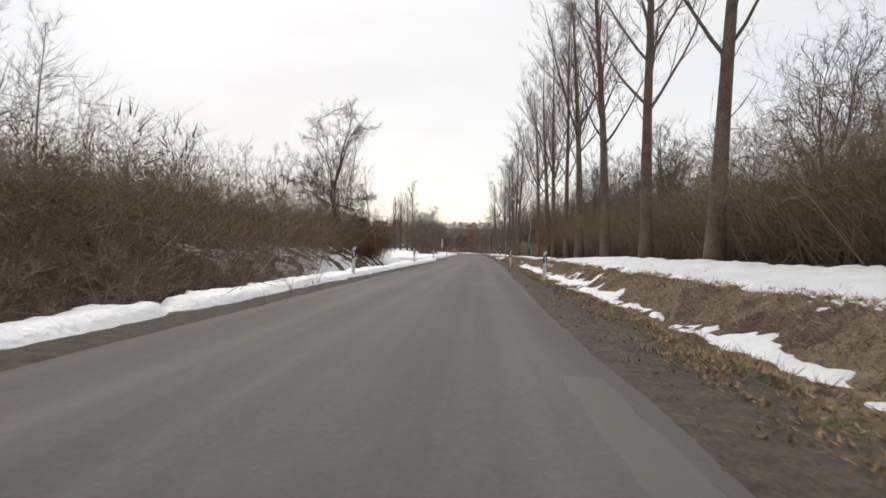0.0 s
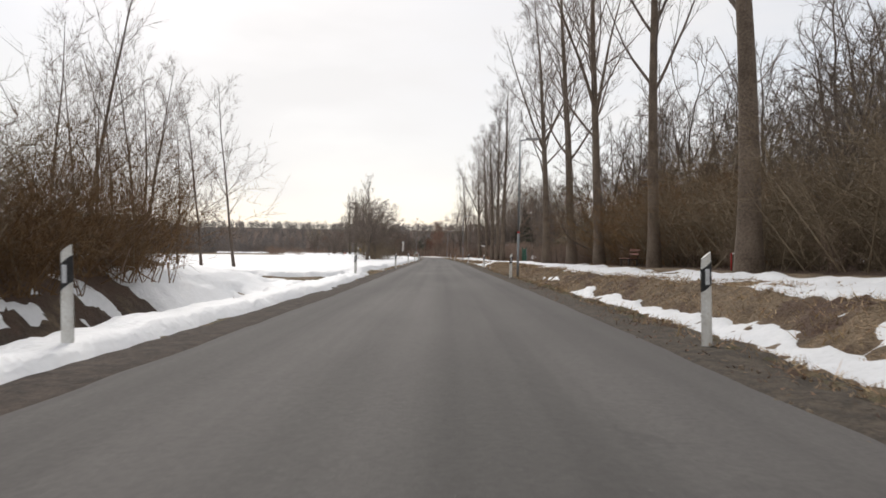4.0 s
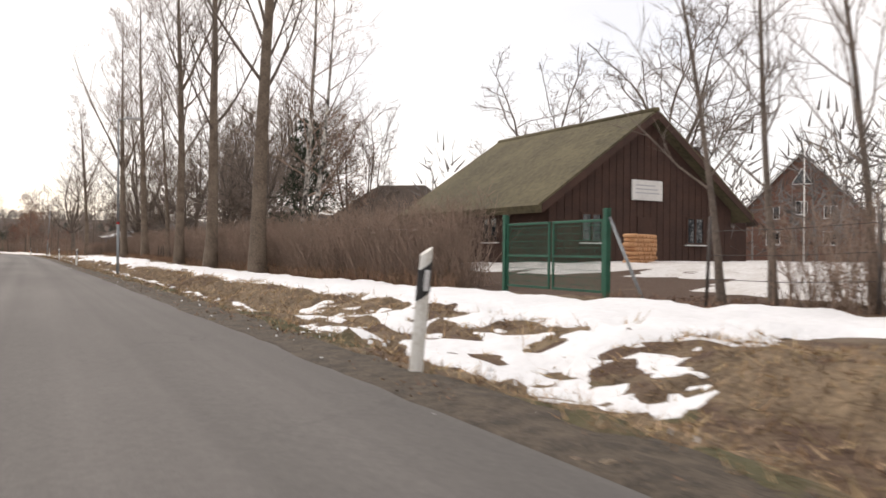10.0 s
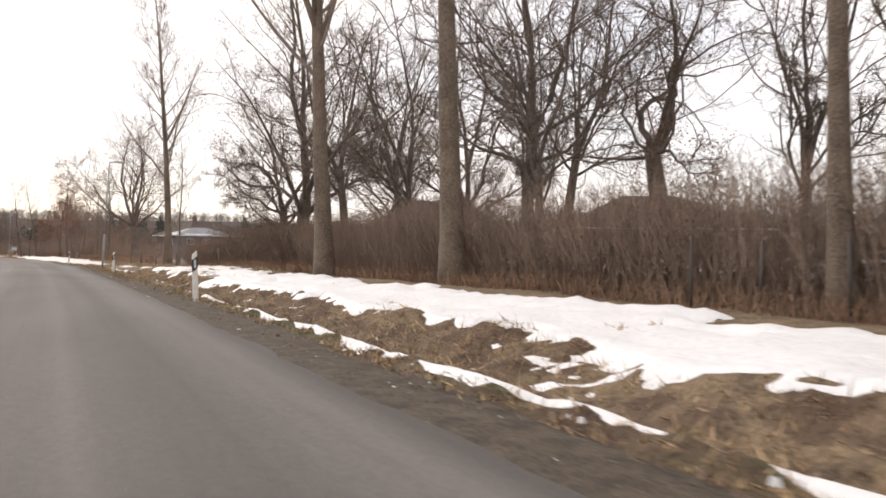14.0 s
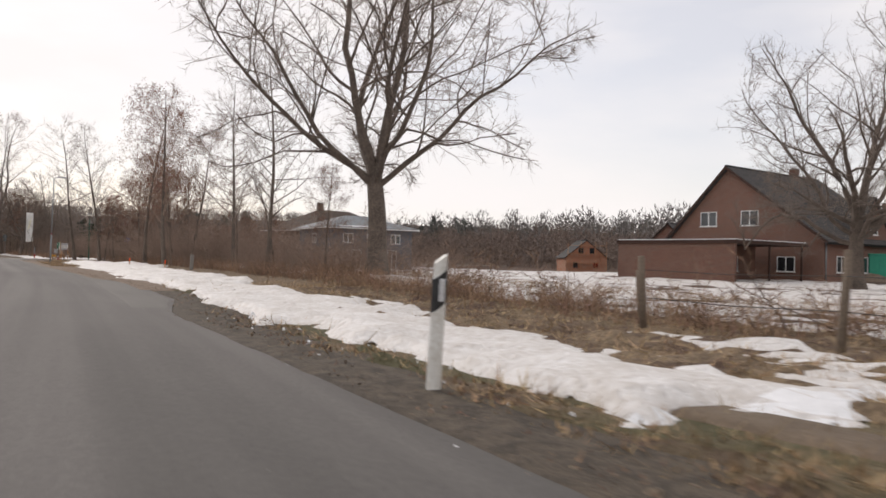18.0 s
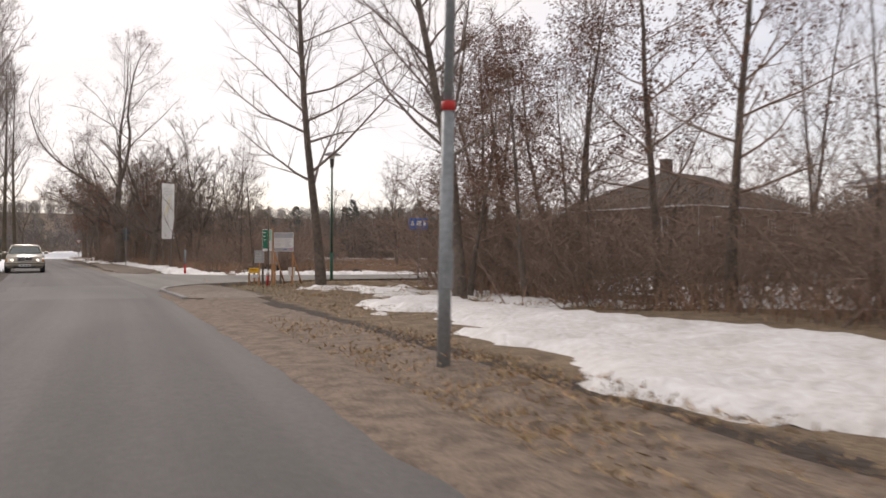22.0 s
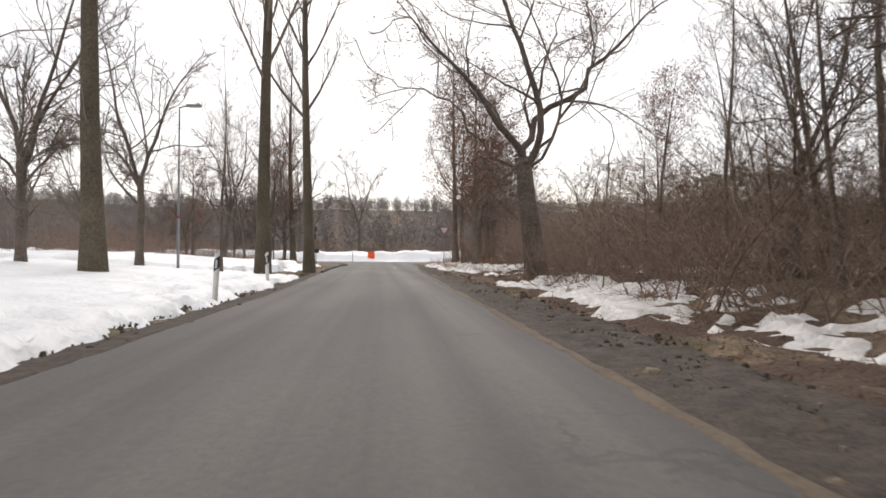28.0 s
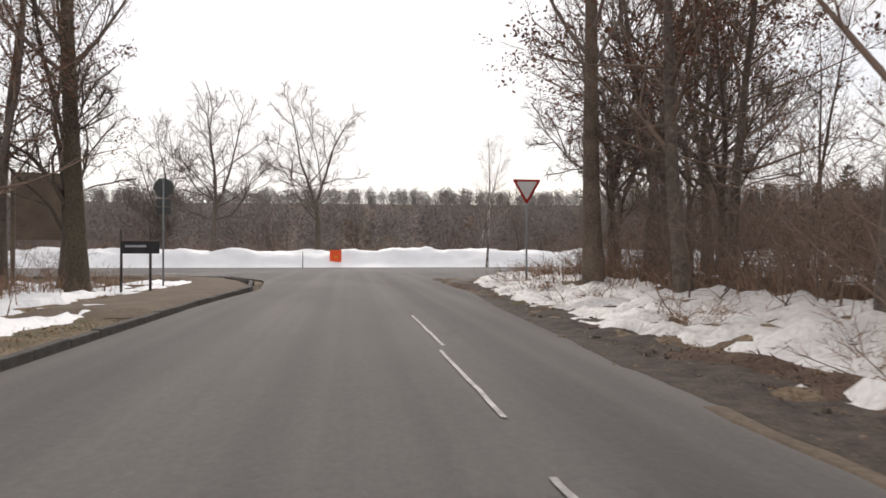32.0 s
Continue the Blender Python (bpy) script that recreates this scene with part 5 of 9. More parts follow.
for s, o in ((107, 12.2), (110, 12.0), (113.5, 12.4), (117, 12.1), (121, 12.4), (124.5, 12.0), (127.5, 12.6)):
    SHRUB.set(s, o, rnd.uniform(0.75, 1.0), wide=1.3)
# behind the hedge
for s, o, sc in ((183, 20, 0.95), (186, 14, 0.95), (190, 18, 1.0), (197, 22, 1.0), (203, 15, 1.0), (212, 21, 0.9), (214, 12.5, 0.9)):
    MAPLE.set(s, o, sc * 1.3)
for s, o, sc in ((179.5, 13.2, 1.1), (177, 14.5, 1.1), (184, 16.5, 1.15), (187, 21.5, 1.2), (181.5, 25, 1.2), (188.5, 22, 1.3), (200, 13.5, 1.0), (206, 19, 1.2), (209.5, 13.5, 1.2), (217.5, 17, 1.1)):
    MAPLE.set(s, o, sc)
for i in range(12):
    MAPLE.set(80 + i * 2.1, rnd.uniform(14.5, 22), rnd.uniform(0.95, 1.3), wide=0.9)
for s, o in ((88.5, 11.5), (91, 12.5), (94.5, 11.6), (97, 13), (100.5, 12)):
    OCHRE.set(s, o, rnd.uniform(0.9, 1.2), wide=1.2)
OAK.set(201.7, 20.4, 0.9, 1); OAK.set(219.2, 12.0, 0.85, 2); OAK.set(229, 14.2, 0.95, 0); OAK.set(222, 24, 0.8, 2)
for s, o, sc in ((140, 40, 1.0), (149, 45, 1.15), (136, 33, 0.85), (127, 30, 1.0)):
    MAPLE.set(s, o, sc)
for s, o in ((131.6, 10.9), (132.6, 10.8), (130.3, 11.6)):
    SLIM.set(s, o, 0.95)
for s, o, sc in ((438, 26, 0.6), (442, 29, 0.7), (447, 27, 0.6), (445, 33, 0.75), (452, 31, 0.7), (457, 35, 0.7), (436, 31, 0.6), (450, 38, 0.8)):
    PINE.set(s, o, sc, wide=1.3)
PINE.set(159.9, 12.2, 0.64, wide=1.15)
MAPLE.set(167, 31, 1.35, 0, wide=1.15); MAPLE.set(158.5, 35.5, 1.5, 1, wide=1.2)
for s, o, sc in ((182, 23, 1.0), (186, 25, 1.1), (208, 27, 0.9)):
    LEAFY.set(s, o, sc)
for s, o, sc in ((232, 9.2, 0.8), (233.2, 10.2, 0.95), (234.4, 9.4, 0.75), (235.3, 10.8, 0.9), (233.8, 11.6, 1.0), (236.2, 10.2, 0.7)):
    SHRUB.set(s, o, sc, wide=1.3)
# meadow and houses
OAK.set(266.7, 10.55, 1.0, 3, spin=40); OAK.set(270.1, 44.2, 1.0, 4)
SLIM.set(243.6, 10.2, 1.25)
ALDER.set(277.8, 9.9, 1.0, 0); ALDER.set(283.6, 9.9, 1.0, 1); ALDER.set(316.5, 7.1, 1.15, 2); ALDER.set(323.9, 6.1, 1.2, 1)
for s, o, sc in ((289.3, 7.4, 1.0), (291.5, 9.5, 0.8), (297.0, 7.6, 1.0), (293, 8.6, 0.75), (285, 10.5, 0.45), (278.5, 10.5, 0.45), (271, 10.2, 0.42)):
    LEAFY.set(s, o, sc)
for i in range(38):
    s = 268 + i * 1.35 + rnd.uniform(-0.5, 0.5)
    SHRUB.set(s, rnd.uniform(8.3, 10.4), rnd.uniform(0.5, 0.85) * (1.0 if s > 284 else 0.6), wide=1.3)
    if i % 2:
        THICK.set(s, rnd.uniform(11, 14), rnd.uniform(0.7, 1.1), wide=1.3)
for s, o, sc in ((311, 9.6, 0.75), (315, 11.5, 0.85), (308, 12.5, 0.7), (304.5, 10.5, 0.75), (319.5, 9.5, 0.6)):
    LEAFY.set(s, o, sc)
for i in range(84):
    THICK.set(267 + i * 0.65, rnd.uniform(9.6, 17), rnd.uniform(0.7, 1.15) * (0.9 if i > 26 else 0.62), wide=1.4)
for i in range(70):
    s = 346 + i * 0.6
    THICK.set(s, rnd.uniform(9.5, 10 + 0.3 * (s - 340)), rnd.uniform(0.7, 1.2), wide=1.4)
    THICK.set(352 + i * 1.5, rnd.uniform(50, 76), rnd.uniform(0.6, 1.1), wide=1.5)
for i in range(18):
    THICK.set(296 + i * 1.5, rnd.uniform(8.6, 15), rnd.uniform(0.7, 1.2), wide=1.4)
for i in range(14):
    SLIM.set(296 + i * 1.9, rnd.uniform(9, 14), rnd.uniform(0.5, 0.95))
for i in range(16):
    BRAMBLE.set(246 + i * 1.8, rnd.uniform(8.6, 10.2), rnd.uniform(0.5, 0.9), wide=1.4)
# beyond the side road
OAK.set(381.7, 5.7, 1.0, 2, spin=120); OAK.set(409.4, 5.9, 1.0, 1, spin=190); OAK.set(364, 6.4, 0.8, 0);
for s, o, sc in ((364, 12, 0.8), (375, 11, 0.8), (377, 33, 1.05), (380, 58, 0.85), (392, 66, 0.8), (386, 9.5, 1.0), (391, 14, 0.9), (389.5, 9.8, 1.15), (423, 16, 0.6), (446, 9.4, 1.0), (450.5, 9.2, 1.05), (441, 16.5, 0.85), (443, 9.4, 0.9), (448, 11.5, 1.0), (455, 11, 0.95), (459, 14, 0.85), (452.5, 13, 0.95)):
    MAPLE.set(s, o, sc)
for s, o, sc in ((430.8, 6.4, 1.2), (447, 9.6, 1.1), (433.0, 6.5, 1.15), (438.5, 6.4, 1.1), (440.5, 8.4, 0.9), (445.2, 8.4, 1.1), (404, 8.5, 0.6), (415, 10.5, 0.45), (383.5, 8.5, 0.7)):
    LEAFY.set(s, o, sc, wide=1.1 if s > 430 else 1.0)
for s, o, sc in ((319, 8.5, 0.55), (317, 7.6, 0.5), (320.5, 10, 0.6), (315.5, 8.2, 0.55)):
    LEAFY.set(s, o, sc)
    SHRUB.set(s + 0.8, o + 0.6, 0.65, wide=1.3)
for i in range(16):
    THICK.set(317 + i * 0.6, rnd.uniform(10, 14.5), rnd.uniform(0.8, 1.15), wide=1.4)
for s, o, sc in ((321, 11.2, 0.7), (324.5, 12.5, 0.75), (318.5, 11.6, 0.8), (323, 14, 0.8)):
    LEAFY.set(s, o, sc)
MAPLE.set(369, 10, 1.2, 2); MAPLE.set(357, 11.2, 0.68, 3); MAPLE.set(364, 9.6, 0.85, 1); LEAFY.set(379, 7.6, 0.85); LEAFY.set(385, 7.4, 0.9); LEAFY.set(376, 8.6, 0.7); LEAFY.set(373, 9.5, 0.8); ALDER.set(352.2, 10.2, 0.8, 0, wide=0.8); ALDER.set(349.4, 10.4, 0.62, 2, wide=1.3); MAPLE.set(383.6, 45, 0.85, 3, wide=1.1); LEAFY.set(374.9, 38, 0.5); LEAFY.set(371, 47, 0.42); BIRCH.set(372, 60, 0.75); BIRCH.set(394, 44, 0.85); SLIM.set(355.8, 6.3, 0.95); BIRCH.set(365, 12, 0.8); BIRCH.set(482, 10.5, 0.75)
for i in range(30):
    s = 343.5 + i * 1.25
    SHRUB.set(s, rnd.uniform(6.8, 9.0), rnd.uniform(0.32, 0.62), wide=1.4)
    if i % 2:
        THICK.set(s, rnd.uniform(10, 15), rnd.uniform(0.5, 0.9), wide=1.4)
for i in range(52):
    s = 381 + i * 1.35 + rnd.uniform(-0.4, 0.4)
    near = 5.6 if s < 412 else (8.0 if s < 432 else 6.8)
    SHRUB.set(s, near + rnd.uniform(0, 1.6), rnd.uniform(0.55, 0.95) * (0.65 if 410 < s < 432 else 1), wide=1.3)
    THICK.set(s, near + rnd.uniform(5, 9), rnd.uniform(0.8, 1.2) * (0.7 if 410 < s < 432 else 1), wide=1.4)
    THICK.set(s, near + rnd.uniform(2.5, 6.5), rnd.uniform(0.7, 1.15) * (0.7 if 410 < s < 432 else 1), wide=1.3)
    if i % 2:
        SLIM.set(s, near + rnd.uniform(2, 9), rnd.uniform(0.5, 0.9) * (0.6 if 410 < s < 432 else 1))
for i in range(16):
    BRAMBLE.set(382 + i * 4.4, rnd.uniform(4.6, 5.4), rnd.uniform(0.35, 0.6), wide=1.5)
for s, o, sc in ((383, 28, 0.75), (392, 50, 0.8), (396, 8.6, 0.7)):
    MAPLE.set(s, o, sc)
for i in range(40):
    THICK.set(394 + i, rnd.uniform(7.5, 14), rnd.uniform(0.8, 1.25), wide=1.3)
# left of the road: thicket on the bank at the start
OAK.set(53.8, -8.8, 1.0, 5, spin=80)
for s, o, sc in ((16, -16, 0.9), (8, -12, 0.8), (28, -18, 0.7)):
    MAPLE.set(s, o, sc)
for i in range(15):
    SLIM.set(68 + rnd.uniform(0, 20), -11 - rnd.uniform(0, 8), rnd.uniform(0.8, 1.2))
for i in range(26):
    SLIM.set(-8 + i * 2.9, rnd.uniform(-22, -11), rnd.uniform(0.45, 0.9))
for i in range(44):
    s = -16 + i * 1.95 + rnd.uniform(-0.6, 0.6)
    SHRUB.set(s, rnd.uniform(-10.5, -8.4), rnd.uniform(0.6, 1.0), wide=1.3)
    if s < 30:
        THICK.set(s, rnd.uniform(-8.6, -5.4), rnd.uniform(0.5, 0.8), wide=1.5)
    for row in (-9.2, -10.8, -12.8, -15.5, -19):
        THICK_OLIVE.set(s + rnd.uniform(-1, 1), row + rnd.uniform(-1, 1), rnd.uniform(0.65, 1.0), wide=1.3)
    if s < 44:
        SHRUB.set(s, rnd.uniform(-8.2, -6.4), rnd.uniform(0.35, 0.75), wide=1.3)
for i in range(110):
    THICK_OLIVE.set(-14 + i * 0.42, rnd.uniform(-9.5, -5.6), rnd.uniform(0.45, 0.75) * (1.0 if i < 92 else 0.7), wide=1.5)
for s, o, sc in ((60, -7.6, 0.62), (62.5, -8.2, 0.7), (65, -7.8, 0.66), (67.5, -8.4, 0.6)):
    OCHRE.set(s, o, sc, wide=1.25)
# clump in the field
for s, o, sc, w in ((147, -9.6, 0.72, 1.5), (151, -8.8, 0.72, 1.6), (156, -10.4, 0.78, 1.6), (161, -9.6, 0.8, 1.7), (167, -10.4, 0.85, 1.6), (174, -9.9, 0.8, 1.7), (181, -10.9, 0.85, 1.6)):
    MAPLE.set(s, o, sc, wide=w)
for i in range(10):
    OLIVE.set(146 + i * 2.4, rnd.uniform(-11, -7.5), rnd.uniform(0.7, 1.0), wide=1.3)
# poplars on the snowy lawn
for s, o, sc in ((368, -5.9, 1.25), (371, -10.8, 1.05), (389, -11, 1.0), (382.5, -5.9, 1.05), (388, -4.95, 1.0), (446.4, -7.2, 0.75), (404.5, -8.8, 1.0)):
    MOSSY.set(s, o, sc)
for s, o, sc in ((362, -17, 0.9), (376, -19, 0.85), (390, -18, 0.95), (392, -26, 1.0), (405, -15.5, 0.9), (412.5, -9.8, 0.95), (424, -16, 0.8), (436, -11, 0.95), (440, -14.5, 0.75), (438, -8.6, 0.8), (446, -12, 0.7), (452, -17, 0.65), (458, -21, 0.65), (430, -22, 0.9), (350, -24, 0.9)):
    MAPLE.set(s, o, sc)
MOSSY.set(411.9, -4.8, 1.0, wide=0.8); MOSSY.set(420.3, -3.65, 1.0, wide=0.75); LEAFY.set(447.5, -9.6, 1.1); LEAFY.set(447, -15.5, 0.9); LEAFY.set(444.5, -9.0, 0.9); MAPLE.set(448.2, -8.2, 1.15, 2); MAPLE.set(490.5, -11.2, 1.35, 3, wide=1.0); MAPLE.set(497.5, -2.7, 1.5, 1); BIRCH.set(496, 12.2, 0.85); MAPLE.set(407, -12, 1.1, 0); POPLAR.set(443.6, 6.3, 0.7, 2)
for i in range(24):
    THICK.set(496 + rnd.uniform(0, 6), -34 + i * 2.6, rnd.uniform(0.6, 1.2), wide=1.4)
    if i % 3 == 0:
        MAPLE.set(501 + rnd.uniform(0, 8), -36 + i * 3.1, rnd.uniform(0.35, 0.6))
for s, o, sc in ((389, 7.6, 1.0), (394, 9.2, 1.1), (391, 10.2, 1.15), (387, 8.8, 1.05), (397.5, 10.2, 1.05), (400.5, 9.2, 0.95), (393, 7.8, 0.8), (385.5, 10, 1.1)):
    SLIM.set(s, o, sc, wide=1.2)
for i in range(26):
    THICK_TALL.set(385 + i * 0.7, rnd.uniform(8.5, 12.5), rnd.uniform(0.55, 0.85), wide=1.2)
ALDER.set(392, 8.8, 0.8, 1)
SLIM.set(433.5, -9.0, 1.2, lean=8); SLIM.set(410.6, -6.2, 0.95)
for i in range(26):
    s = 424 + i * 1.5
    SHRUB.set(s, rnd.uniform(-15, -10.5) - (2 if s > 446 else 0), rnd.uniform(0.4, 0.85), wide=1.3)
    THICK.set(s, rnd.uniform(-26, -16), rnd.uniform(0.7, 1.1), wide=1.4)
for i in range(34):
    THICK.set(352 + i * 2.3, rnd.uniform(-46, -34), rnd.uniform(0.8, 1.2), wide=1.5)
# over the main road
MAPLE.set(497, -16.5, 1.3, 2); MAPLE.set(498.5, -18.0, 0.95, 2); MAPLE.set(499, 17, 0.7); MAPLE.set(503, 26, 0.9); MAPLE.set(496, -30, 0.9)
for i in range(30):
    (THICK if i % 3 else LEAFY).set(497 + rnd.uniform(0, 9), -50 + i * 3.4, rnd.uniform(0.7, 1.1) * (1 if i % 3 else 0.4), wide=1.3)

for i in range(150):
    s = -6 + i * 0.7
    THICK_OLIVE.set(s, rnd.uniform(11.5, 14.5), rnd.uniform(0.8, 1.25), wide=1.4)
    THICK_TALL.set(s + 0.3, rnd.uniform(14, 19), rnd.uniform(0.5, 0.8), wide=1.2)
for i in range(34):
    THICK_TALL.set(12 + i * 0.6, rnd.uniform(11.5, 15), rnd.uniform(0.8, 1.1), wide=1.1)
THICK.done(); THICK_OLIVE.done(); THICK_TALL.done()


# ---- hedge, far woods, grass ----
def hedge(name, runs, height, per_metre, mat, label, seed, width=0.7, twigs=11):
    rng = np.random.default_rng(seed)
    sets = []
    for s0, s1, o0, o1 in runs:
        n = int((s1 - s0) * per_metre)
        s = rng.uniform(s0, s1, n); u = (s - s0) / (s1 - s0)
        o = o0 + (o1 - o0) * u + rng.normal(0, width * 0.45, n)
        h = height * rng.uniform(0.75, 1.06, n) * (0.92 + 0.16 * fbm(s * 0.6, s * 0, seed))
        P, R = stem(rng, n, h, 0.008 * rng.uniform(0.7, 1.5, n), 0.11, 0.20, 4, tip=0.25)
        base = np.concatenate([road(s, o), land(s, o)[:, None] - 0.05], 1)
        P = P + base[:, None]
        sets += [(P, R, 1)]
        t = twigs_at_ends(rng, P[:, [0, -1]], R[:, [0, -1]], twigs, 0.42 if height > 1.2 else 0.22, 0.85, 0.25, 0.0048, 0.04)
        sets += [(*t, 0)]
    v, f = tube_mesh(sets)
    return tagged(new(name, mesh_of(name, v, f, mat)), label, "hedge", kind="stuff")


hedge("hedge", ((140.5, 183, 10.3, 10.3), (183, 216, 10.6, 11.2)), 2.6, 150, M["twig_red"], "clipped leafless brown hedge along the footpath", 51)
hedge("hedge", ((216, 232, 10.6, 10.9),), 2.6, 100, M["twig_red"], "clipped leafless brown hedge along the meadow", 52)
hedge("hedge", ((230.5, 237.5, 9.0, 11.2), (231.5, 237, 10.4, 12.4)), 1.85, 110, M["twig_red"], "tangled leafless thicket at the end of the hedge", 58, 1.1)
hedge("hedge_by_fence", ((104, 131, 10.6, 10.6),), 1.8, 60, M["twig_red"], "thin leafless hedge in front of the fence", 53)
hedge("dry_reeds", ((140, 232, 9.55, 9.6),), 0.5, 55, M["reed"], "dry reddish grass fringe under the hedge", 54, 0.35, 2)
hedge("dry_reeds", ((341.5, 380, 7.2, 6.9), (341, 352, 13, 12)), 0.75, 70, M["reed"], "dry reddish weeds behind the snow", 55, 1.2, 2)
hedge("dry_reeds", ((248, 320, 8.6, 8.6), (342, 400, 24, 24), (342, 390, 34, 34)), 0.7, 45, M["reed"], "dry reddish weeds along the meadow edge", 56, 1.0, 2)
hedge("dry_reeds", ((428, 456, 7.6, 7.0), (426, 452, -8.2, -8.0)), 0.8, 45, M["reed"], "dry weeds at the edge of the wood", 57, 1.3, 2)


hedge("dry_reeds", ((344, 384, 16, 16), (344, 392, 24, 24), (345, 396, 33, 34), (346, 400, 44, 46)), 0.65, 130, M["reed"], "wide stand of dry red-brown heath weeds", 59, 6.5, 2)


def woods(name, places, mat, label, seed, conifer=False, height=11.0, thick=1.0, fill=70):
    """Far trees: a thin stem in a rounded haze of short twigs, or an uneven cone of needle tufts."""
    rng = np.random.default_rng(seed)
    base = np.array(places)
    n = len(base)
    h = height * rng.uniform(0.6, 1.15, n)
    P, R = stem(rng, n, h * 0.8, 0.010 * h, 0.04, 0.06, 4, tip=0.3)
    P = P + base[:, None]
    d = ends(rng.normal(0, 1, (n, fill, 3)))
    q = rng.uniform(0.25, 1, (n, fill, 1)) ** 0.6
    if conifer:
        u = rng.uniform(0, 1, (n, fill, 1)) ** 1.25
        wide = 0.21 * (1 - u) ** 0.7 * rng.uniform(0.8, 1.25, (n, 1, 1))
        at_ = np.concatenate([d[..., :2] * wide * q, 0.16 + 0.82 * u], -1) * h[:, None, None]
        out = ends(d * [1, 1, 0.25] + [0, 0, 0.25]) * (h * 0.06)[:, None, None]
        girth = 0.013 * h
    else:
        wide = rng.uniform(0.8, 1.25, (n, 1, 1))
        at_ = (d * q * [0.24, 0.24, 0.47] * np.concatenate([wide, wide, wide * 0 + 1], -1) + [0, 0, 0.53]) * h[:, None, None]
        out = ends(d + rng.normal(0, 0.5, d.shape) + [0, 0, 0.5]) * (h * 1.25 / fill ** 0.5)[:, None, None]
        girth = 0.0021 * thick * h
    Q = (at_ + base[:, None])[:, :, None] + np.stack([0 * out, out], 2)
    Q = Q.reshape(-1, 2, 3)
    G = np.repeat(girth, fill)[:, None] * np.ones((1, 2)) * rng.uniform(0.6, 1.4, (n * fill, 1))
    low = twigs_at_ends(rng, P[:, [0, -1]], R[:, [0, -1]], 26, 0.09 * height, 1.3, 0.15, 0.011 * thick, 0.0)
    v, f = tube_mesh([(P, R, 1), (Q, G, 0), (*low, 0)])
    return tagged(new(name, mesh_of(name, v, f, mat)), label, "woods", kind="stuff")


def strip(n, s0, s1, o0, o1, seed):
    rng = np.random.default_rng(seed)
    s, o = rng.uniform(s0, s1, n), rng.uniform(o0, o1, n)
    return np.concatenate([road(s, o), land(s, o)[:, None] - 0.2], 1)


woods("far_woods", np.concatenate([strip(620, 160, 660, -190, -150, 61), strip(240, 330, 500, -115, -70, 62)]), M["far_wood_hazed"], "distant leafless woods behind the field, painted haze-grey", 63, thick=4.0)
woods("far_conifers", np.concatenate([strip(110, 180, 660, -215, -185, 64)]), M["far_pine_hazed"], "distant dark conifers, paled by painted haze", 66, True, 10, fill=300)
woods("far_woods", strip(520, 500, 560, -120, 130, 67), M["far_wood_hazed"], "leafless trees across the main road, painted haze-grey", 69, height=7, thick=2.2, fill=130)
woods("far_woods", strip(3400, 555, 800, -260, 240, 68), M["far_hill_hazed"], "wooded hillside across the main road, painted haze-grey", 79, height=7, thick=4.6, fill=120)
woods("far_woods", strip(620, 230, 560, 130, 185, 70), M["far_wood_hazed"], "tall brown leafless woods beyond the meadow", 72, height=14, thick=3.4, fill=240)
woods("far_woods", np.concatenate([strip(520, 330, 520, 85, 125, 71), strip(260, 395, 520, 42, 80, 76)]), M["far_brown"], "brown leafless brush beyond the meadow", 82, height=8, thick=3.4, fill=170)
woods("far_conifers", np.concatenate([strip(90, 240, 600, 175, 215, 73), strip(120, 440, 580, 55, 150, 77)]), M["far_pine_hazed"], "distant dark conifers, paled by painted haze", 74, True, 12.5, fill=420)
woods("far_woods", np.concatenate([strip(260, -120, 180, 24, 55, 75), strip(180, -120, 80, -50, -20, 78)]), M["far_wood_hazed"], "leafless trees deeper in the wood", 80, height=8, thick=2.6)


def tufts(name, n, s0, s1, o0, o1, mat, label, seed, h=0.22, clear=True, leaf=0.0, edge=0.55, lift=0.0):
    """Matted blades lying every way, single thin triangles, and fallen leaves among them."""
    rng = np.random.default_rng(seed)
    s, o = rng.uniform(s0, s1, n), rng.uniform(o0, o1, n)
    ok = (fbm(s * 0.9, o * 0.9, seed, 3) + rng.uniform(-0.3, 0.3, n) > 0.40) & (o > right_edge(s) + edge) | (o < left_edge(s) - 0.3)
    if clear:
        ok &= snow_cover(s, o) < 0.03
    s, o = s[ok], o[ok]
    b = np.concatenate([road(s, o), (land(s, o) + np.where(o > 0, clump(s, o) - 0.01, -0.01) + lift)[:, None]], 1)
    m = len(b)
    tall = fbm(s * 1.6, o * 1.6, seed + 3, 2)[:, None]
    d = ends(rng.normal(0, 1, b.shape) * [1, 1, 0] + np.concatenate([np.zeros((m, 2)), rng.uniform(0.1, 1.1, (m, 1)) * tall * 1.6], 1))
    side = ends(np.cross(d, np.array([0, 0, 1.0]) + rng.normal(0, 0.35, b.shape)))
    l = h * rng.uniform(0.4, 1.25, (m, 1))
    w = 0.0075 * rng.uniform(0.6, 1.6, (m, 1))
    flat = rng.uniform(0, 1, (m, 1)) < leaf
    l, w = np.where(flat, 0.034, l), np.where(flat, 0.011, w)
    d = np.where(flat, ends(d * [1, 1, 0.25]), d)
    v = np.stack([b - side * w, b + side * w, b + d * l + [0, 0, 0.015]], 1).reshape(-1, 3)
    f = np.arange(m * 3).reshape(-1, 3)
    return tagged(new(name, mesh_of(name, v, f, mat)), label, "grass", kind="stuff")


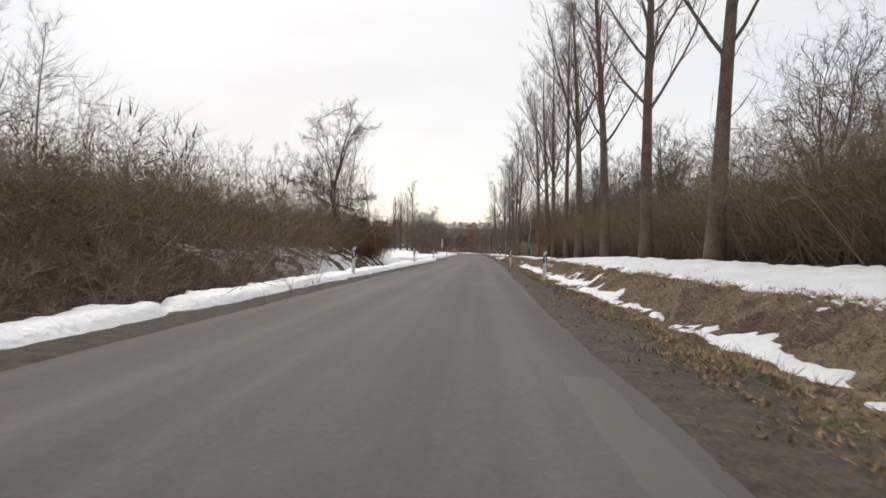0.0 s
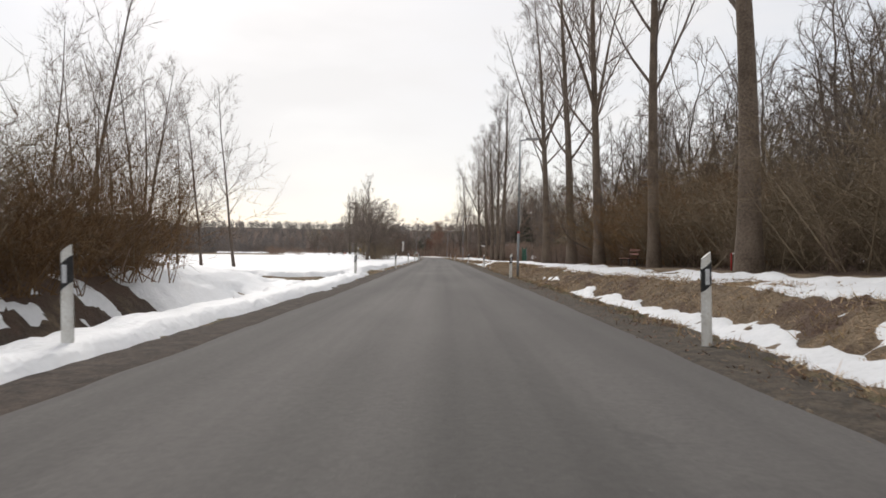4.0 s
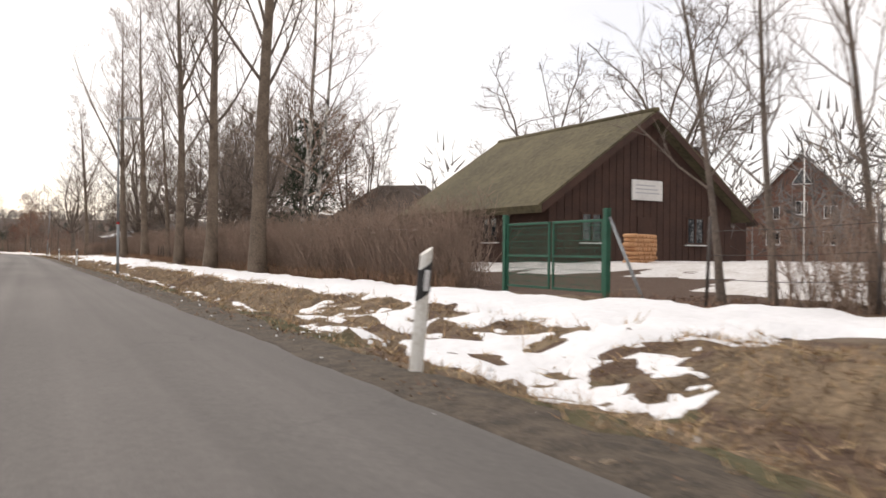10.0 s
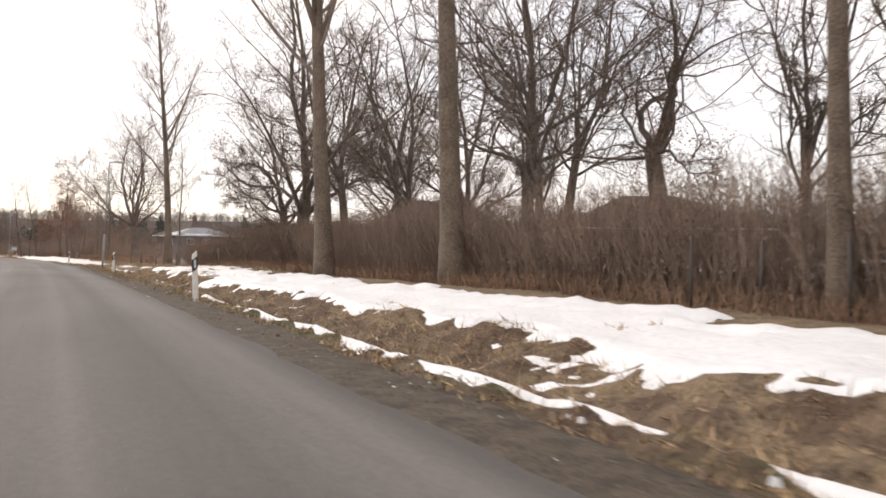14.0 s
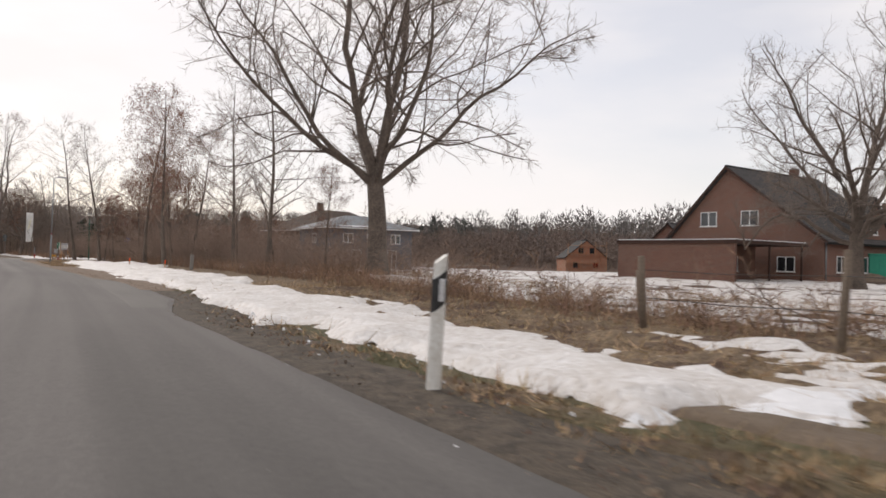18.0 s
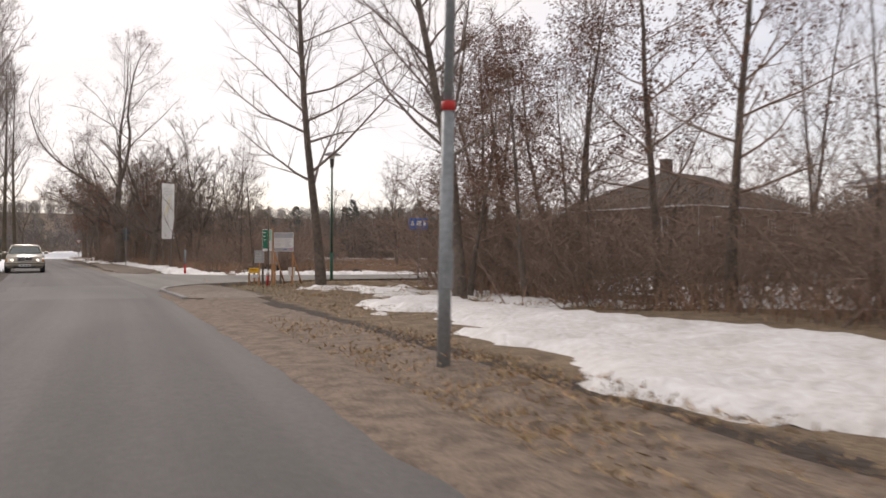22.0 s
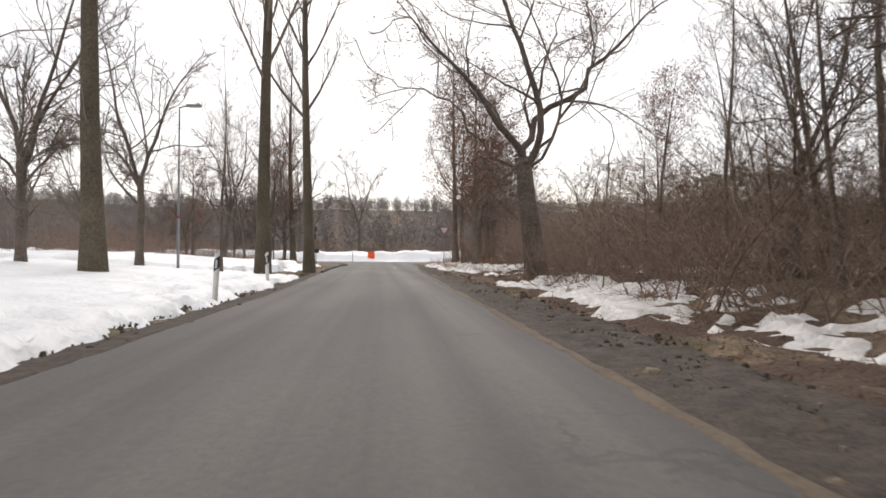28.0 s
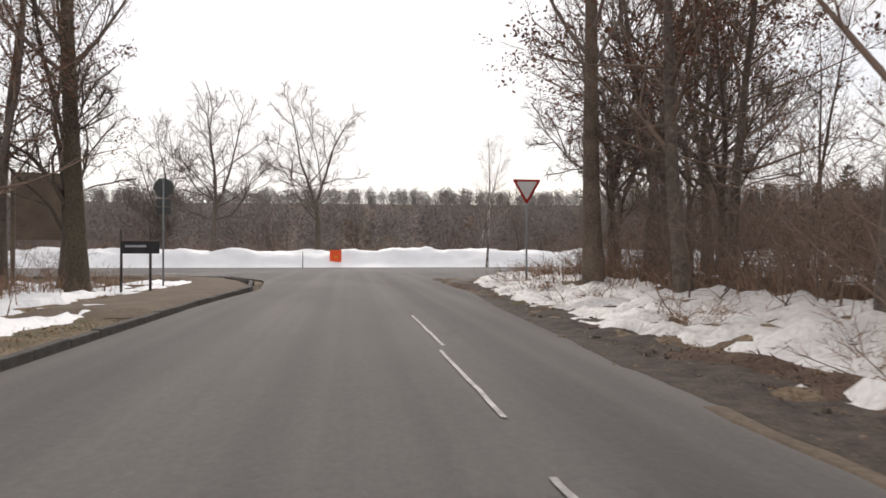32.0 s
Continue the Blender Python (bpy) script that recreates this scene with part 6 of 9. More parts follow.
tufts("dead_grass", 440000, -20, 246, 2.3, 7.4, M["dead_grass"], "matted straw-coloured grass in the ditch", 81, 0.095, leaf=0.15)
tufts("dead_grass", 90000, -20, 246, 3.0, 6.4, M["straw"], "pale bent straw tussocks on the bank", 115, 0.2, edge=0.9)
tufts("dead_grass", 26000, 212, 266, 2.8, 10.4, M["straw"], "pale bent straw tussocks by the meadow", 116, 0.22, edge=0.9)
tufts("dead_grass", 9000, 70, 150, -4.6, -3.0, M["dead_grass"], "short dead grass on the verge", 82, 0.11)
tufts("dead_grass", 70000, 212, 266, 2.2, 10.5, M["dead_grass"], "matted straw-coloured grass on the meadow edge", 83, 0.10, leaf=0.15)
tufts("dead_grass", 16000, 312, 328, 3.2, 11, M["dead_grass"], "dead grass on the corner", 84, 0.10, leaf=0.2)
tufts("dead_grass", 15000, 292, 311, 1.7, 3.2, M["dead_grass"], "short dead grass between sand and snow", 90, 0.07, leaf=0.3, edge=0.4, lift=0.03)
tufts("leaf_litter", 95000, 378, 458, 3.0, 9, M["leaf_litter"], "brown leaf litter and weeds on the slope", 85, 0.09, leaf=0.6)
tufts("leaf_litter", 26000, 92, 134, 8.6, 11.5, M["leaf_litter"], "brown leaf litter under the garden fence", 88, 0.16, leaf=0.4)
tufts("dead_grass", 22000, 418, 458, -9, -3.2, M["dead_grass"], "dead grass on the corner", 86, 0.08, leaf=0.4)
tufts("dead_grass", 40000, 232, 300, 8.5, 24, M["dead_grass"], "dead grass showing through the meadow snow", 87, 0.22)
tufts("leaf_litter", 40000, -20, 262, 1.9, 3.4, M["leaf_litter"], "scattered dead leaves and straw on the muddy edge", 89, 0.07, leaf=0.75, edge=0.02)


def clods(name, n, s0, s1, inner, outer, mat, label, seed, size=0.03):
    """Crumbs strewn along the roadside, each a small lopsided pyramid."""
    rng = np.random.default_rng(seed)
    s = rng.uniform(s0, s1, n)
    a, b = inner(s), outer(s)
    o = a + (b - a) * rng.beta(1.3, 1.6, n)
    r = size * rng.lognormal(0, 0.55, n)
    c = np.concatenate([road(s, o), np.full((n, 1), 0.0)], 1)
    k = 6
    ang = rng.uniform(0, 6.28, (n, 1)) + np.arange(k) * 6.2832 / k + rng.normal(0, 0.2, (n, k))
    q = r[:, None] * rng.uniform(0.7, 1.3, (n, k)) * np.where(np.cos(ang - rng.uniform(0, 6, (n, 1))) > 0, 1.25, 0.85)
    h = r * rng.uniform(0.25, 0.6, n)
    low = np.stack([c[:, None, 0] + np.cos(ang) * q, c[:, None, 1] + np.sin(ang) * q, np.full((n, k), -0.03)], -1)
    top = np.stack([c[:, None, 0] + np.cos(ang) * q * 0.6, c[:, None, 1] + np.sin(ang) * q * 0.6, h[:, None] * rng.uniform(0.7, 1.2, (n, k))], -1)
    v = np.concatenate([low, top], 1).reshape(-1, 3)
    i0 = np.arange(n)[:, None] * 2 * k
    f = [np.concatenate([i0 + [i, (i + 1) % k, k + (i + 1) % k, k + i] for i in range(k)]), i0 + np.arange(k, 2 * k)]
    tagged(new(name, mesh_of(name, v, f, mat, True)), label, "debris", kind="stuff")


clods("mud_crumbs", 4500, -20, 300, lambda s: right_edge(s) - 0.08, lambda s: right_edge(s) + 0.9, M["mud"], "crumbs of mud along the road edge", 111, 0.012)
clods("mud_crumbs", 2500, 378, 456, lambda s: right_edge(s) - 0.1, lambda s: right_edge(s) + 1.3, M["mud"], "clods of mud on the trampled shoulder", 112, 0.014)
clods("mud_clods", 1500, 379, 456, lambda s: right_edge(s) + 0.35, lambda s: right_edge(s) + 1.7, M["mud_wet"], "dark clods of churned mud beside the snow", 116, 0.022)
clods("mud_crumbs", 1800, 84, 426, lambda s: left_edge(s) - 0.6, lambda s: left_edge(s) + 0.3, M["mud"], "crumbs of mud along the snowy edge", 113, 0.012)
clods("mud_crumbs", 2600, 346, 428, lambda s: left_edge(s) - 1.3, lambda s: left_edge(s) + 0.15, M["mud_wet"], "dark crumbs of mud on the edge of the snow", 115, 0.015)
clods("snow_crumbs", 500, 96, 262, lambda s: right_edge(s) - 0.1, lambda s: right_edge(s) + 1.6, M["snow"], "small crumbs of snow on the verge", 114, 0.012)


# ---- paved places beside the road ----
def paved(name, oo, near, far, mat, label, lift=0.0, rows=14):
    """A surface between two lines of s, running out to the right."""
    u = np.linspace(0, 1, rows)
    a, b = near(oo)[:, None], far(oo)[:, None]
    S = a * (1 - u) + b * u
    O = oo[:, None] + 0 * S
    Z = lift + 0.02 * (1 - (2 * u - 1) ** 2)[None] + 0 * S
    Z[0] -= 0.06; Z[1] -= 0.02
    v = np.concatenate([road(S, O), Z[..., None]], -1).reshape(-1, 3)
    i = (np.arange(len(oo) - 1)[:, None] * rows + np.arange(rows - 1)[None]).ravel()
    f = np.stack([i, i + rows, i + rows + 1, i + 1], -1)
    return tagged(new(name, mesh_of(name, v, f, mat, True, np.stack([O.ravel(), S.ravel()], -1))), label, "road", kind="structure")


def corner_near(o):
    return np.interp(o, [0.6, 1.3, 1.9, 2.84, 4, 8, 90], [319.5, 322.6, 324.3, 325.5, 326.3, 329.6, 331])


def corner_far(o):
    return np.interp(o, [0.6, 1.6, 2.6, 3.7, 4.4, 5.9, 10.7, 90], [348, 343.7, 341.4, 340, 339.2, 337.3, 336.2, 336])


side_road = paved("side_road", spaced((0.8, 6, 0.25), (6, 70, 2.0)), corner_near, corner_far, M["asphalt_patch"], "pale asphalt side road meeting the main one", 0.006)
me, _, _ = sheet("main_road", np.linspace(461.5, 484, 16), spaced((-200, -30, 8), (-30, 30, 1.5), (30, 201, 8)), lambda s, o: 0 * s - 0.006 + 0.04 * (1 - ((s - 472.7) / 11.3) ** 2), M["asphalt_main"])
main_road = tagged(new("main_road", me), "grey asphalt main road crossing the end of the lane", "road", kind="structure")


def strip_mark(s0, s1, o0, o1, z=0.03, wear=0.05, parent=None, n=8):
    """A painted bar between two corners of the road's frame."""
    ss, u = np.linspace(s0, s1, n), np.linspace(0, 1, 3)
    S = ss[:, None] + 0 * u
    O = o0 + (o1 - o0) * u + 0 * S
    O = O + (fbm(S * 5, O * 5, 77, 2) - 0.5) * wear
    v = np.concatenate([road(S, O), 0 * S[..., None] + z], -1).reshape(-1, 3)
    i = (np.arange(n - 1)[:, None] * 3 + np.arange(2)[None]).ravel()
    f = np.stack([i, i + 1, i + 4, i + 3], -1)
    part("road_marking", mesh_of("road_marking", v, f, M["line_paint"]), parent, "worn white paint line")


for s0, s1 in ((429.2, 432.6), (433.0, 437.2), (427.2, 427.9)):
    strip_mark(s0, s1, 0.96 + (s0 - 428) * 0.022, 1.0 + (s0 - 428) * 0.022, 0.034, 0.02, road_ob)
for k in range(-7, 8):
    strip_mark(472.6, 472.78, k * 8.0 - 2, k * 8.0 + 2, 0.046, 0.0, main_road, 3)
for k in range(-16, 0):
    strip_mark(465.2, 465.45, k * 3.0 - 6.5, k * 3.0 - 5, 0.04, 0.0, main_road, 3)

crack_s = spaced((402.5, 416, 0.2))
crack_o = lambda s: -2.03 + 0.09 * (fbm(s * 0.9, s * 0, 121, 4) - 0.5)
ob = part("crack", ribbon("crack", crack_s, lambda s: crack_o(s) - 0.007, lambda s: crack_o(s) + 0.007, M["tar"], 3, 0.036, 0.0, 0.012, 123), road_ob, "long dark crack in the asphalt")

# sandy gutters and muddy shoulders
for s0, s1, wide in ((300, 322, 0.45), (343.5, 379, 0.55), (379, 430, 0.02)):
    ob = new("gutter", ribbon("gutter", spaced((s0, s1, 0.4)), lambda s: right_edge(s) - (0.12 if s0 > 370 else 0.20), lambda s: right_edge(s) + wide, M["path"] if s0 > 370 else M["mud"] if s0 < 330 else M["sand"], 7, 0.016, 0.0, 0.28 if s0 > 370 else 0.18, 61, tuck=0.045, flat=lambda S, O: 0.02 * fbm(S * 3, O * 6, 63, 2) * ease(-0.1, 0.2, O - right_edge(S))))
    tagged(ob, "strip of brown sand washed into the gutter", "gutter", kind="structure")
ob = new("shoulder", ribbon("shoulder", spaced((262, 320, 0.25)), lambda s: right_edge(s) - 0.3, lambda s: np.interp(s, [262, 284, 300, 310, 317, 320], [2.9, 3.3, 3.0, 2.9, 2.7, 2.2]), M["mud"], 15, 0.01, 0.0, 0.25, 67, tuck=0.14, flat=lambda S, O: ease(0, 0.5, O - right_edge(S)) * 0.09 * (fbm(S * 1.1 + O, O * 3.1 - S * 0.3, 69, 4) - 0.55) - 0.022 * np.exp(-((O - 2.25 - 0.2 * np.sin(S * 0.2)) / 0.13) ** 2) - 0.02 * np.exp(-((O - 1.8 - 0.15 * np.sin(S * 0.17 + 1)) / 0.10) ** 2) + 0.03 * np.exp(-((O - 2.02 - 0.17 * np.sin(S * 0.19)) / 0.09) ** 2)))
tagged(ob, "rutted brown mud shoulder beside the asphalt", "shoulder", kind="structure")
ob = new("shoulder", ribbon("shoulder", spaced((379, 456, 0.13)), lambda s: right_edge(s) - 0.1, lambda s: right_edge(s) + np.interp(s, [379, 400, 440, 456], [1.4, 1.3, 1.1, 0.8]), M["mud_wet"], 13, 0.01, 0.0, 0.25, 71, tuck=0.045, flat=lambda S, O: ease(0, 0.4, O - right_edge(S)) * 0.15 * (fbm(S * 2.2 + O, O * 3.4 - S * 0.4, 73, 4) - 0.5) + 0.010 * np.sign(np.sin(S * 12)) * np.exp(-((O - right_edge(S) - 0.55) / 0.14) ** 2)))
tagged(ob, "dark muddy shoulder with tyre tread prints", "shoulder", kind="structure")
ob = new("shoulder", ribbon("shoulder", spaced((-30, 262, 0.3)), lambda s: right_edge(s) - 0.08, lambda s: right_edge(s) + 0.95 + 0.25 * np.sin(s * 0.13), M["mud_wet"], 11, 0.008, 0.0, 0.25, 75, tuck=0.045, flat=lambda S, O: ease(0, 0.4, O - right_edge(S)) * 0.13 * (fbm(S * 1.7 + O, O * 2.7 - S * 0.5, 76, 4) - 0.5) - 0.045 * ease(0.4, 1.1, O - right_edge(S))))
tagged(ob, "dark crumbly mud verge beside the asphalt", "shoulder", kind="structure")
ob = new("shoulder", ribbon("shoulder", spaced((-30, 426, 0.35)), lambda s: left_edge(s) - 0.7 + 0.25 * ease(340, 352, s), lambda s: left_edge(s) + 0.08, M["mud_wet"], 8, 0.008, 0.0, 0.22, 79, tuck=0.045, flat=lambda S, O: ease(0, 0.4, left_edge(S) - O) * 0.06 * (fbm(S * 1.7 + O, O * 2.7 - S * 0.5, 81, 4) - 0.5)))
tagged(ob, "narrow dark mud verge against the snow", "shoulder", kind="structure")

for s0, s1 in ((96, 129), (228, 254)):
    ob = new("footpath", ribbon("footpath", spaced((s0, s1, 0.6)), lambda s: path_line(s) - 0.36, lambda s: path_line(s) + 0.36, M["path"], 9, 0.0, 0.0, 0.5, 95, tuck=0.04, flat=lambda S, O: land(S, O) + 0.035 - 0.05 * ease(0.2, 0.36, np.abs(O - path_line(S)))))
    tagged(ob, "narrow trodden grey-brown footpath beside the verge", "footpath", kind="structure")

# snow bank and pavement at the junction
me, _, _ = sheet("snow_bank", spaced((484.5, 494.5, 0.3)), spaced((-70, 42, 0.45)), lambda s, o: -0.15 + 1.5 * ease(484.6, 488.0, s) * (1 - ease(490.5, 494.4, s)) * (0.55 + 0.75 * fbm(s * 0.5, o * 0.45, 83, 4)) + 0.12 * (fbm(s * 2.5, o * 2.5, 85, 3) - 0.5), M["snow"])
tagged(new("snow_bank", me), "bank of ploughed lumpy snow along the main road", "snow", kind="stuff")
me, _, _ = sheet("snow_heap", spaced((455, 461, 0.25)), spaced((6.8, 11.5, 0.25)), lambda s, o: -0.12 + 0.75 * np.exp(-((s - 458) / 1.5) ** 2 - ((o - 9.2) / 1.4) ** 2) * (0.6 + 0.7 * fbm(s * 1.2, o * 1.2, 87, 3)), M["snow_dirty"])
tagged(new("snow_heap", me), "small heap of dirty shovelled snow at the corner", "snow", kind="stuff")


def left_kerb(s):
    return np.interp(s, [420, 428, 440, 447, 452, 456, 459, 461], [-3.0, -3.12, -3.02, -2.75, -3.3, -4.6, -7.0, -10.0])


raised = new("left_pavement", ribbon("left_pavement", spaced((438, 461, 0.5)), lambda s: left_kerb(s) - 2.6 + 0.8 * ease(446, 456, s), lambda s: left_kerb(s) - 0.10, M["path"], 7, 0.10, 0.0, 0.06, 91, tuck=0.13))
tagged(raised, "raised trodden grey-brown pavement with littered edge", "pavement", kind="structure")

# ---- kerbs, stone by stone ----
KERB = from_bm("kerb_stone", bm_box((0.12, 0.985, 0.26), (0, 0, 0), 0.015), M["concrete"])
KERB_SANDY = from_bm("kerb_stone", bm_box((0.12, 0.985, 0.26), (0, 0, 0), 0.03), M["sand"])
KERB_DARK = from_bm("kerb_stone", bm_box((0.12, 0.985, 0.26), (0, 0, 0), 0.02), M["kerb_dark"])


def kerb(label, s0, s1, line, top, stone=KERB):
    ob = tagged(new("kerb"), label, "kerb", kind="structure")
    s, k = s0, 0
    while s < s1:
        x, y = road(s + 0.5, line(s + 0.5)); x0, y0 = road(s, line(s)); x1, y1 = road(s + 1, line(s + 1))
        ang = math.degrees(math.atan2(y1 - y0, x1 - x0)) - 90
        part("kerb_stone", stone, ob, m=pose(float(x), float(y), top - 0.13 + 0.008 * math.sin(k * 2.3), 0.5 * math.sin(k * 1.7), 0, ang))
        s += 1.0; k += 1
    return ob


def kerb_line(s):
    return np.interp(s, [300, 312, 318, 321.6, 323.1, 341, 344, 349, 355, 365, 379], [1.35, 1.3, 1.28, 1.2, 1.45, 2.4, 1.75, 1.62, 1.93, 2.55, 2.9])


kerb("row of worn concrete kerb stones along the pavement", 317.5, 322.6, kerb_line, 0.075)
kerb("row of worn sandy kerb stones along the pavement", 345.2, 378, kerb_line, 0.10, KERB_SANDY)
kerb("dark kerb of the raised pavement at the junction", 420.5, 460, left_kerb, 0.11, KERB_DARK)
# the rounded corner into the side road
ob = tagged(new("kerb"), "low rounded corner of concrete kerb stones", "kerb", kind="structure")
for k, o in enumerate(np.arange(1.45, 5.4, 0.62)):
    a, b = road(corner_near(o) - 0.1, o), road(corner_near(o + 0.62) - 0.1, o + 0.62)
    d = float(np.hypot(*(b - a)))
    part("kerb_stone", KERB, ob, m=pose(*((a + b) / 2).tolist(), -0.06, 0, 0, math.degrees(math.atan2(b[1] - a[1], b[0] - a[0])) - 90) @ Matrix.Diagonal((1, d / 1.0, 1, 1)))

# lumps of dug earth between the snow and the heath
def earth_lump(s_, o_, size, seed):
    bm = bmesh.new()
    bmesh.ops.create_icosphere(bm, subdivisions=3, radius=1.0)
    for v in bm.verts:
        k = 0.75 + 0.5 * float(fbm(v.co.x * 2.2 + seed, v.co.y * 2.2 + v.co.z, seed, 4))
        v.co = Vector((v.co.x * k * size * 1.25, v.co.y * k * size, v.co.z * k * size * 0.75))
    x, y, z = ground_at(s_, o_)
    ob = from_bm("earth_lump", bm, M["mud_wet"])
    tagged(new("earth_lump", ob), "lump of dark dug-up earth in dirty snow", "earth", group="lumps of dug earth").matrix_basis = pose(x, y, z + size * 0.25, 0, 0, seed * 50)


for s_, o_, size, seed in ((347.8, 8.0, 0.42, 1), (347.6, 9.6, 0.36, 2), (347.2, 10.9, 0.45, 3), (345.4, 6.9, 0.28, 4), (344.6, 12.6, 0.3, 5), (341.2, 14, 0.25, 6), (340.9, 6.2, 0.22, 7)):
    earth_lump(s_, o_, size, seed)

# ---- delineator posts ----
def delineator(k):
    ob = thing("delineator_post", "white plastic roadside post with slanted black band", "marker post", group="delineator posts")
    bm = bmesh.new()
    rings = []
    for z0, z1, r, g in ((0.0, 0.0, 0.06, 0.05), (0.80, 0.86, 0.058, 0.044), (1.02, 1.10, 0.052, 0.036)):
        rings.append([bm.verts.new((r * math.cos(a), g * math.sin(a), z0 + (z1 - z0) * (0.5 + 0.5 * math.cos(a)))) for a in np.linspace(0, 2 * math.pi, 10, endpoint=False)])
    for lo, hi in zip(rings, rings[1:]):
        for i in range(10):
            bm.faces.new((lo[i], lo[(i + 1) % 10], hi[(i + 1) % 10], hi[i]))
    bm.faces.new(rings[-1])
    part("body", from_bm("body", bm, M["plastic_white"]), ob)
    bm = bmesh.new()
    rings = []
    for z, tilt in ((0.70, 0.05), (0.95, 0.05)):
        rings.append([bm.verts.new((0.0605 * math.cos(a), 0.0475 * math.sin(a), z + tilt * math.cos(a))) for a in np.linspace(0, 2 * math.pi, 10, endpoint=False)])
    for i in range(10):
        bm.faces.new((rings[0][i], rings[0][(i + 1) % 10], rings[1][(i + 1) % 10], rings[1][i]))
    band = part("band", from_bm("band", bm, M["plastic_black"]), ob, "slanted black band")
    part("reflector", from_bm("reflector", bm_box((0.045, 0.012, 0.17), (0, -0.049, 0.825), 0.004), M["reflector"]), band, "pale rectangular reflector")
    return ob


post = None
POSTS = [(29.4, 2.9, 2), (55.2, 2.7, -1), (78.5, 2.65, 1), (103, 3.08, -2), (128.5, 2.8, 4), (173.9, 2.64, 2), (196.4, 2.66, -2), (220.7, 3.04, 1), (246, 2.45, 2),
         (29, -3.5, 2), (53.9, -3.65, -2), (80.1, -3.9, 1), (99.6, -3.2, 1), (126, -3.4, -2), (151, -3.5, 2), (176, -3.4, 1), (201, -3.5, -1), (226, -3.4, 2), (251, -3.5, 1), (276, -3.5, -2),
         (349, -4.2, 14), (396.5, -3.55, 3), (405.3, -3.7, -2)]
for s, o, lean in POSTS:
    x, y, z = ground_at(s, o)
    m = pose(x, y, z - 0.02, 0.5 * lean, lean, math.degrees(heading(s)) + (180 if o > 0 else 0) + (180 if o > 0 else 0))
    if post is None:
        post = delineator(0); post.matrix_basis = m
    else:
        copy_thing(post, m)
x, y, z = ground_at(281.8, 7.2)
small = thing("marker_stone", "short pale concrete marker post in the snow", "marker post", pose(x, y, z, 0, 3, 10))
box("body", (0.16, 0.16, 0.8), (0, 0, 0.4), M["concrete"], small, 0.02)
for s, o in ((284.4, 6.4), (294.3, 6.2)):
    x, y, z = ground_at(s, o)
    ob = thing("survey_peg", "short wooden survey peg with bright orange top", "peg", pose(x, y, z, 4, 3, 20), group="survey pegs")
    box("stake", (0.05, 0.05, 0.36), (0, 0, 0.18), M["new_timber"], ob, 0.004)
    box("painted_top", (0.055, 0.055, 0.2), (0, 0, 0.43), M["orange_paint"], ob, 0.004, label="bright orange painted top")


# ---- street lamps ----
def street_lamp(s, o, side, height=6.6, lean=0.0):
    x, y, z = ground_at(s, o)
    ob = thing("street_lamp", "grey galvanised street lamp with short arm and flat head", "street lamp", pose(x, y, z - 0.02, 0, lean, math.degrees(heading(s)) + (0 if side > 0 else 180)), group="street lamps")
    rod("pole_base", (0, 0, -0.3), (0, 0, 2.25), 0.058, M["galvanised"], ob, 0.055)
    rod("ring", (0, 0, 2.25), (0, 0, 2.33), 0.060, M["red_paint"], ob, label="faded red marking ring")
    rod("pole", (0, 0, 2.33), (0, 0, height), 0.044, M["galvanised"], ob, 0.034)
    rod("arm", (-0.02, 0, height - 0.03), (0.36, 0, height + 0.05), 0.03, M["galvanised"], ob)
    head = part("lamp_head", from_bm("lamp_head", bm_box((0.62, 0.24, 0.11), (0.58, 0, height + 0.07), 0.035), M["grey_panel"]), ob)
    part("diffuser", from_bm("diffuser", bm_box((0.44, 0.17, 0.03), (0.6, 0, height + 0.005), 0.01), M["lens_white"]), head, "clear plastic diffuser, unlit")
    part("hatch", from_bm("hatch", bm_box((0.09, 0.012, 0.32), (0, -0.062, 0.9), 0.004), M["galvanised"]), ob)


for s, o, lean in ((82.8, 3.4, 0.5), (157.4, 3.3, -0.5), (230.6, 3.35, 3.0), (306.8, 2.4, 1.0)):
    street_lamp(s, o, 1, 6.6, lean)
street_lamp(412.6, -8.3, 1, 6.8)
x, y, z = ground_at(329.4, 8.3)
ob = thing("park_lamp", "slim dark green lamp post with a disc-shaped head", "street lamp", pose(x, y, z))
rod("pole_base", (0, 0, -0.2), (0, 0, 1.1), 0.06, M["green_steel"], ob)
rod("pole", (0, 0, 1.1), (0, 0, 4.45), 0.042, M["green_steel"], ob, 0.036)
rod("collar", (0, 0, 4.4), (0, 0, 4.72), 0.07, M["dark_steel"], ob, 0.09)
rod("light_dome", (0, 0, 4.72), (0, 0, 4.9), 0.09, M["lens_white"], ob, 0.13, label="frosted lamp glass, unlit")
rod("hood", (0, 0, 4.88), (0, 0, 4.99), 0.36, M["grey_panel"], ob, 0.12, 20, "wide grey disc hood")


# ---- bench and small barrier ----
x, y, z = ground_at(87.4, 9.75)
bench = thing("bench", "weathered red-brown slatted bench on dark cast legs", "bench", pose(x, y, z - 0.1, 0, 0, math.degrees(heading(87.4)) - 90))
for lx in (-0.85, 0.85):
    bm = bm_box((0.06, 0.07, 0.46), (lx, -0.20, 0.22), 0.01)
    bm_box((0.06, 0.07, 0.46), (lx, 0.20, 0.22), 0.01, bm=bm)
    bm_box((0.06, 0.50, 0.06), (lx, 0.0, 0.44), 0.01, bm=bm)
    bm_rod((lx, 0.22, 0.44), (lx, 0.36, 0.98), 0.03, 0.026, 6, bm)
    part("leg_frame", from_bm("leg_frame", bm, M["dark_steel"]), bench, "dark cast side frame")
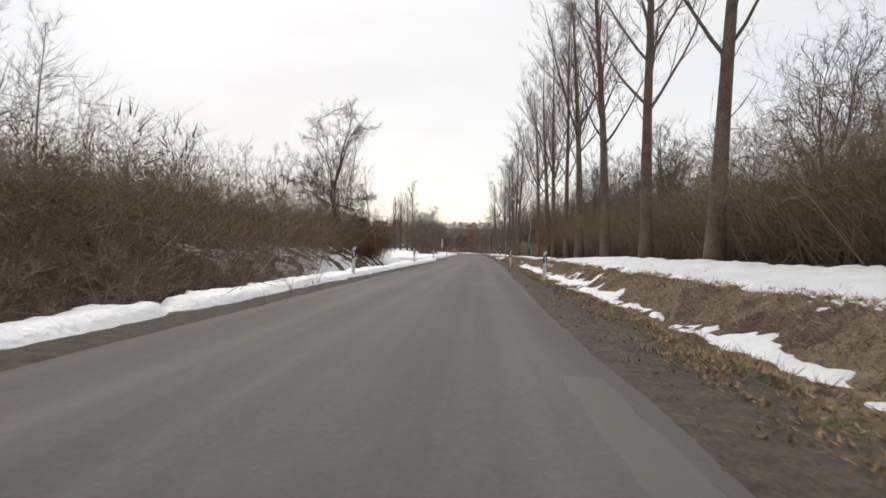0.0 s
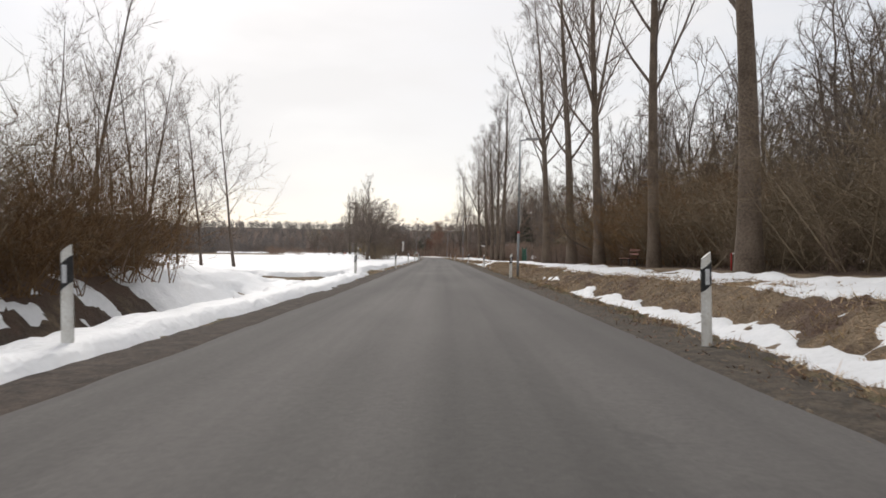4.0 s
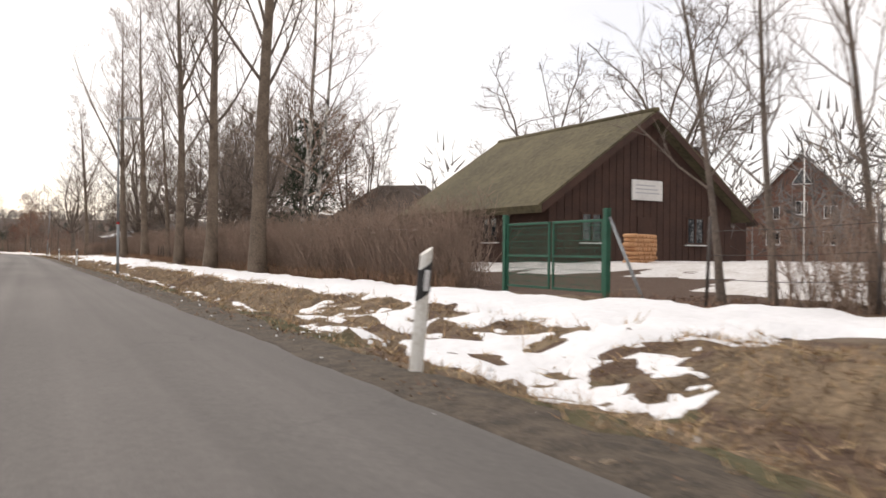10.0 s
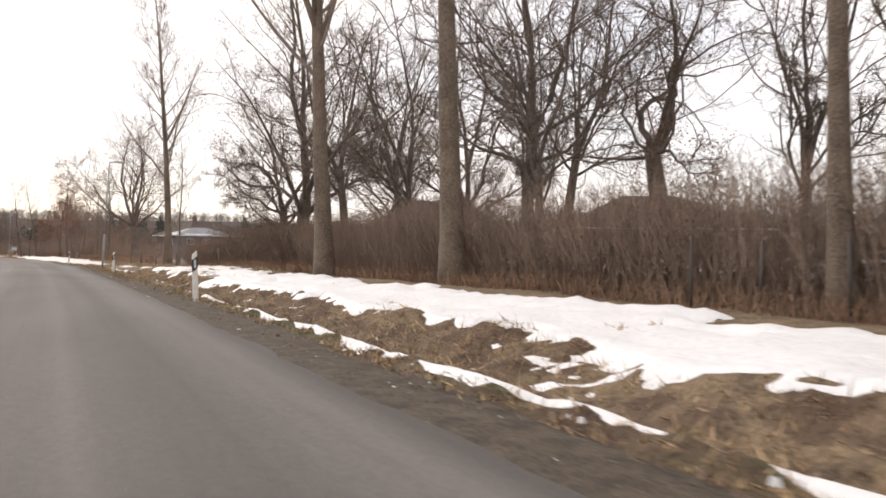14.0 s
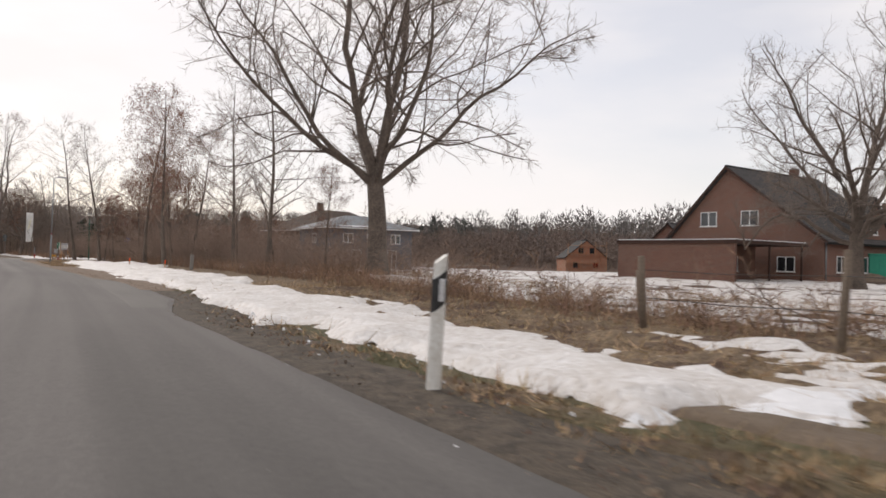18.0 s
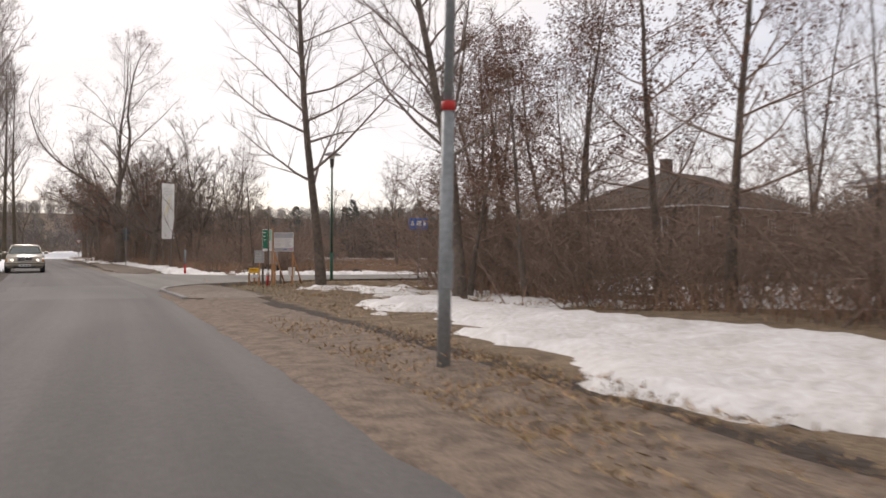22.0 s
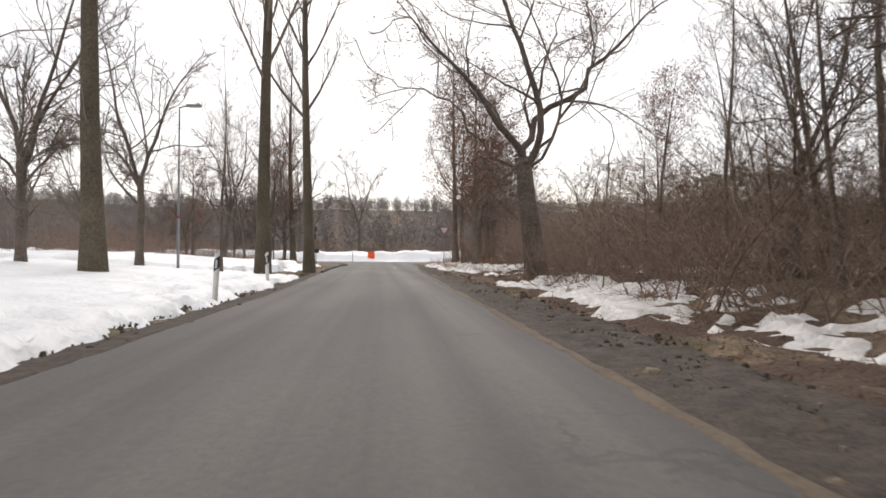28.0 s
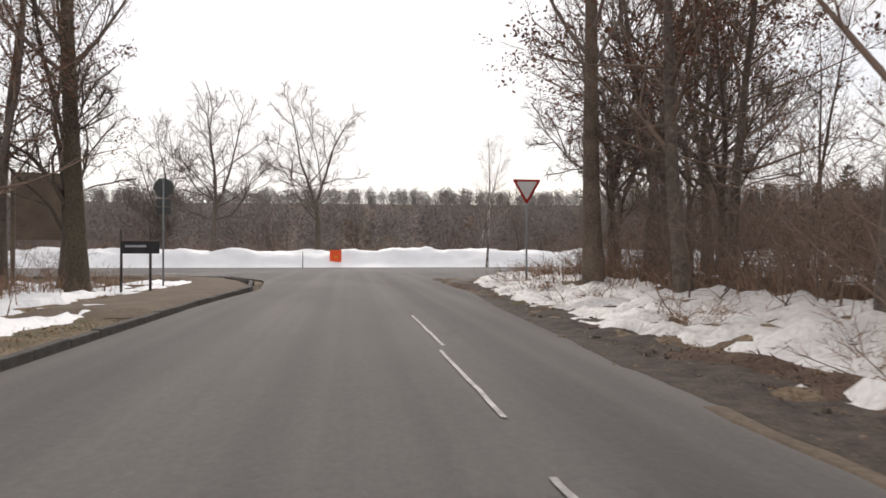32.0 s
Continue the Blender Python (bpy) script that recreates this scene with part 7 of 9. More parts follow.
for k in range(4):
    box("seat_slat", (2.1, 0.095, 0.04), (0, -0.2 + k * 0.125, 0.49), M["slat_wood"], bench, 0.008)
for k in range(2):
    box("back_slat", (2.1, 0.035, 0.12), (0, 0.26 + k * 0.055, 0.72 + k * 0.2), M["slat_wood"], bench, 0.008, Matrix.Rotation(math.radians(-14), 3, "X"))
x, y, z = ground_at(73, 9.8)
ob = thing("barrier_frame", "small red and white tubular barrier beside a trunk", "barrier", pose(x, y, z, 0, 0, math.degrees(heading(73)) - 90))
for k, lx in enumerate((-0.4, 0.4)):
    rod("leg", (lx, 0, -0.1), (lx, 0, 0.58), 0.028, M["red_paint"], ob)
for k in range(5):
    rod("rail_piece", (-0.4 + k * 0.16, 0, 0.58), (-0.24 + k * 0.16, 0, 0.58), 0.029, M["white_paint" if k % 2 else "red_paint"], ob, label="white band" if k % 2 else "red band")

# ---- green gate, fences ----
x, y, z = ground_at(136, 9.6)
gate = thing("steel_gate", "closed green steel double gate with dense mesh", "gate", pose(x, y, z, 0, 0, math.degrees(heading(136)) - 90))
for lx in (-1.75, 1.75):
    box("gate_post", (0.11, 0.11, 1.85), (lx, 0, 0.8), M["green_steel"], gate, 0.01)
for side in (-1, 1):
    c = side * 0.86
    bm = bm_box((1.62, 0.04, 0.05), (c, 0, 1.5), 0.006)
    bm_box((1.62, 0.04, 0.05), (c, 0, 0.14), 0.006, bm=bm); bm_box((1.62, 0.04, 0.04), (c, 0, 0.8), 0.006, bm=bm)
    for e in (-0.79, 0.79):
        bm_box((0.05, 0.04, 1.4), (c + e, 0, 0.82), 0.006, bm=bm)
    leaf = part("gate_frame", from_bm("gate_frame", bm, M["green_steel"]), gate)
    bm = bmesh.new()
    for i in range(33):
        bm_box((0.007, 0.006, 1.32), (c - 0.77 + i * 0.048, 0.012, 0.82), bm=bm)
    for i in range(9):
        bm_box((1.56, 0.007, 0.009), (c, -0.004, 0.25 + i * 0.145), bm=bm)
    part("mesh", from_bm("mesh", bm, M["green_steel"]), leaf, "dense green welded mesh")
rod("brace", (1.8, 0.02, 1.55), (2.75, 0.02, 0.0), 0.03, M["galvanised"], gate, label="grey diagonal brace")


def wire_fence(label, posts, height, mat, radius, wires, group):
    """Posts one by one, each a thing, and the wires between them as one."""
    tops = []
    for s, o, lean, h in posts:
        x, y, z = ground_at(s, o)
        a = random.uniform(-3, 3)
        ob = thing("fence_post", label, "fence post", pose(x, y, z, a, lean, random.uniform(0, 90)), group=group)
        rod("post", (0, 0, -0.2), (0, 0, h), radius, mat, ob, radius * 0.9, 7)
        tops.append(Vector((x + math.sin(math.radians(lean)) * h * 0.3, y, z)))
    if wires:
        ob = thing("fence_wire", "thin slack wires strung between fence posts", "wire fence", group=group)
        for h in wires:
            for a, b in zip(tops, tops[1:]):
                if (a - b).length < 12:
                    v, f = tube_mesh([(np.array([[(*a.xy, a.z + h), (*((a + b) / 2).xy, (a.z + b.z) / 2 + h - 0.03), (*b.xy, b.z + h)]]), np.full((1, 3), 0.006), 3)])
                    part("wire", mesh_of("wire", v, f, M["dark_steel"], True), ob)


wire_fence("thin dark metal fence post behind the footpath", [(109 + k * 2.9, 10.1, 0, 1.5) for k in range(8)] + [(132.2, 10.0, 0, 1.5)], 1.5, M["dark_steel"], 0.03, (0.45, 0.85, 1.25), "garden fence posts")
wire_fence("thin dark metal fence post in the hedge", [(184, 9.6, 2, 1.2), (186.8, 9.6, -2, 1.2), (188.3, 9.6, 1, 1.1), (189.7, 9.6, 4, 1.2)], 1.2, M["dark_steel"], 0.03, (), "hedge posts")
wire_fence("weathered wooden fence post leaning in the grass", [(224, 8.8, 3, 1.1), (234.6, 8.35, -6, 1.1), (236, 7.2, 5, 1.0), (243.2, 7.3, -4, 1.15), (246.6, 7.8, 3, 1.2), (249.5, 7.5, -5, 1.1), (251.6, 9.3, 4, 0.9)], 1.1, M["old_timber"], 0.055, (0.5, 0.9), "pasture fence posts")
wire_fence("weathered wooden fence post leaning at the wood's edge", [(426, 8.7, 4, 1.15), (431, 9.6, -3, 1.1)], 1.1, M["old_timber"], 0.06, (0.95,), "wood fence posts")
wire_fence("grey wooden fence post standing in lawn snow", [(386, -13, 2, 1.1), (391, -14.5, -3, 1.0), (396, -16, 2, 1.1), (402, -17, 0, 1.0)], 1.1, M["old_timber"], 0.06, (), "lawn posts")


# ---- signs ----
def at_sign(s, o, turn=0.0, z=None):
    x, y, g = ground_at(s, o)
    return pose(x, y, g if z is None else z, 0, 0, math.degrees(heading(s)) + turn)


def disc(name, r, thick, centre, mat, parent, label="", seg=28):
    c = Vector(centre)
    return part(name, from_bm(name, bm_rod(c - Vector((0, thick / 2, 0)), c + Vector((0, thick / 2, 0)), r, seg=seg), mat), parent, label)


def flat_shape(name, outline, y, mat, parent, label="", thick=0.004):
    n = len(outline)
    bm = bmesh.new()
    a = [bm.verts.new((px, y, pz)) for px, pz in outline]
    b = [bm.verts.new((px, y + thick, pz)) for px, pz in outline]
    bm.faces.new(a); bm.faces.new(b[::-1])
    for i in range(n):
        bm.faces.new((a[(i + 1) % n], a[i], b[i], b[(i + 1) % n]))
    return part(name, from_bm(name, bm, mat), parent, label)


def bars(parent, mat, x0, x1, z0, rows, step, y, height=0.02, seed=1):
    """Plain bars in place of lines of print."""
    r = random.Random(seed)
    for k in range(rows):
        w = (x1 - x0) * r.uniform(0.6, 1.0)
        part("print_line", from_bm("print_line", bm_box((w, 0.004, height), (x0 + w / 2, y, z0 - k * step)), mat), parent)


# path sign on the lawn: blue disc with two plain figures' shapes left as bars
ob = thing("path_sign", "round blue footpath sign with a small white plate", "road sign", at_sign(375.2, -5.3, 0))
rod("post", (0, 0, -0.2), (0, 0, 2.95), 0.03, M["galvanised"], ob)
face = disc("disc", 0.30, 0.02, (0, -0.045, 2.72), M["sign_blue"], ob, "round blue plate with white rim")
bm = bmesh.new()
bmesh.ops.create_circle(bm, cap_ends=False, segments=28, radius=0.28, matrix=Matrix.Translation((0, -0.058, 2.72)) @ Matrix.Rotation(math.pi / 2, 4, "X"))
inner = bmesh.ops.extrude_edge_only(bm, edges=bm.edges[:])
for v in [e for e in inner["geom"] if isinstance(e, bmesh.types.BMVert)]:
    v.co = Vector((0, v.co.y, 2.72)) + (v.co - Vector((0, v.co.y, 2.72))) * 0.93
part("rim", from_bm("rim", bm, M["white_paint"]), face, "thin white rim")
for dx, h in ((-0.07, 0.30), (0.075, 0.24)):
    box("symbol", (0.07, 0.006, h), (dx, -0.057, 2.72 - 0.02), M["white_paint"], face, 0.002, label="white pictogram bar")
box("plate", (0.42, 0.012, 0.26), (0, -0.045, 2.25), M["white_paint"], ob, 0.004, label="small white plate")
bars(ob, M["print_grey"], -0.16, 0.16, 2.31, 2, 0.1, -0.054, 0.03, 4)
ob = thing("direction_sign", "yellow direction sign on a post among poplars", "road sign", at_sign(390.5, -6.4, 0))
rod("post", (0, 0, -0.2), (0, 0, 3.0), 0.03, M["galvanised"], ob)
plate = part("plate", from_bm("plate", bm_box((0.72, 0.025, 0.72), (0.12, -0.05, 2.7), 0.01), M["sign_yellow"]), ob)
bars(plate, M["plastic_black"], -0.16, 0.4, 2.9, 2, 0.14, -0.066, 0.05, 6)
box("stripe", (0.62, 0.005, 0.05), (0.12, -0.066, 2.6), M["red_paint"], plate, 0, Matrix.Rotation(math.radians(-28), 3, "Y"), "thin red diagonal stripe")
ob = thing("zone_sign", "white rectangular zone-end sign on a post", "road sign", at_sign(379.5, -8.7, 0))
rod("post", (0, 0, -0.2), (0, 0, 3.4), 0.03, M["galvanised"], ob)
plate = part("plate", from_bm("plate", bm_box((0.6, 0.02, 0.85), (0, -0.045, 2.95), 0.01), M["white_paint"]), ob)
disc("ring", 0.22, 0.008, (0, -0.058, 3.05), M["print_grey"], plate, "grey ring symbol")
disc("ring_centre", 0.17, 0.008, (0, -0.063, 3.05), M["white_paint"], plate)
bars(plate, M["print_grey"], -0.2, 0.2, 2.72, 1, 0.1, -0.057, 0.06, 9)

# round sign seen from behind, right of the road
ob = thing("round_sign", "round traffic sign seen from its dark back", "road sign", at_sign(367.5, 4.8, 180))
rod("post", (0, 0, -0.2), (0, 0, 3.15), 0.03, M["galvanised"], ob)
disc("disc", 0.31, 0.02, (0, -0.045, 2.85), M["sign_back"], ob)
box("plate", (0.42, 0.015, 0.34), (0, -0.045, 2.33), M["sign_back"], ob, 0.004)
for z in (2.33, 2.75, 2.95):
    box("clamp", (0.12, 0.06, 0.04), (0, 0.0, z), M["galvanised"], ob, 0.004)
ob = thing("round_sign", "round sign with two plates, seen from behind", "road sign", at_sign(450, -5.8, 180))
rod("post", (0, 0, -0.2), (0, 0, 3.5), 0.03, M["galvanised"], ob)
disc("disc", 0.31, 0.02, (0, -0.045, 3.2), M["sign_back"], ob)
for z in (2.72, 2.46):
    box("plate", (0.45, 0.015, 0.22), (0, -0.045, z), M["sign_back"], ob, 0.004)
# yield sign
ob = thing("yield_sign", "white triangular yield sign with red border", "road sign", at_sign(449, 5.8, 0))
rod("post", (0, 0, -0.2), (0, 0, 3.3), 0.032, M["galvanised"], ob)
tri_out = [(-0.45, 3.36), (-0.41, 3.40), (0.41, 3.40), (0.45, 3.36), (0.03, 2.63), (-0.03, 2.63)]
tri_in = [(0.0 + px * 0.74, 3.15 + (pz - 3.15) * 0.72) for px, pz in tri_out]
plate = flat_shape("plate", tri_out, -0.05, M["red_paint"], ob, "red border plate", 0.014)
flat_shape("face", tri_in, -0.056, M["white_paint"], plate, "white centre", 0.006)
# dark low board on two posts
ob = thing("name_board", "dark rectangular board on two thin posts", "sign board", at_sign(446.3, -5.6, 0))
for dx in (-0.46, 0.3):
    rod("post", (dx, 0.03, -0.1), (dx, 0.03, 1.75 if dx < 0 else 1.25), 0.035, M["dark_steel"], ob)
plate = part("board", from_bm("board", bm_box((1.0, 0.04, 0.34), (0.05, -0.02, 1.27), 0.01), M["plastic_black"]), ob)
bars(plate, M["print_grey"], -0.35, 0.45, 1.3, 1, 0.1, -0.043, 0.06, 3)
# tall weathered green-grey board at the wood's edge
ob = thing("weathered_board", "large weathered grey-brown board standing among trees", "sign board", at_sign(452.4, -10.4, 10))
for dx in (-0.85, 0.75):
    box("post", (0.13, 0.13, 4.1), (dx, 0, 1.9), M["old_timber"], ob, 0.01)
box("board", (1.5, 0.05, 2.3), (0, -0.09, 2.7), M["old_timber"], ob, 0.01)
# orange board by the snow bank
ob = thing("orange_board", "bright orange warning board before the snow bank", "sign board", at_sign(486.2, -0.9, 0))
part("panel", from_bm("panel", bm_box((0.92, 0.06, 1.25), (0, 0, 0.78), 0.01), M["orange_paint"]), ob)
box("emblem", (0.3, 0.01, 0.16), (0.05, -0.036, 0.85), M["sign_orange"], ob, 0.002, label="darker orange patch")
box("foot", (1.0, 0.45, 0.12), (0, 0, 0.1), M["rubber"], ob, 0.02)
ob = thing("snow_stake", "thin dark stake beside the snow bank", "stake", at_sign(485.2, -3.4, 0))
rod("stake", (0, 0, -0.1), (0, 0, 1.25), 0.03, M["dark_steel"], ob)

# tall white billboard
ob = thing("billboard", "tall white faded billboard on two wooden posts", "billboard", at_sign(358, 6.5, 12))
for dx in (-0.3, 0.3):
    box("post", (0.12, 0.12, 6.0), (dx, 0.1, 2.9), M["old_timber"], ob, 0.01)
rod("stay", (0.45, 0.2, 3.1), (1.6, 1.4, 0.1), 0.06, M["old_timber"], ob, label="slanting timber stay")
panel = part("panel", from_bm("panel", bm_box((0.86, 0.05, 3.9), (0, 0, 4.1), 0.008), M["white_paint"]), ob)
for k in range(7):
    box("faded_stroke", (0.07, 0.004, 0.62), (-0.12 + 0.035 * k, -0.028, 4.0 + 0.17 * k), M["plaque_yellow"], panel, 0, Matrix.Rotation(math.radians(24 + 5 * math.sin(k)), 3, "Y"), "faded yellow stroke")
bars(panel, M["plaque"], -0.35, 0.35, 3.4, 6, 0.16, -0.027, 0.05, 12)
bars(panel, M["plaque"], -0.35, 0.35, 5.7, 3, 0.2, -0.027, 0.09, 14)

# corner with building-site boards
def at_site(s, o, turn=0.0):
    return at_sign(s + 0.9, o + 0.45, turn) @ Matrix.Scale(0.82, 4)


ob = thing("info_board", "white printed site board on new timber posts", "sign board", at_site(325.0, 5.0, -24))
for dx in (-0.35, 0.35):
    box("post", (0.06, 0.06, 2.15), (dx, 0.045, 1.02), M["new_timber"], ob, 0.004)
    rod("brace", (dx, 0.07, 1.25), (dx + 0.25, 0.95, 0.0), 0.032, M["new_timber"], ob, seg=6, label="slanting timber brace")
panel = part("panel", from_bm("panel", bm_box((0.78, 0.022, 0.76), (0, -0.002, 1.74), 0.003), M["white_paint"]), ob)
box("header", (0.75, 0.005, 0.2), (0, -0.016, 2.0), M["print_grey"], panel, label="grey printed header")
box("footer", (0.75, 0.005, 0.13), (0, -0.016, 1.44), M["print_grey"], panel, label="grey printed footer")
for dx in (-0.35, 0.03):
    bars(panel, M["print_grey"], dx, dx + 0.29, 1.86, 8, 0.042, -0.016, 0.012, 20 + int(dx * 10))
box("logo", (0.13, 0.004, 0.03), (0.05, -0.02, 1.44), M["print_blue"], panel, label="small blue printed bar")
box("logo", (0.11, 0.004, 0.1), (0.3, -0.02, 1.46), M["print_pink"], panel, label="small pink printed square")
ob = thing("banner_board", "narrow green and white site board on a post", "sign board", at_site(324.9, 4.45, -16))
box("post", (0.07, 0.07, 2.4), (0.17, 0.06, 1.1), M["new_timber"], ob, 0.006)
panel = part("panel", from_bm("panel", bm_box((0.36, 0.022, 0.86), (-0.02, 0, 1.8), 0.003), M["white_paint"]), ob)
box("picture", (0.18, 0.005, 0.74), (-0.1, -0.013, 1.84), M["print_green"], panel, label="dark green printed picture")
box("picture", (0.12, 0.005, 0.42), (0.08, -0.013, 2.0), M["print_mint"], panel, label="pale green printed picture")
bars(panel, M["white_paint"], -0.17, -0.04, 2.1, 3, 0.14, -0.017, 0.03, 31)
for s, o, w, h, zc, turn, mat, lab in ((325.2, 4.25, 0.38, 0.5, 1.15, -16, "grey_panel", "blank grey panel on a timber stake"), (325.4, 4.75, 0.4, 0.52, 1.1, -30, "grey_panel", "blank grey panel on a timber stake"), (325.1, 5.3, 0.26, 0.34, 0.55, -10, "white_paint", "small white panel on a timber stake")):
    ob = thing("site_board", lab, "sign board", at_site(s, o, turn), group="site boards")
    box("stake", (0.05, 0.04, zc + h * 0.5), (0, 0.035, (zc + h * 0.5) / 2 - 0.05), M["new_timber"], ob, 0.004)
    panel = part("panel", from_bm("panel", bm_box((w, 0.02, h), (0, 0, zc), 0.003), M[mat]), ob)
    bars(panel, M["plaque"], -w * 0.4, w * 0.4, zc + h * 0.3, 3, h * 0.2, -0.012, 0.014, int(s * 10) % 97)
ob = thing("site_sign", "small yellow site sign on two short stakes", "sign board", at_site(325.1, 4.05, -14))
for dx in (-0.16, 0.16):
    box("stake", (0.04, 0.04, 0.7), (dx, 0.025, 0.3), M["new_timber"], ob, 0.004)
panel = part("panel", from_bm("panel", bm_box((0.38, 0.018, 0.2), (0, 0, 0.6), 0.003), M["sign_yellow"]), ob)
bars(panel, M["red_paint"], -0.14, 0.14, 0.63, 1, 0.1, -0.011, 0.035, 5)
box("lower_plate", (0.26, 0.018, 0.12), (0.06, 0.0, 0.38), M["plaque"], ob, 0.003, label="small white plate")
ob = thing("site_stakes", "cluster of rough timber stakes around the boards", "stakes", at_site(325.2, 4.3, 0))
for k, (dx, dy, h) in enumerate(((-0.35, 0.5, 0.55), (-0.1, 0.7, 0.7), (0.15, 0.3, 0.95), (0.45, 0.6, 0.6), (0.9, 0.4, 0.8))):
    box("stake", (0.07, 0.05, h), (dx, dy, h / 2 - 0.05), M["new_timber" if k % 2 else "old_timber"], ob, 0.004)
ob = thing("hydrant_post", "short red and white marker post at the corner", "marker post", at_site(324.5, 4.35, 0))
rod("foot", (0, 0, -0.1), (0, 0, 0.42), 0.045, M["red_paint"], ob)
rod("upper", (0, 0, 0.42), (0, 0, 0.62), 0.046, M["white_paint"], ob, label="white upper band")
ob = thing("tall_post", "tall dark thin post behind the site boards", "post", at_site(324.7, 4.42, 0))
rod("post", (0, 0, -0.2), (0, 0, 3.15), 0.032, M["old_timber"], ob)
ob = thing("marker_post", "grey marker post with red foot in snow", "marker post", at_sign(341.1, 4.75, 0))
rod("foot", (0, 0, -0.1), (0, 0, 0.5), 0.055, M["red_paint"], ob)
rod("shaft", (0, 0, 0.5), (0, 0, 1.25), 0.05, M["galvanised"], ob)
ob = thing("information_sign", "blue information sign on a grey post", "road sign", at_sign(329.8, 12.2, -35))
rod("post", (0, 0, -0.2), (0, 0, 2.6), 0.035, M["galvanised"], ob)
panel = part("panel", from_bm("panel", bm_box((0.76, 0.025, 0.5), (0, -0.04, 2.3), 0.008), M["sign_blue"]), ob)
for k, (dx, w) in enumerate(((-0.24, 0.13), (0.04, 0.2), (0.27, 0.1))):
    box("symbol", (w, 0.004, 0.2), (dx, -0.055, 2.34), M["plaque"], panel, label="pale pictogram bar")


# ---- houses ----
def slab(name, a, b, c, d, thick, mat, parent, label=""):
    """A roof plane with thickness: corners a, b along the eave and c, d along the ridge."""
    q = [Vector(p) for p in (a, b, c, d)]
    n = (q[1] - q[0]).cross(q[3] - q[0]).normalized() * thick
    if n.z < 0:
        n = -n
    v = [p for p in q] + [p + n for p in q]
    faces = [(3, 2, 1, 0), (4, 5, 6, 7), (0, 1, 5, 4), (1, 2, 6, 5), (2, 3, 7, 6), (3, 0, 4, 7)]
    me = bpy.data.meshes.new(name)
    me.from_pydata([tuple(p) for p in v], [], faces)
    me.update(); me.materials.append(mat)
    layer = me.uv_layers.new(name="UVMap")
    e = (q[1] - q[0]).normalized(); up = n.normalized().cross(e)
    for f in me.polygons:
        for li in f.loop_indices:
            p = me.vertices[me.loops[li].vertex_index].co - q[0]
            layer.data[li].uv = (p.dot(e), p.dot(up))
    return part(name, me, parent, label)


def window(parent, x, y, z, w, h, face="-y", panes=2, mat="window_white", sill=True, glass="pane_dark"):
    """A framed window standing a little proud of a wall; z is its sill."""
    turn = {"-y": 0, "+x": 90, "-x": -90, "+y": 180}[face]
    m = pose(x, y, z, 0, 0, turn)
    bm = bm_box((w, 0.07, 0.07), (0, -0.02, 0.035), 0.006)
    bm_box((w, 0.07, 0.07), (0, -0.02, h - 0.035), 0.006, bm=bm)
    for e in (-1, 1):
        bm_box((0.07, 0.07, h - 0.14), (e * (w / 2 - 0.035), -0.02, h / 2), 0.006, bm=bm)
    for k in range(1, panes):
        bm_box((0.09, 0.06, h - 0.14), (-w / 2 + w * k / panes, -0.02, h / 2), 0.006, bm=bm)
    fr = part("window", from_bm("window", bm, M[mat]), parent, m=m)
    for k in range(panes):
        pw = w / panes
        part("pane", from_bm("pane", bm_box((pw - 0.1, 0.012, h - 0.14), (-w / 2 + pw * (k + 0.5), -0.008, h / 2)), M[glass]), fr)
    if sill:
        part("sill", from_bm("sill", bm_box((w + 0.16, 0.16, 0.05), (0, -0.06, -0.03), 0.008), M["window_white"]), fr)
    return fr


def gable_house(ob, w, d, eave, ridge, wall, roof, over=0.45, verge=0.35, thick=0.2, trim="clad_brown", x0=0.0, y0=0.0, ridge_x=None, eave_r=None, base=-1.0):
    """Gable to the front (-y); local origin at the front left corner on the ground."""
    rx = w / 2 if ridge_x is None else ridge_x
    er = eave if eave_r is None else eave_r
    out = [(x0, base), (x0 + w, base), (x0 + w, er), (x0 + rx, ridge), (x0, eave)]
    part("wall", prism("wall", out, d, M[wall], offset=y0), ob)
    kl, kr = (ridge - eave) / rx, (ridge - er) / (w - rx)
    a, b = y0 - verge, y0 + d + verge
    slab("roof", (x0 - over, a, eave - over * kl), (x0 - over, b, eave - over * kl), (x0 + rx, b, ridge), (x0 + rx, a, ridge), thick, M[roof], ob)
    slab("roof", (x0 + w + over, b, er - over * kr), (x0 + w + over, a, er - over * kr), (x0 + rx, a, ridge), (x0 + rx, b, ridge), thick, M[roof], ob)
    rod("ridge_cap", (x0 + rx, a - 0.02, ridge + thick * 1.05), (x0 + rx, b + 0.02, ridge + thick * 1.05), 0.13, M[roof], ob, seg=8)
    for sx, k, ez, ww in ((x0 - over, kl, eave - over * kl, rx + over), (x0 + w + over, -kr, er - over * kr, -(w - rx + over))):
        slab("verge_board", (sx, a - 0.03, ez - 0.02), (sx + ww, a - 0.03, ridge - 0.02), (sx + ww, a - 0.03, ridge + thick * 0.95), (sx, a - 0.03, ez + thick * 0.95), 0.03, M[trim], ob)


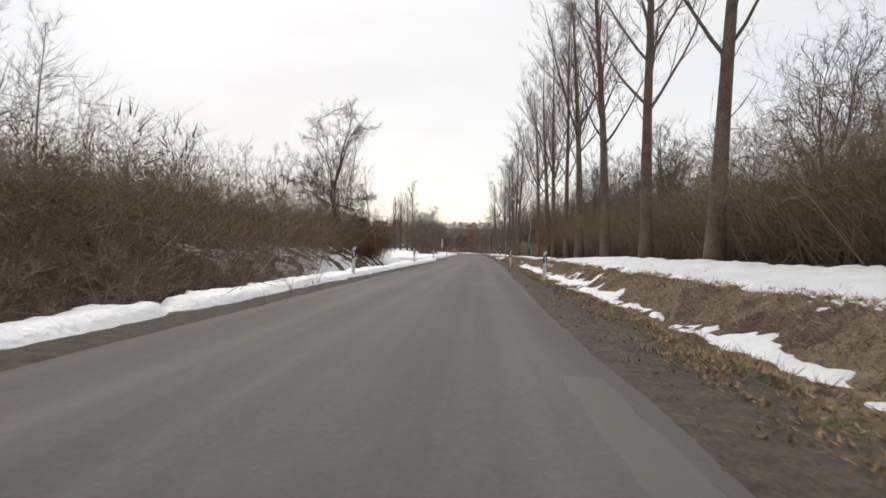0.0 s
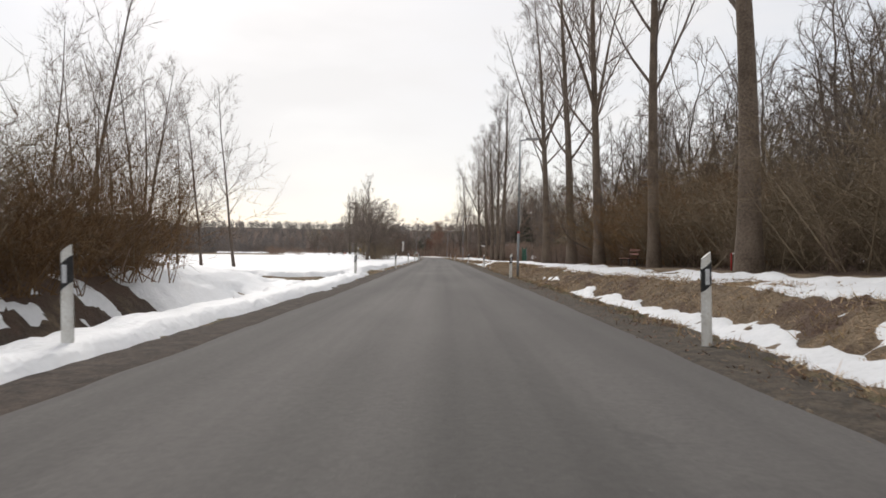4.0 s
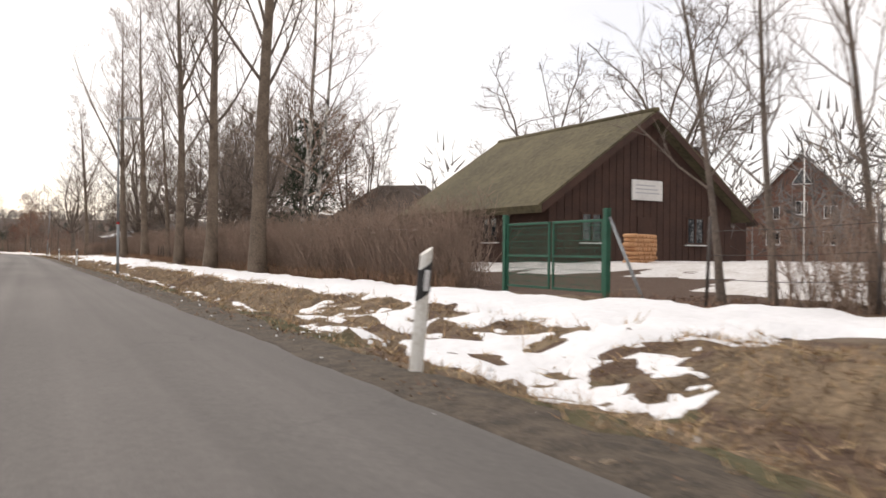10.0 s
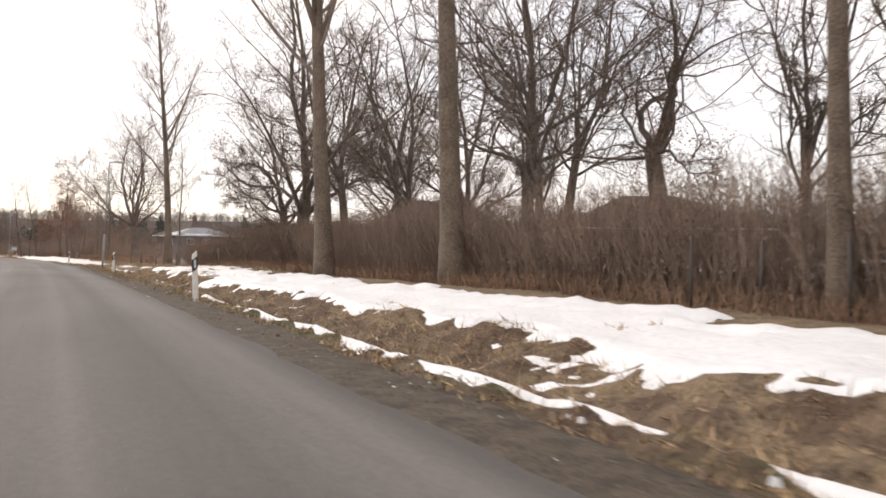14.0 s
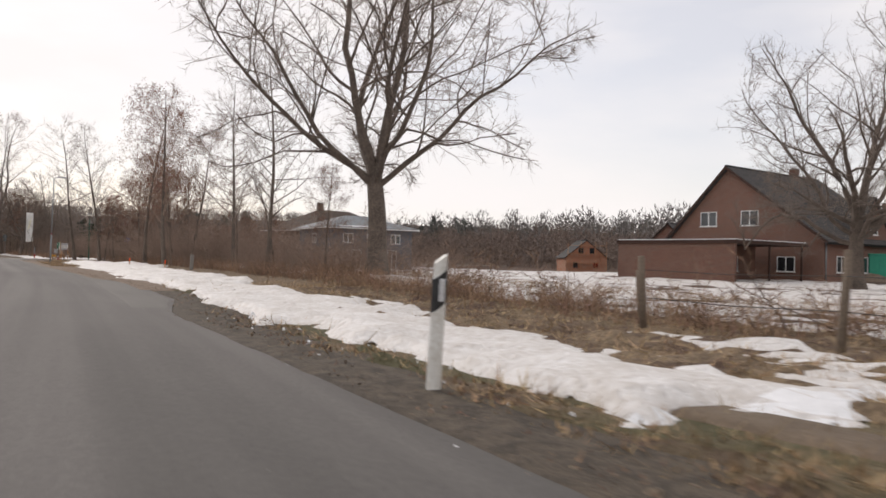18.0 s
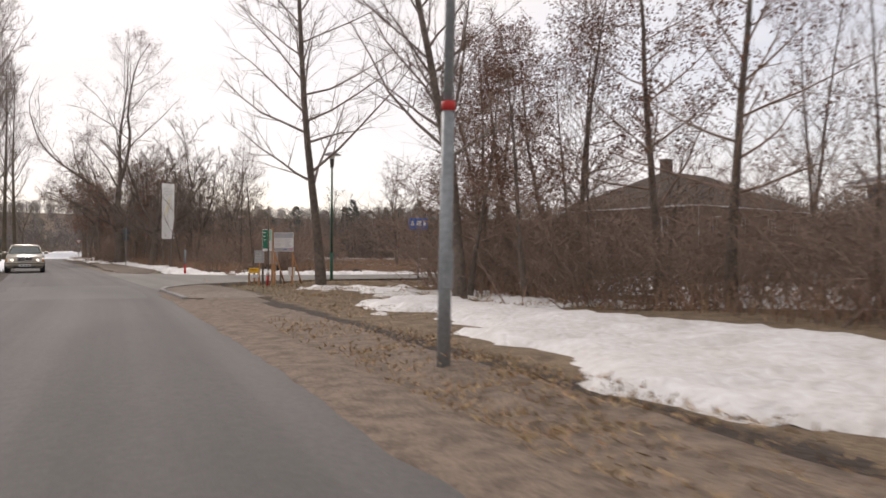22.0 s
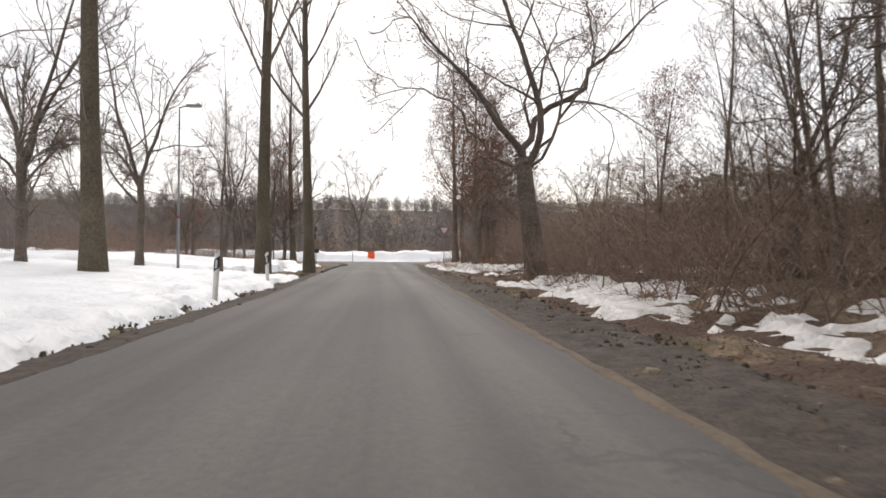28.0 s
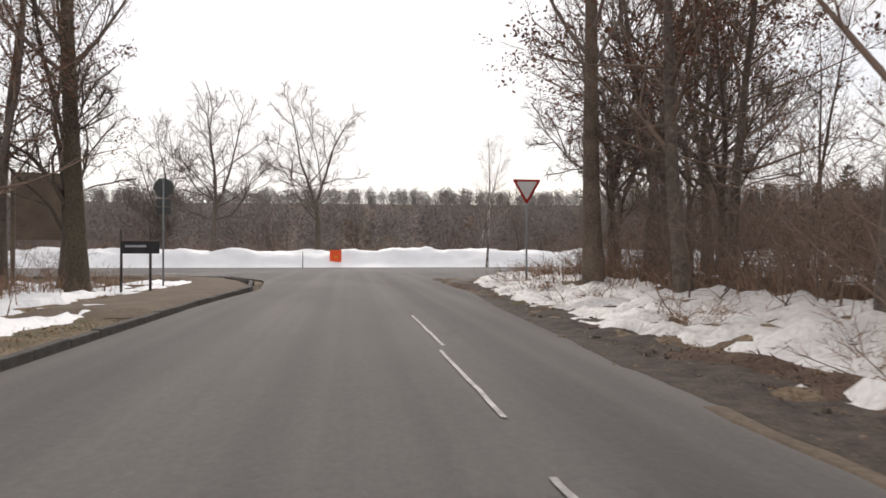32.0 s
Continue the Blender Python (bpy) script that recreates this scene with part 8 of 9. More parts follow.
def hip_house(ob, w, d, eave, ridge, run, wall, roof, over=0.5, x0=0.0, y0=0.0, base=-1.0):
    """Walls under a hipped roof whose ridge runs along x."""
    part("wall", prism("wall", [(x0, base), (x0 + w, base), (x0 + w, eave), (x0, eave)], d, M[wall], offset=y0), ob)
    a, b, c, e = (x0 - over, y0 - over, eave - 0.05), (x0 + w + over, y0 - over, eave - 0.05), (x0 + w + over, y0 + d + over, eave - 0.05), (x0 - over, y0 + d + over, eave - 0.05)
    p, q = (x0 + run, y0 + d / 2, ridge), (x0 + w - run, y0 + d / 2, ridge)
    for corners in ((a, b, q, p), (c, e, p, q)):
        slab("roof", *corners, 0.16, M[roof], ob)
    for u, v, t in ((b, c, q), (e, a, p)):
        mid = tuple(np.array(t) + (np.array(v) - np.array(u)) * 0.002)
        slab("roof", u, v, mid, t, 0.16, M[roof], ob)
    bm = bm_box((w + 2 * over, 0.12, 0.12), (x0 + w / 2, y0 - over - 0.06, eave + 0.0), 0.02)
    part("gutter", from_bm("gutter", bm, M["window_white"]), ob, "pale eaves gutter")
    bm = bm_box((0.12, d + 2 * over, 0.12), (x0 - over - 0.06, y0 + d / 2, eave + 0.0), 0.02)
    part("gutter", from_bm("gutter", bm, M["window_white"]), ob, "pale eaves gutter")


def chimney(ob, x, y, z0, z1, w, mat):
    part("chimney", prism("chimney", [(x - w / 2, z0), (x + w / 2, z0), (x + w / 2, z1), (x - w / 2, z1)], w, M[mat], offset=y - w / 2), ob)
    box("chimney_cap", (w + 0.14, w + 0.14, 0.1), (x, y, z1 + 0.05), M["concrete"], ob, 0.02)


# brown clad farmhouse behind the gate
barn = thing("farmhouse", "dark timber-clad house under a mossy thatched roof", "house", pose(25.9, 147.4, 0.6))
gable_house(barn, 10.6, 10.5, 2.5, 6.15, "clad_brown", "moss_roof", 0.75, 0.55, 0.34)
for k in range(27):
    x = 0.2 + k * 0.39
    top = 2.4 + 3.55 * (1 - abs(x - 5.3) / 5.3)
    box("cladding_board", (0.35, 0.03, max(top - 0.05, 0.4)), (x, -0.016, max(top, 0.4) / 2), M["clad_brown"], barn, 0.006)
sign = part("plaque", from_bm("plaque", bm_box((1.75, 0.09, 0.85), (5.2, -0.09, 3.15), 0.015), M["plaque"]), barn, "white rectangular board on the gable")
bars(sign, M["print_grey"], 4.5, 5.9, 3.35, 3, 0.16, -0.14, 0.05, 17)
for x in (2.2, 8.2):
    window(barn, x, -0.03, 0.9, 1.1, 1.2, panes=2, mat="clad_brown")
window(barn, 0.0, 4.0, 0.9, 1.2, 1.1, "-x", 2, "clad_brown")
box("door", (1.0, 0.06, 2.0), (5.2, -0.05, 1.0), M["clad_brown"], barn, 0.01, label="dark timber door")
annex = thing("farm_annex", "dark annex with brown tiled roof behind the farmhouse", "house", pose(36.5, 154.0, 0.6))
gable_house(annex, 9.5, 11, 2.6, 6.2, "clad_brown", "roof_rows_brown", 0.5, 0.4, 0.2)
x, y, z = ground_at(143.2, 18.2)
pile = thing("woodpile", "stack of split firewood against the dark wall", "firewood", pose(x, y, z, 0, 0, 20), group="")
r = random.Random(5)
for row in range(7):
    for k in range(11):
        rod("log", (k * 0.17 + (row % 2) * 0.08, -0.15 + r.uniform(-0.03, 0.03), 0.08 + row * 0.15), (k * 0.17 + (row % 2) * 0.08, 0.25, 0.08 + row * 0.15), r.uniform(0.06, 0.085), M["new_timber"], pile, seg=6)
mast = thing("flag_mast", "thin white mast in the farm garden", "mast", pose(36.2, 143.5, 0.6))
rod("pole", (0, 0, -0.2), (0, 0, 5.2), 0.04, M["white_paint"], mast, 0.025)

# brick house beyond the garden
x, y = road(171.5, 65)
brickA = thing("brick_house", "red brick house with dark gable roof and attic window", "house", pose(float(x) - 2.5, float(y) + 4, 1.5, 0, 0, -62))
gable_house(brickA, 10, 11, 4.2, 9.4, "brick_red", "roof_rows", 0.5, 0.35, 0.18, "window_white")
w = flat_shape("attic_window", [(4.2, 6.6), (5.8, 6.6), (5.0, 7.9)], -0.03, M["pane_dark"], brickA, "triangular attic window", 0.02)
for sx in ((4.1, 6.5, 5.9, 6.5), (4.1, 6.5, 5.0, 8.0), (5.9, 6.5, 5.0, 8.0)):
    rod("frame_bar", (sx[0], -0.04, sx[1]), (sx[2], -0.04, sx[3]), 0.05, M["window_white"], w, seg=6)
for x in (2.5, 7.5):
    window(brickA, x, -0.02, 3.2, 1.2, 1.2)
    window(brickA, x, -0.02, 0.7, 1.3, 1.3)
window(brickA, 5.0, -0.02, 3.6, 1.1, 1.3)

# dark barns behind the hedge
for s, o, w, d, eave, ridge, turn in ((188, 29.5, 13, 10, 2.6, 7.0, -42), (216, 35, 12, 13, 2.2, 4.6, -30)):
    x, y = road(s, o)
    ob = thing("barn", "dark barn roof showing above the hedge", "barn", pose(float(x), float(y), 0.55, 0, 0, turn), group="barns behind the hedge")
    hip_house(ob, w, d, eave, ridge, 4.2, "brick_brown", "roof_rows_brown", 0.6, x0=-w / 2)

# large brick house by the meadow, its wing and garage
GZ = -0.45
villa = thing("brick_house", "red brick house with steep dark roof and white windows", "house", pose(61.3, 300.4, GZ, 0, 0, -77))
gable_house(villa, 15.0, 16, 3.65, 10.1, "brick_red", "roof_rows", 0.55, 0.5, 0.22, "clad_brown", ridge_x=6.25)
for x in (4.3, 8.4):
    window(villa, x, -0.02, 4.9, 1.7, 1.35, panes=2)
window(villa, 11.8, -0.02, 0.9, 1.6, 1.3)
for y in (3.0, 7.0):
    window(villa, 15.02, y, 0.9, 1.7, 1.4, "+x")
box("door", (0.08, 1.1, 2.1), (15.05, 10.5, 1.05), M["clad_brown"], villa, 0.01, label="dark front door")
window(villa, 15.02, 13.4, 0.9, 1.4, 1.3, "+x")
chimney(villa, 6.3, 11.5, 9.4, 11.0, 0.7, "brick_red")
rod("rain_pipe", (15.1, 0.2, 0), (15.1, 0.2, 3.5), 0.06, M["galvanised"], villa)
dormer = slab("dormer_roof", (15.2, 5.4, 3.9), (15.2, 9.0, 7.6), (9.6, 9.0, 7.6), (9.6, 5.4, 3.9), 0.18, M["roof_rows"], villa)
slab("dormer_roof", (15.2, 12.6, 3.9), (15.2, 9.0, 7.6), (9.6, 9.0, 7.6), (9.6, 12.6, 3.9), 0.18, M["roof_rows"], villa)
part("dormer_wall", prism("dormer_wall", [(5.8, 3.0), (12.2, 3.0), (12.2, 4.2), (9.0, 7.5), (5.8, 4.2)], 5.0, M["brick_red"]), villa, m=pose(15.01, 0, 0, 0, 0, 90))
window(villa, 15.04, 9.0, 4.3, 1.3, 1.2, "+x")
for k in range(3):
    box("roof_snow", (0.16, 0.5, 0.03), (9.2 + k * 0.9, 4.2 + 0.3 * k, 7.95 - k * 0.66), M["snow"], villa, 0.01, Matrix.Rotation(math.radians(36), 3, "Y"), "small streak of snow left on the tiles")
garage = thing("garage", "flat-roofed red brick garage with an open carport", "garage", pose(52.8, 283.7, GZ, 0, 0, 13))
part("wall", prism("wall", [(0, -1), (10.0, -1), (10.0, 3.0), (0, 3.0)], 6.5, M["brick_red"], offset=4.2), garage)
part("side_wall", prism("side_wall", [(0, -1), (0.3, -1), (0.3, 3.0), (0, 3.0)], 4.2, M["brick_red"]), garage)
box("roof_edge", (10.5, 11.0, 0.28), (5.1, 5.3, 3.12), M["clad_brown"], garage, 0.01, label="dark fascia")
box("roof_snow", (10.3, 10.8, 0.07), (5.1, 5.3, 3.295), M["snow"], garage, 0.02, label="thin snow cover")
box("garage_door", (2.6, 0.06, 2.2), (2.3, 4.16, 1.1), M["dark_steel"], garage, 0.01, label="dark up-and-over door")
window(garage, 6.6, 4.18, 0.9, 1.3, 1.2)
for x in (5.0, 9.9):
    box("carport_post", (0.14, 0.14, 3.0), (x, 0.1, 1.48), M["clad_brown"], garage, 0.01)
# slate-grey house behind the large oak
grey = thing("grey_house", "slate-grey rendered house with flat hip roof", "house", pose(32.3, 318, -0.6, 0, 0, 6))
hip_house(grey, 9.6, 8.5, 4.5, 5.9, 3.6, "wall_grey", "slate_blue", 0.6)
for x in (2.1, 4.8, 7.6):
    window(grey, x, -0.02, 3.0, 1.15, 1.0)
for x in (3.1, 7.2):
    window(grey, x, -0.02, 0.15, 1.1, 2.15, panes=2)
window(grey, -0.02, 4.0, 3.0, 1.1, 1.0, "-x")
box("roof_snow", (5.0, 0.5, 0.04), (3.6, -0.2, 4.72), M["snow"], grey, 0.01, Matrix.Rotation(math.radians(18), 3, "X"), "strip of snow along the eaves")
# small sheds beyond the heath
for s_, o_, w, d, eave, ridge, turn, wall, label in ((399, 74, 1.7, 1.6, 2.3, 3.2, 40, "brick_brown", "small dark shed with a snow-covered roof"), (372, 61, 2.3, 3.2, 0.9, 3.2, -56, "wall_grey", "small pale grey hut with snow on its steep roof")):
    x, y, z = ground_at(s_, o_)
    ob = thing("garden_shed", label, "shed", pose(x, y, z, 0, 0, turn), group="sheds beyond the heath")
    gable_house(ob, w, d, eave, ridge, wall, "snow", 0.25, 0.2, 0.12, x0=-w / 2)
    box("door", (0.6, 0.05, 1.25), (0, -0.03, 0.6), M["clad_brown"], ob, 0.01)
# portable cabin, vehicles and white house further off
ob = thing("site_cabin", "small turquoise-green site cabin by the brick house", "cabin", pose(74, 288, GZ, 0, 0, -25))
part("body", from_bm("body", bm_box((2.3, 2.3, 2.45), (0, 0, 1.3), 0.04), M["cabin_green"]), ob)
part("roof", from_bm("roof", bm_box((2.45, 2.45, 0.14), (0, 0, 2.58), 0.04), M["cabin_green"]), ob)
box("door", (0.8, 0.03, 2.0), (0.1, -1.165, 1.15), M["cabin_green"], ob, 0.01)
for dx in (-0.8, 0.8):
    box("skid", (0.14, 2.3, 0.1), (dx, 0, 0.03), M["dark_steel"], ob)
white = thing("white_house", "white rendered two-storey house with brown hip roof", "house", pose(103, 309, -0.6, 0, 0, -8))
hip_house(white, 22, 13, 6.1, 9.6, 6.5, "wall_white", "roof_rows_brown", 0.6)
for k in range(4):
    for z in (0.9, 3.9):
        window(white, 2.6 + k * 5.4, -0.02, z, 1.5, 1.3)
chimney(white, 8.5, 6.5, 8.5, 10.6, 0.8, "brick_red")


def ring_of(wheel_name, x, y, r, parent, width=0.2):
    """A wheel lying across x: tyre with rounded shoulders, rim and hub."""
    bm = bmesh.new()
    prof = [(r * 0.66, -width / 2), (r * 0.94, -width / 2), (r, -width * 0.32), (r, width * 0.32), (r * 0.94, width / 2), (r * 0.66, width / 2)]
    rows = [[bm.verts.new((x + w, y + q * math.cos(a), r + q * math.sin(a))) for q, w in prof] for a in np.linspace(0, 2 * math.pi, 22, endpoint=False)]
    for i in range(22):
        for j in range(len(prof)):
            bm.faces.new((rows[i][j], rows[i][(j + 1) % 6], rows[(i + 1) % 22][(j + 1) % 6], rows[(i + 1) % 22][j]))
    bmesh.ops.recalc_face_normals(bm, faces=bm.faces)
    tyre = part(wheel_name, from_bm(wheel_name, bm, M["rubber"], False), parent, "black rubber tyre")
    x = x + (0.055 if x > 0 else -0.055)
    bm = bm_rod((x - width * 0.3, y, r), (x + width * 0.3, y, r), r * 0.22, seg=12)
    bm_rod((x - width * 0.1, y, r), (x + width * 0.1, y, r), r * 0.62, seg=20, bm=bm)
    for k in range(6):
        a = k * math.pi / 3
        bm_box((width * 0.7, r * 0.2, r * 0.62), (x, y + math.sin(a) * r * 0.36, r + math.cos(a) * r * 0.36), 0, Matrix.Rotation(-a, 3, "X"), bm)
    part("rim", from_bm("rim", bm, M["alloy"]), tyre, "grey alloy rim")


def loft(name, rings, mat, parent, label="", closed=True, cap=True, smooth=True):
    """Skins a row of rings, each a list of points."""
    bm = bmesh.new()
    vs = [[bm.verts.new(p) for p in ring] for ring in rings]
    n = len(vs[0])
    for a, b in zip(vs, vs[1:]):
        for i in range(n if closed else n - 1):
            bm.faces.new((a[i], a[(i + 1) % n], b[(i + 1) % n], b[i]))
    if cap:
        bm.faces.new(vs[0][::-1]); bm.faces.new(vs[-1])
    bmesh.ops.recalc_face_normals(bm, faces=bm.faces)
    return part(name, from_bm(name, bm, mat, smooth), parent, label)


def body_ring(y, half, low, belt, top, inset=0.12):
    """Cross-section of a car body's lower half."""
    pts = [(half - 0.10, low), (half - 0.02, low + 0.12), (half, low + (belt - low) * 0.55), (half - 0.03, belt - 0.04), (half - inset, top)]
    return [(-x, y, z) for x, z in pts][::-1][::-1] + [(x, y, z) for x, z in pts[::-1]]


def saloon(m, label, paint, lower, glow):
    """A four-door saloon facing -y, centre at the origin."""
    ob = thing("car", label, "car", m)
    st = [(-2.20, 0.70, 0.30, 0.60, 0.63), (-2.14, 0.78, 0.24, 0.72, 0.74), (-1.75, 0.85, 0.22, 0.80, 0.84), (-1.0, 0.87, 0.2, 0.88, 0.92), (-0.75, 0.87, 0.2, 0.90, 0.95), (0.6, 0.87, 0.2, 0.91, 0.96),
          (1.35, 0.87, 0.2, 0.92, 0.97), (1.9, 0.85, 0.24, 0.92, 0.97), (2.16, 0.80, 0.3, 0.88, 0.91), (2.23, 0.74, 0.36, 0.78, 0.8)]
    body = loft("body", [body_ring(y, h, lo, be, to) for y, h, lo, be, to in st], M[paint], ob)
    cab = [(-0.86, 0.70, 0.93, 0.95), (-0.15, 0.60, 0.93, 1.36), (0.25, 0.60, 0.94, 1.41), (0.85, 0.60, 0.94, 1.38), (1.55, 0.68, 0.95, 0.98)]

    def cab_ring(y, h, lo, to, k=1.0):
        b = 0.78 if k == 1 else 0.785
        return [(-b, y, lo), (-h - 0.02, y, to - 0.04), (-h + 0.10, y, to), (h - 0.10, y, to), (h + 0.02, y, to - 0.04), (b, y, lo)]
    loft("cabin_glass", [cab_ring(*c) for c in cab], M["car_glass"], ob, "dark tinted windows", smooth=False)
    loft("roof", [[(-h - 0.03, y, to - 0.03), (-h + 0.1, y, to + 0.02), (h - 0.1, y, to + 0.02), (h + 0.03, y, to - 0.03), (h, y, to - 0.06), (-h, y, to - 0.06)] for y, h, lo, to in ((-0.24, 0.60, 0, 1.325), (-0.05, 0.605, 0, 1.385), (0.25, 0.61, 0, 1.415), (0.6, 0.61, 0, 1.41), (0.86, 0.605, 0, 1.375), (1.0, 0.60, 0, 1.32))], M[paint], ob)
    for e in (-1, 1):
        for (y0, z0), (y1, z1), r in (((-0.86, 0.94), (-0.15, 1.36), 0.03), ((0.32, 0.95), (0.30, 1.38), 0.028), ((1.5, 0.97), (0.88, 1.36), 0.045)):
            rod("pillar", (e * (0.775 if z0 < 1 else 0.62), y0, z0), (e * 0.625, y1, z1), r, M[paint], ob, seg=6)
        box("side_strip", (0.02, 3.1, 0.10), (e * 0.875, 0.05, 0.48), M[lower], ob, 0.006, label="grey protective strip")
        box("sill_panel", (0.03, 2.2, 0.14), (e * 0.855, 0.0, 0.27), M[lower], ob, 0.006)
        mirror = part("mirror", from_bm("mirror", bm_box((0.2, 0.1, 0.13), (e * 0.95, -0.58, 1.0), 0.035), M[paint]), ob)
        for y in (0.05, 0.95):
            box("door_handle", (0.03, 0.19, 0.03), (e * 0.875, y, 0.78), M[lower], ob, 0.008)
        for y in (-0.75, 0.32, 1.25):
            box("door_gap", (0.006, 0.012, 0.55), (e * 0.872, y, 0.6), M["plastic_black"], ob, label="dark door seam")
        for y in (-1.38, 1.30):
            bm = bm_rod((e * 0.70, y, 0.32), (e * 0.8735, y, 0.32), 0.36, seg=26)
            part("wheel_arch", from_bm("wheel_arch", bm, M["plastic_black"]), ob, "dark wheel arch")
            ring_of("tyre", e * 0.79, y, 0.31, ob)
        lamp = part("headlight", from_bm("headlight", bm_box((0.40, 0.1, 0.17), (e * 0.56, -2.13, 0.62), 0.03, Matrix.Rotation(-e * 0.12, 3, "Z")), M["lens_white"]), ob)
        disc("bulb", 0.062, 0.02, (e * 0.56, -2.19, 0.62), M[glow], lamp, "lit headlamp")
        box("indicator", (0.10, 0.12, 0.15), (e * 0.79, -2.08, 0.62), M["lens_amber"], ob, 0.02, label="amber turn signal")
        box("rear_light", (0.34, 0.06, 0.18), (e * 0.6, 2.2, 0.78), M["red_paint"], ob, 0.02, label="red rear light")
    part("bumper", from_bm("bumper", bm_box((1.68, 0.26, 0.20), (0, -2.17, 0.42), 0.06), M[paint]), ob)
    box("bumper_strip", (1.66, 0.02, 0.055), (0, -2.305, 0.46), M[lower], ob, 0.01)
    box("air_intake", (1.0, 0.05, 0.09), (0, -2.28, 0.27), M["plastic_black"], ob, 0.01)
    part("bumper", from_bm("bumper", bm_box((1.68, 0.24, 0.22), (0, 2.18, 0.44), 0.06), M[paint]), ob)
    grille = part("grille", from_bm("grille", bm_box((0.62, 0.06, 0.22), (0, -2.17, 0.66), 0.02), M["plastic_black"]), ob)
    bm = bm_box((0.68, 0.05, 0.035), (0, -2.19, 0.775), 0.01)
    bm_box((0.68, 0.05, 0.03), (0, -2.19, 0.545), 0.01, bm=bm)
    for e in (-0.325, 0.0, 0.325):
        bm_box((0.03, 0.05, 0.22), (e, -2.19, 0.66), 0.005, bm=bm)
    part("grille_trim", from_bm("grille_trim", bm, M["chrome"]), grille, "chrome grille surround")
    for k in range(4):
        box("grille_bar", (0.6, 0.03, 0.012), (0, -2.2, 0.59 + k * 0.045), M["chrome"], grille)
    plate = part("number_plate", from_bm("number_plate", bm_box((0.52, 0.015, 0.11), (0, -2.312, 0.37), 0.004), M["plaque"]), ob, "white plate with plain bars")
    for k, (dx, w) in enumerate(((-0.14, 0.1), (0.02, 0.1), (0.15, 0.1))):
        box("plate_bar", (w, 0.004, 0.05), (dx, -2.321, 0.37), M["plastic_black"], plate)
    for e in (-0.35, 0.3):
        rod("wiper", (e, -0.83, 0.965), (e + 0.42, -0.62, 1.1), 0.008, M["plastic_black"], ob, seg=5)
    return ob


x, y = road(346.6, -2.35)
saloon(pose(float(x), float(y), 0.02, 0, 0, math.degrees(heading(346.6))), "beige-silver saloon car with headlights on the road", "car_paint", "car_lower", "headlight_glow")
saloon(pose(79.5, 288.5, GZ, 0, 0, 60), "dark parked saloon car on the building plot", "dark_steel", "rubber", "lens_white")
van = thing("van", "white parked panel van on the building plot", "van", pose(85.5, 291, GZ, 0, 0, 75))
loft("body", [[(-h, y, 0.35), (-h, y, z - 0.25), (-h + 0.15, y, z), (h - 0.15, y, z), (h, y, z - 0.25), (h, y, 0.35)] for y, h, z in ((-2.4, 0.8, 0.9), (-2.25, 0.92, 1.1), (-1.7, 0.95, 1.3), (-1.0, 0.95, 2.1), (0, 0.95, 2.3), (2.4, 0.95, 2.3))], M["white_paint"], van, smooth=False)
for e in (-1, 1):
    box("side_window", (0.02, 0.8, 0.5), (e * 0.955, -0.8, 1.55), M["car_glass"], van, 0.004)
    for q in (-1.5, 1.5):
        ring_of("tyre", e * 0.85, q, 0.33, van)

# brick shell under construction, with its gable open
shell = thing("house_shell", "unfinished orange brick house with dark panels for window holes", "house", pose(71.5, 333.5, -0.6, 0, 0, -25) @ Matrix.Scale(0.68, 4))
gable_house(shell, 8.5, 13, 3.1, 6.6, "brick_orange", "roof_rows", 0.3, 0.2, 0.15)
# the wall is solid; near-black panels stand for the shade in empty windows
for x, z in ((3.1, 4.0), (5.4, 4.0), (6.2, 1.0), (2.0, 1.0)):
    box("window_hole", (1.0, 0.03, 1.2), (x, -0.012, z + 0.5), M["pane_dark"], shell, label="dark panel painted as shade in a window opening")
bm = bm_rod((0.3, -0.8, 0), (0.3, -0.8, 6.2), 0.04, seg=6)
for p in (3.0, 6.0, 8.3):
    bm_rod((p, -0.8, 0), (p, -0.8, 6.4), 0.04, seg=6, bm=bm)
for z in (2.0, 3.9, 5.6):
    bm_box((8.4, 0.6, 0.05), (4.2, -0.7, z), bm=bm)
part("scaffold", from_bm("scaffold", bm, M["new_timber"]), shell, "timber and tube scaffold")
back = thing("house", "dark-roofed house with skylights beyond the building plot", "house", pose(82, 331, -0.6, 0, 0, -60))
gable_house(back, 9, 14, 2.6, 7.0, "brick_red", "roof_rows", 0.4, 0.3, 0.18)
for y in (5, 8):
    box("skylight", (0.9, 0.8, 0.06), (2.2, y, 5.0), M["lens_white"], back, 0.01, Matrix.Rotation(math.radians(-44), 3, "Y"), "bright skylight")
x, y = road(302, 66)
heap = thing("orange_tarpaulin", "crumpled bright orange tarpaulin on the building plot", "tarpaulin", pose(float(x), float(y), -0.5))
bm = bmesh.new(); bmesh.ops.create_grid(bm, x_segments=14, y_segments=10, size=1)
for v in bm.verts:
    q = max(0.0, 1 - (v.co.x ** 2 + v.co.y ** 2) * 0.75)
    v.co = Vector((v.co.x * 3.2, v.co.y * 2.0, 1.7 * q + 0.35 * float(vnoise(v.co.x * 4, v.co.y * 4, 5))))
part("sheet", from_bm("sheet", bm, M["orange_paint"]), heap)
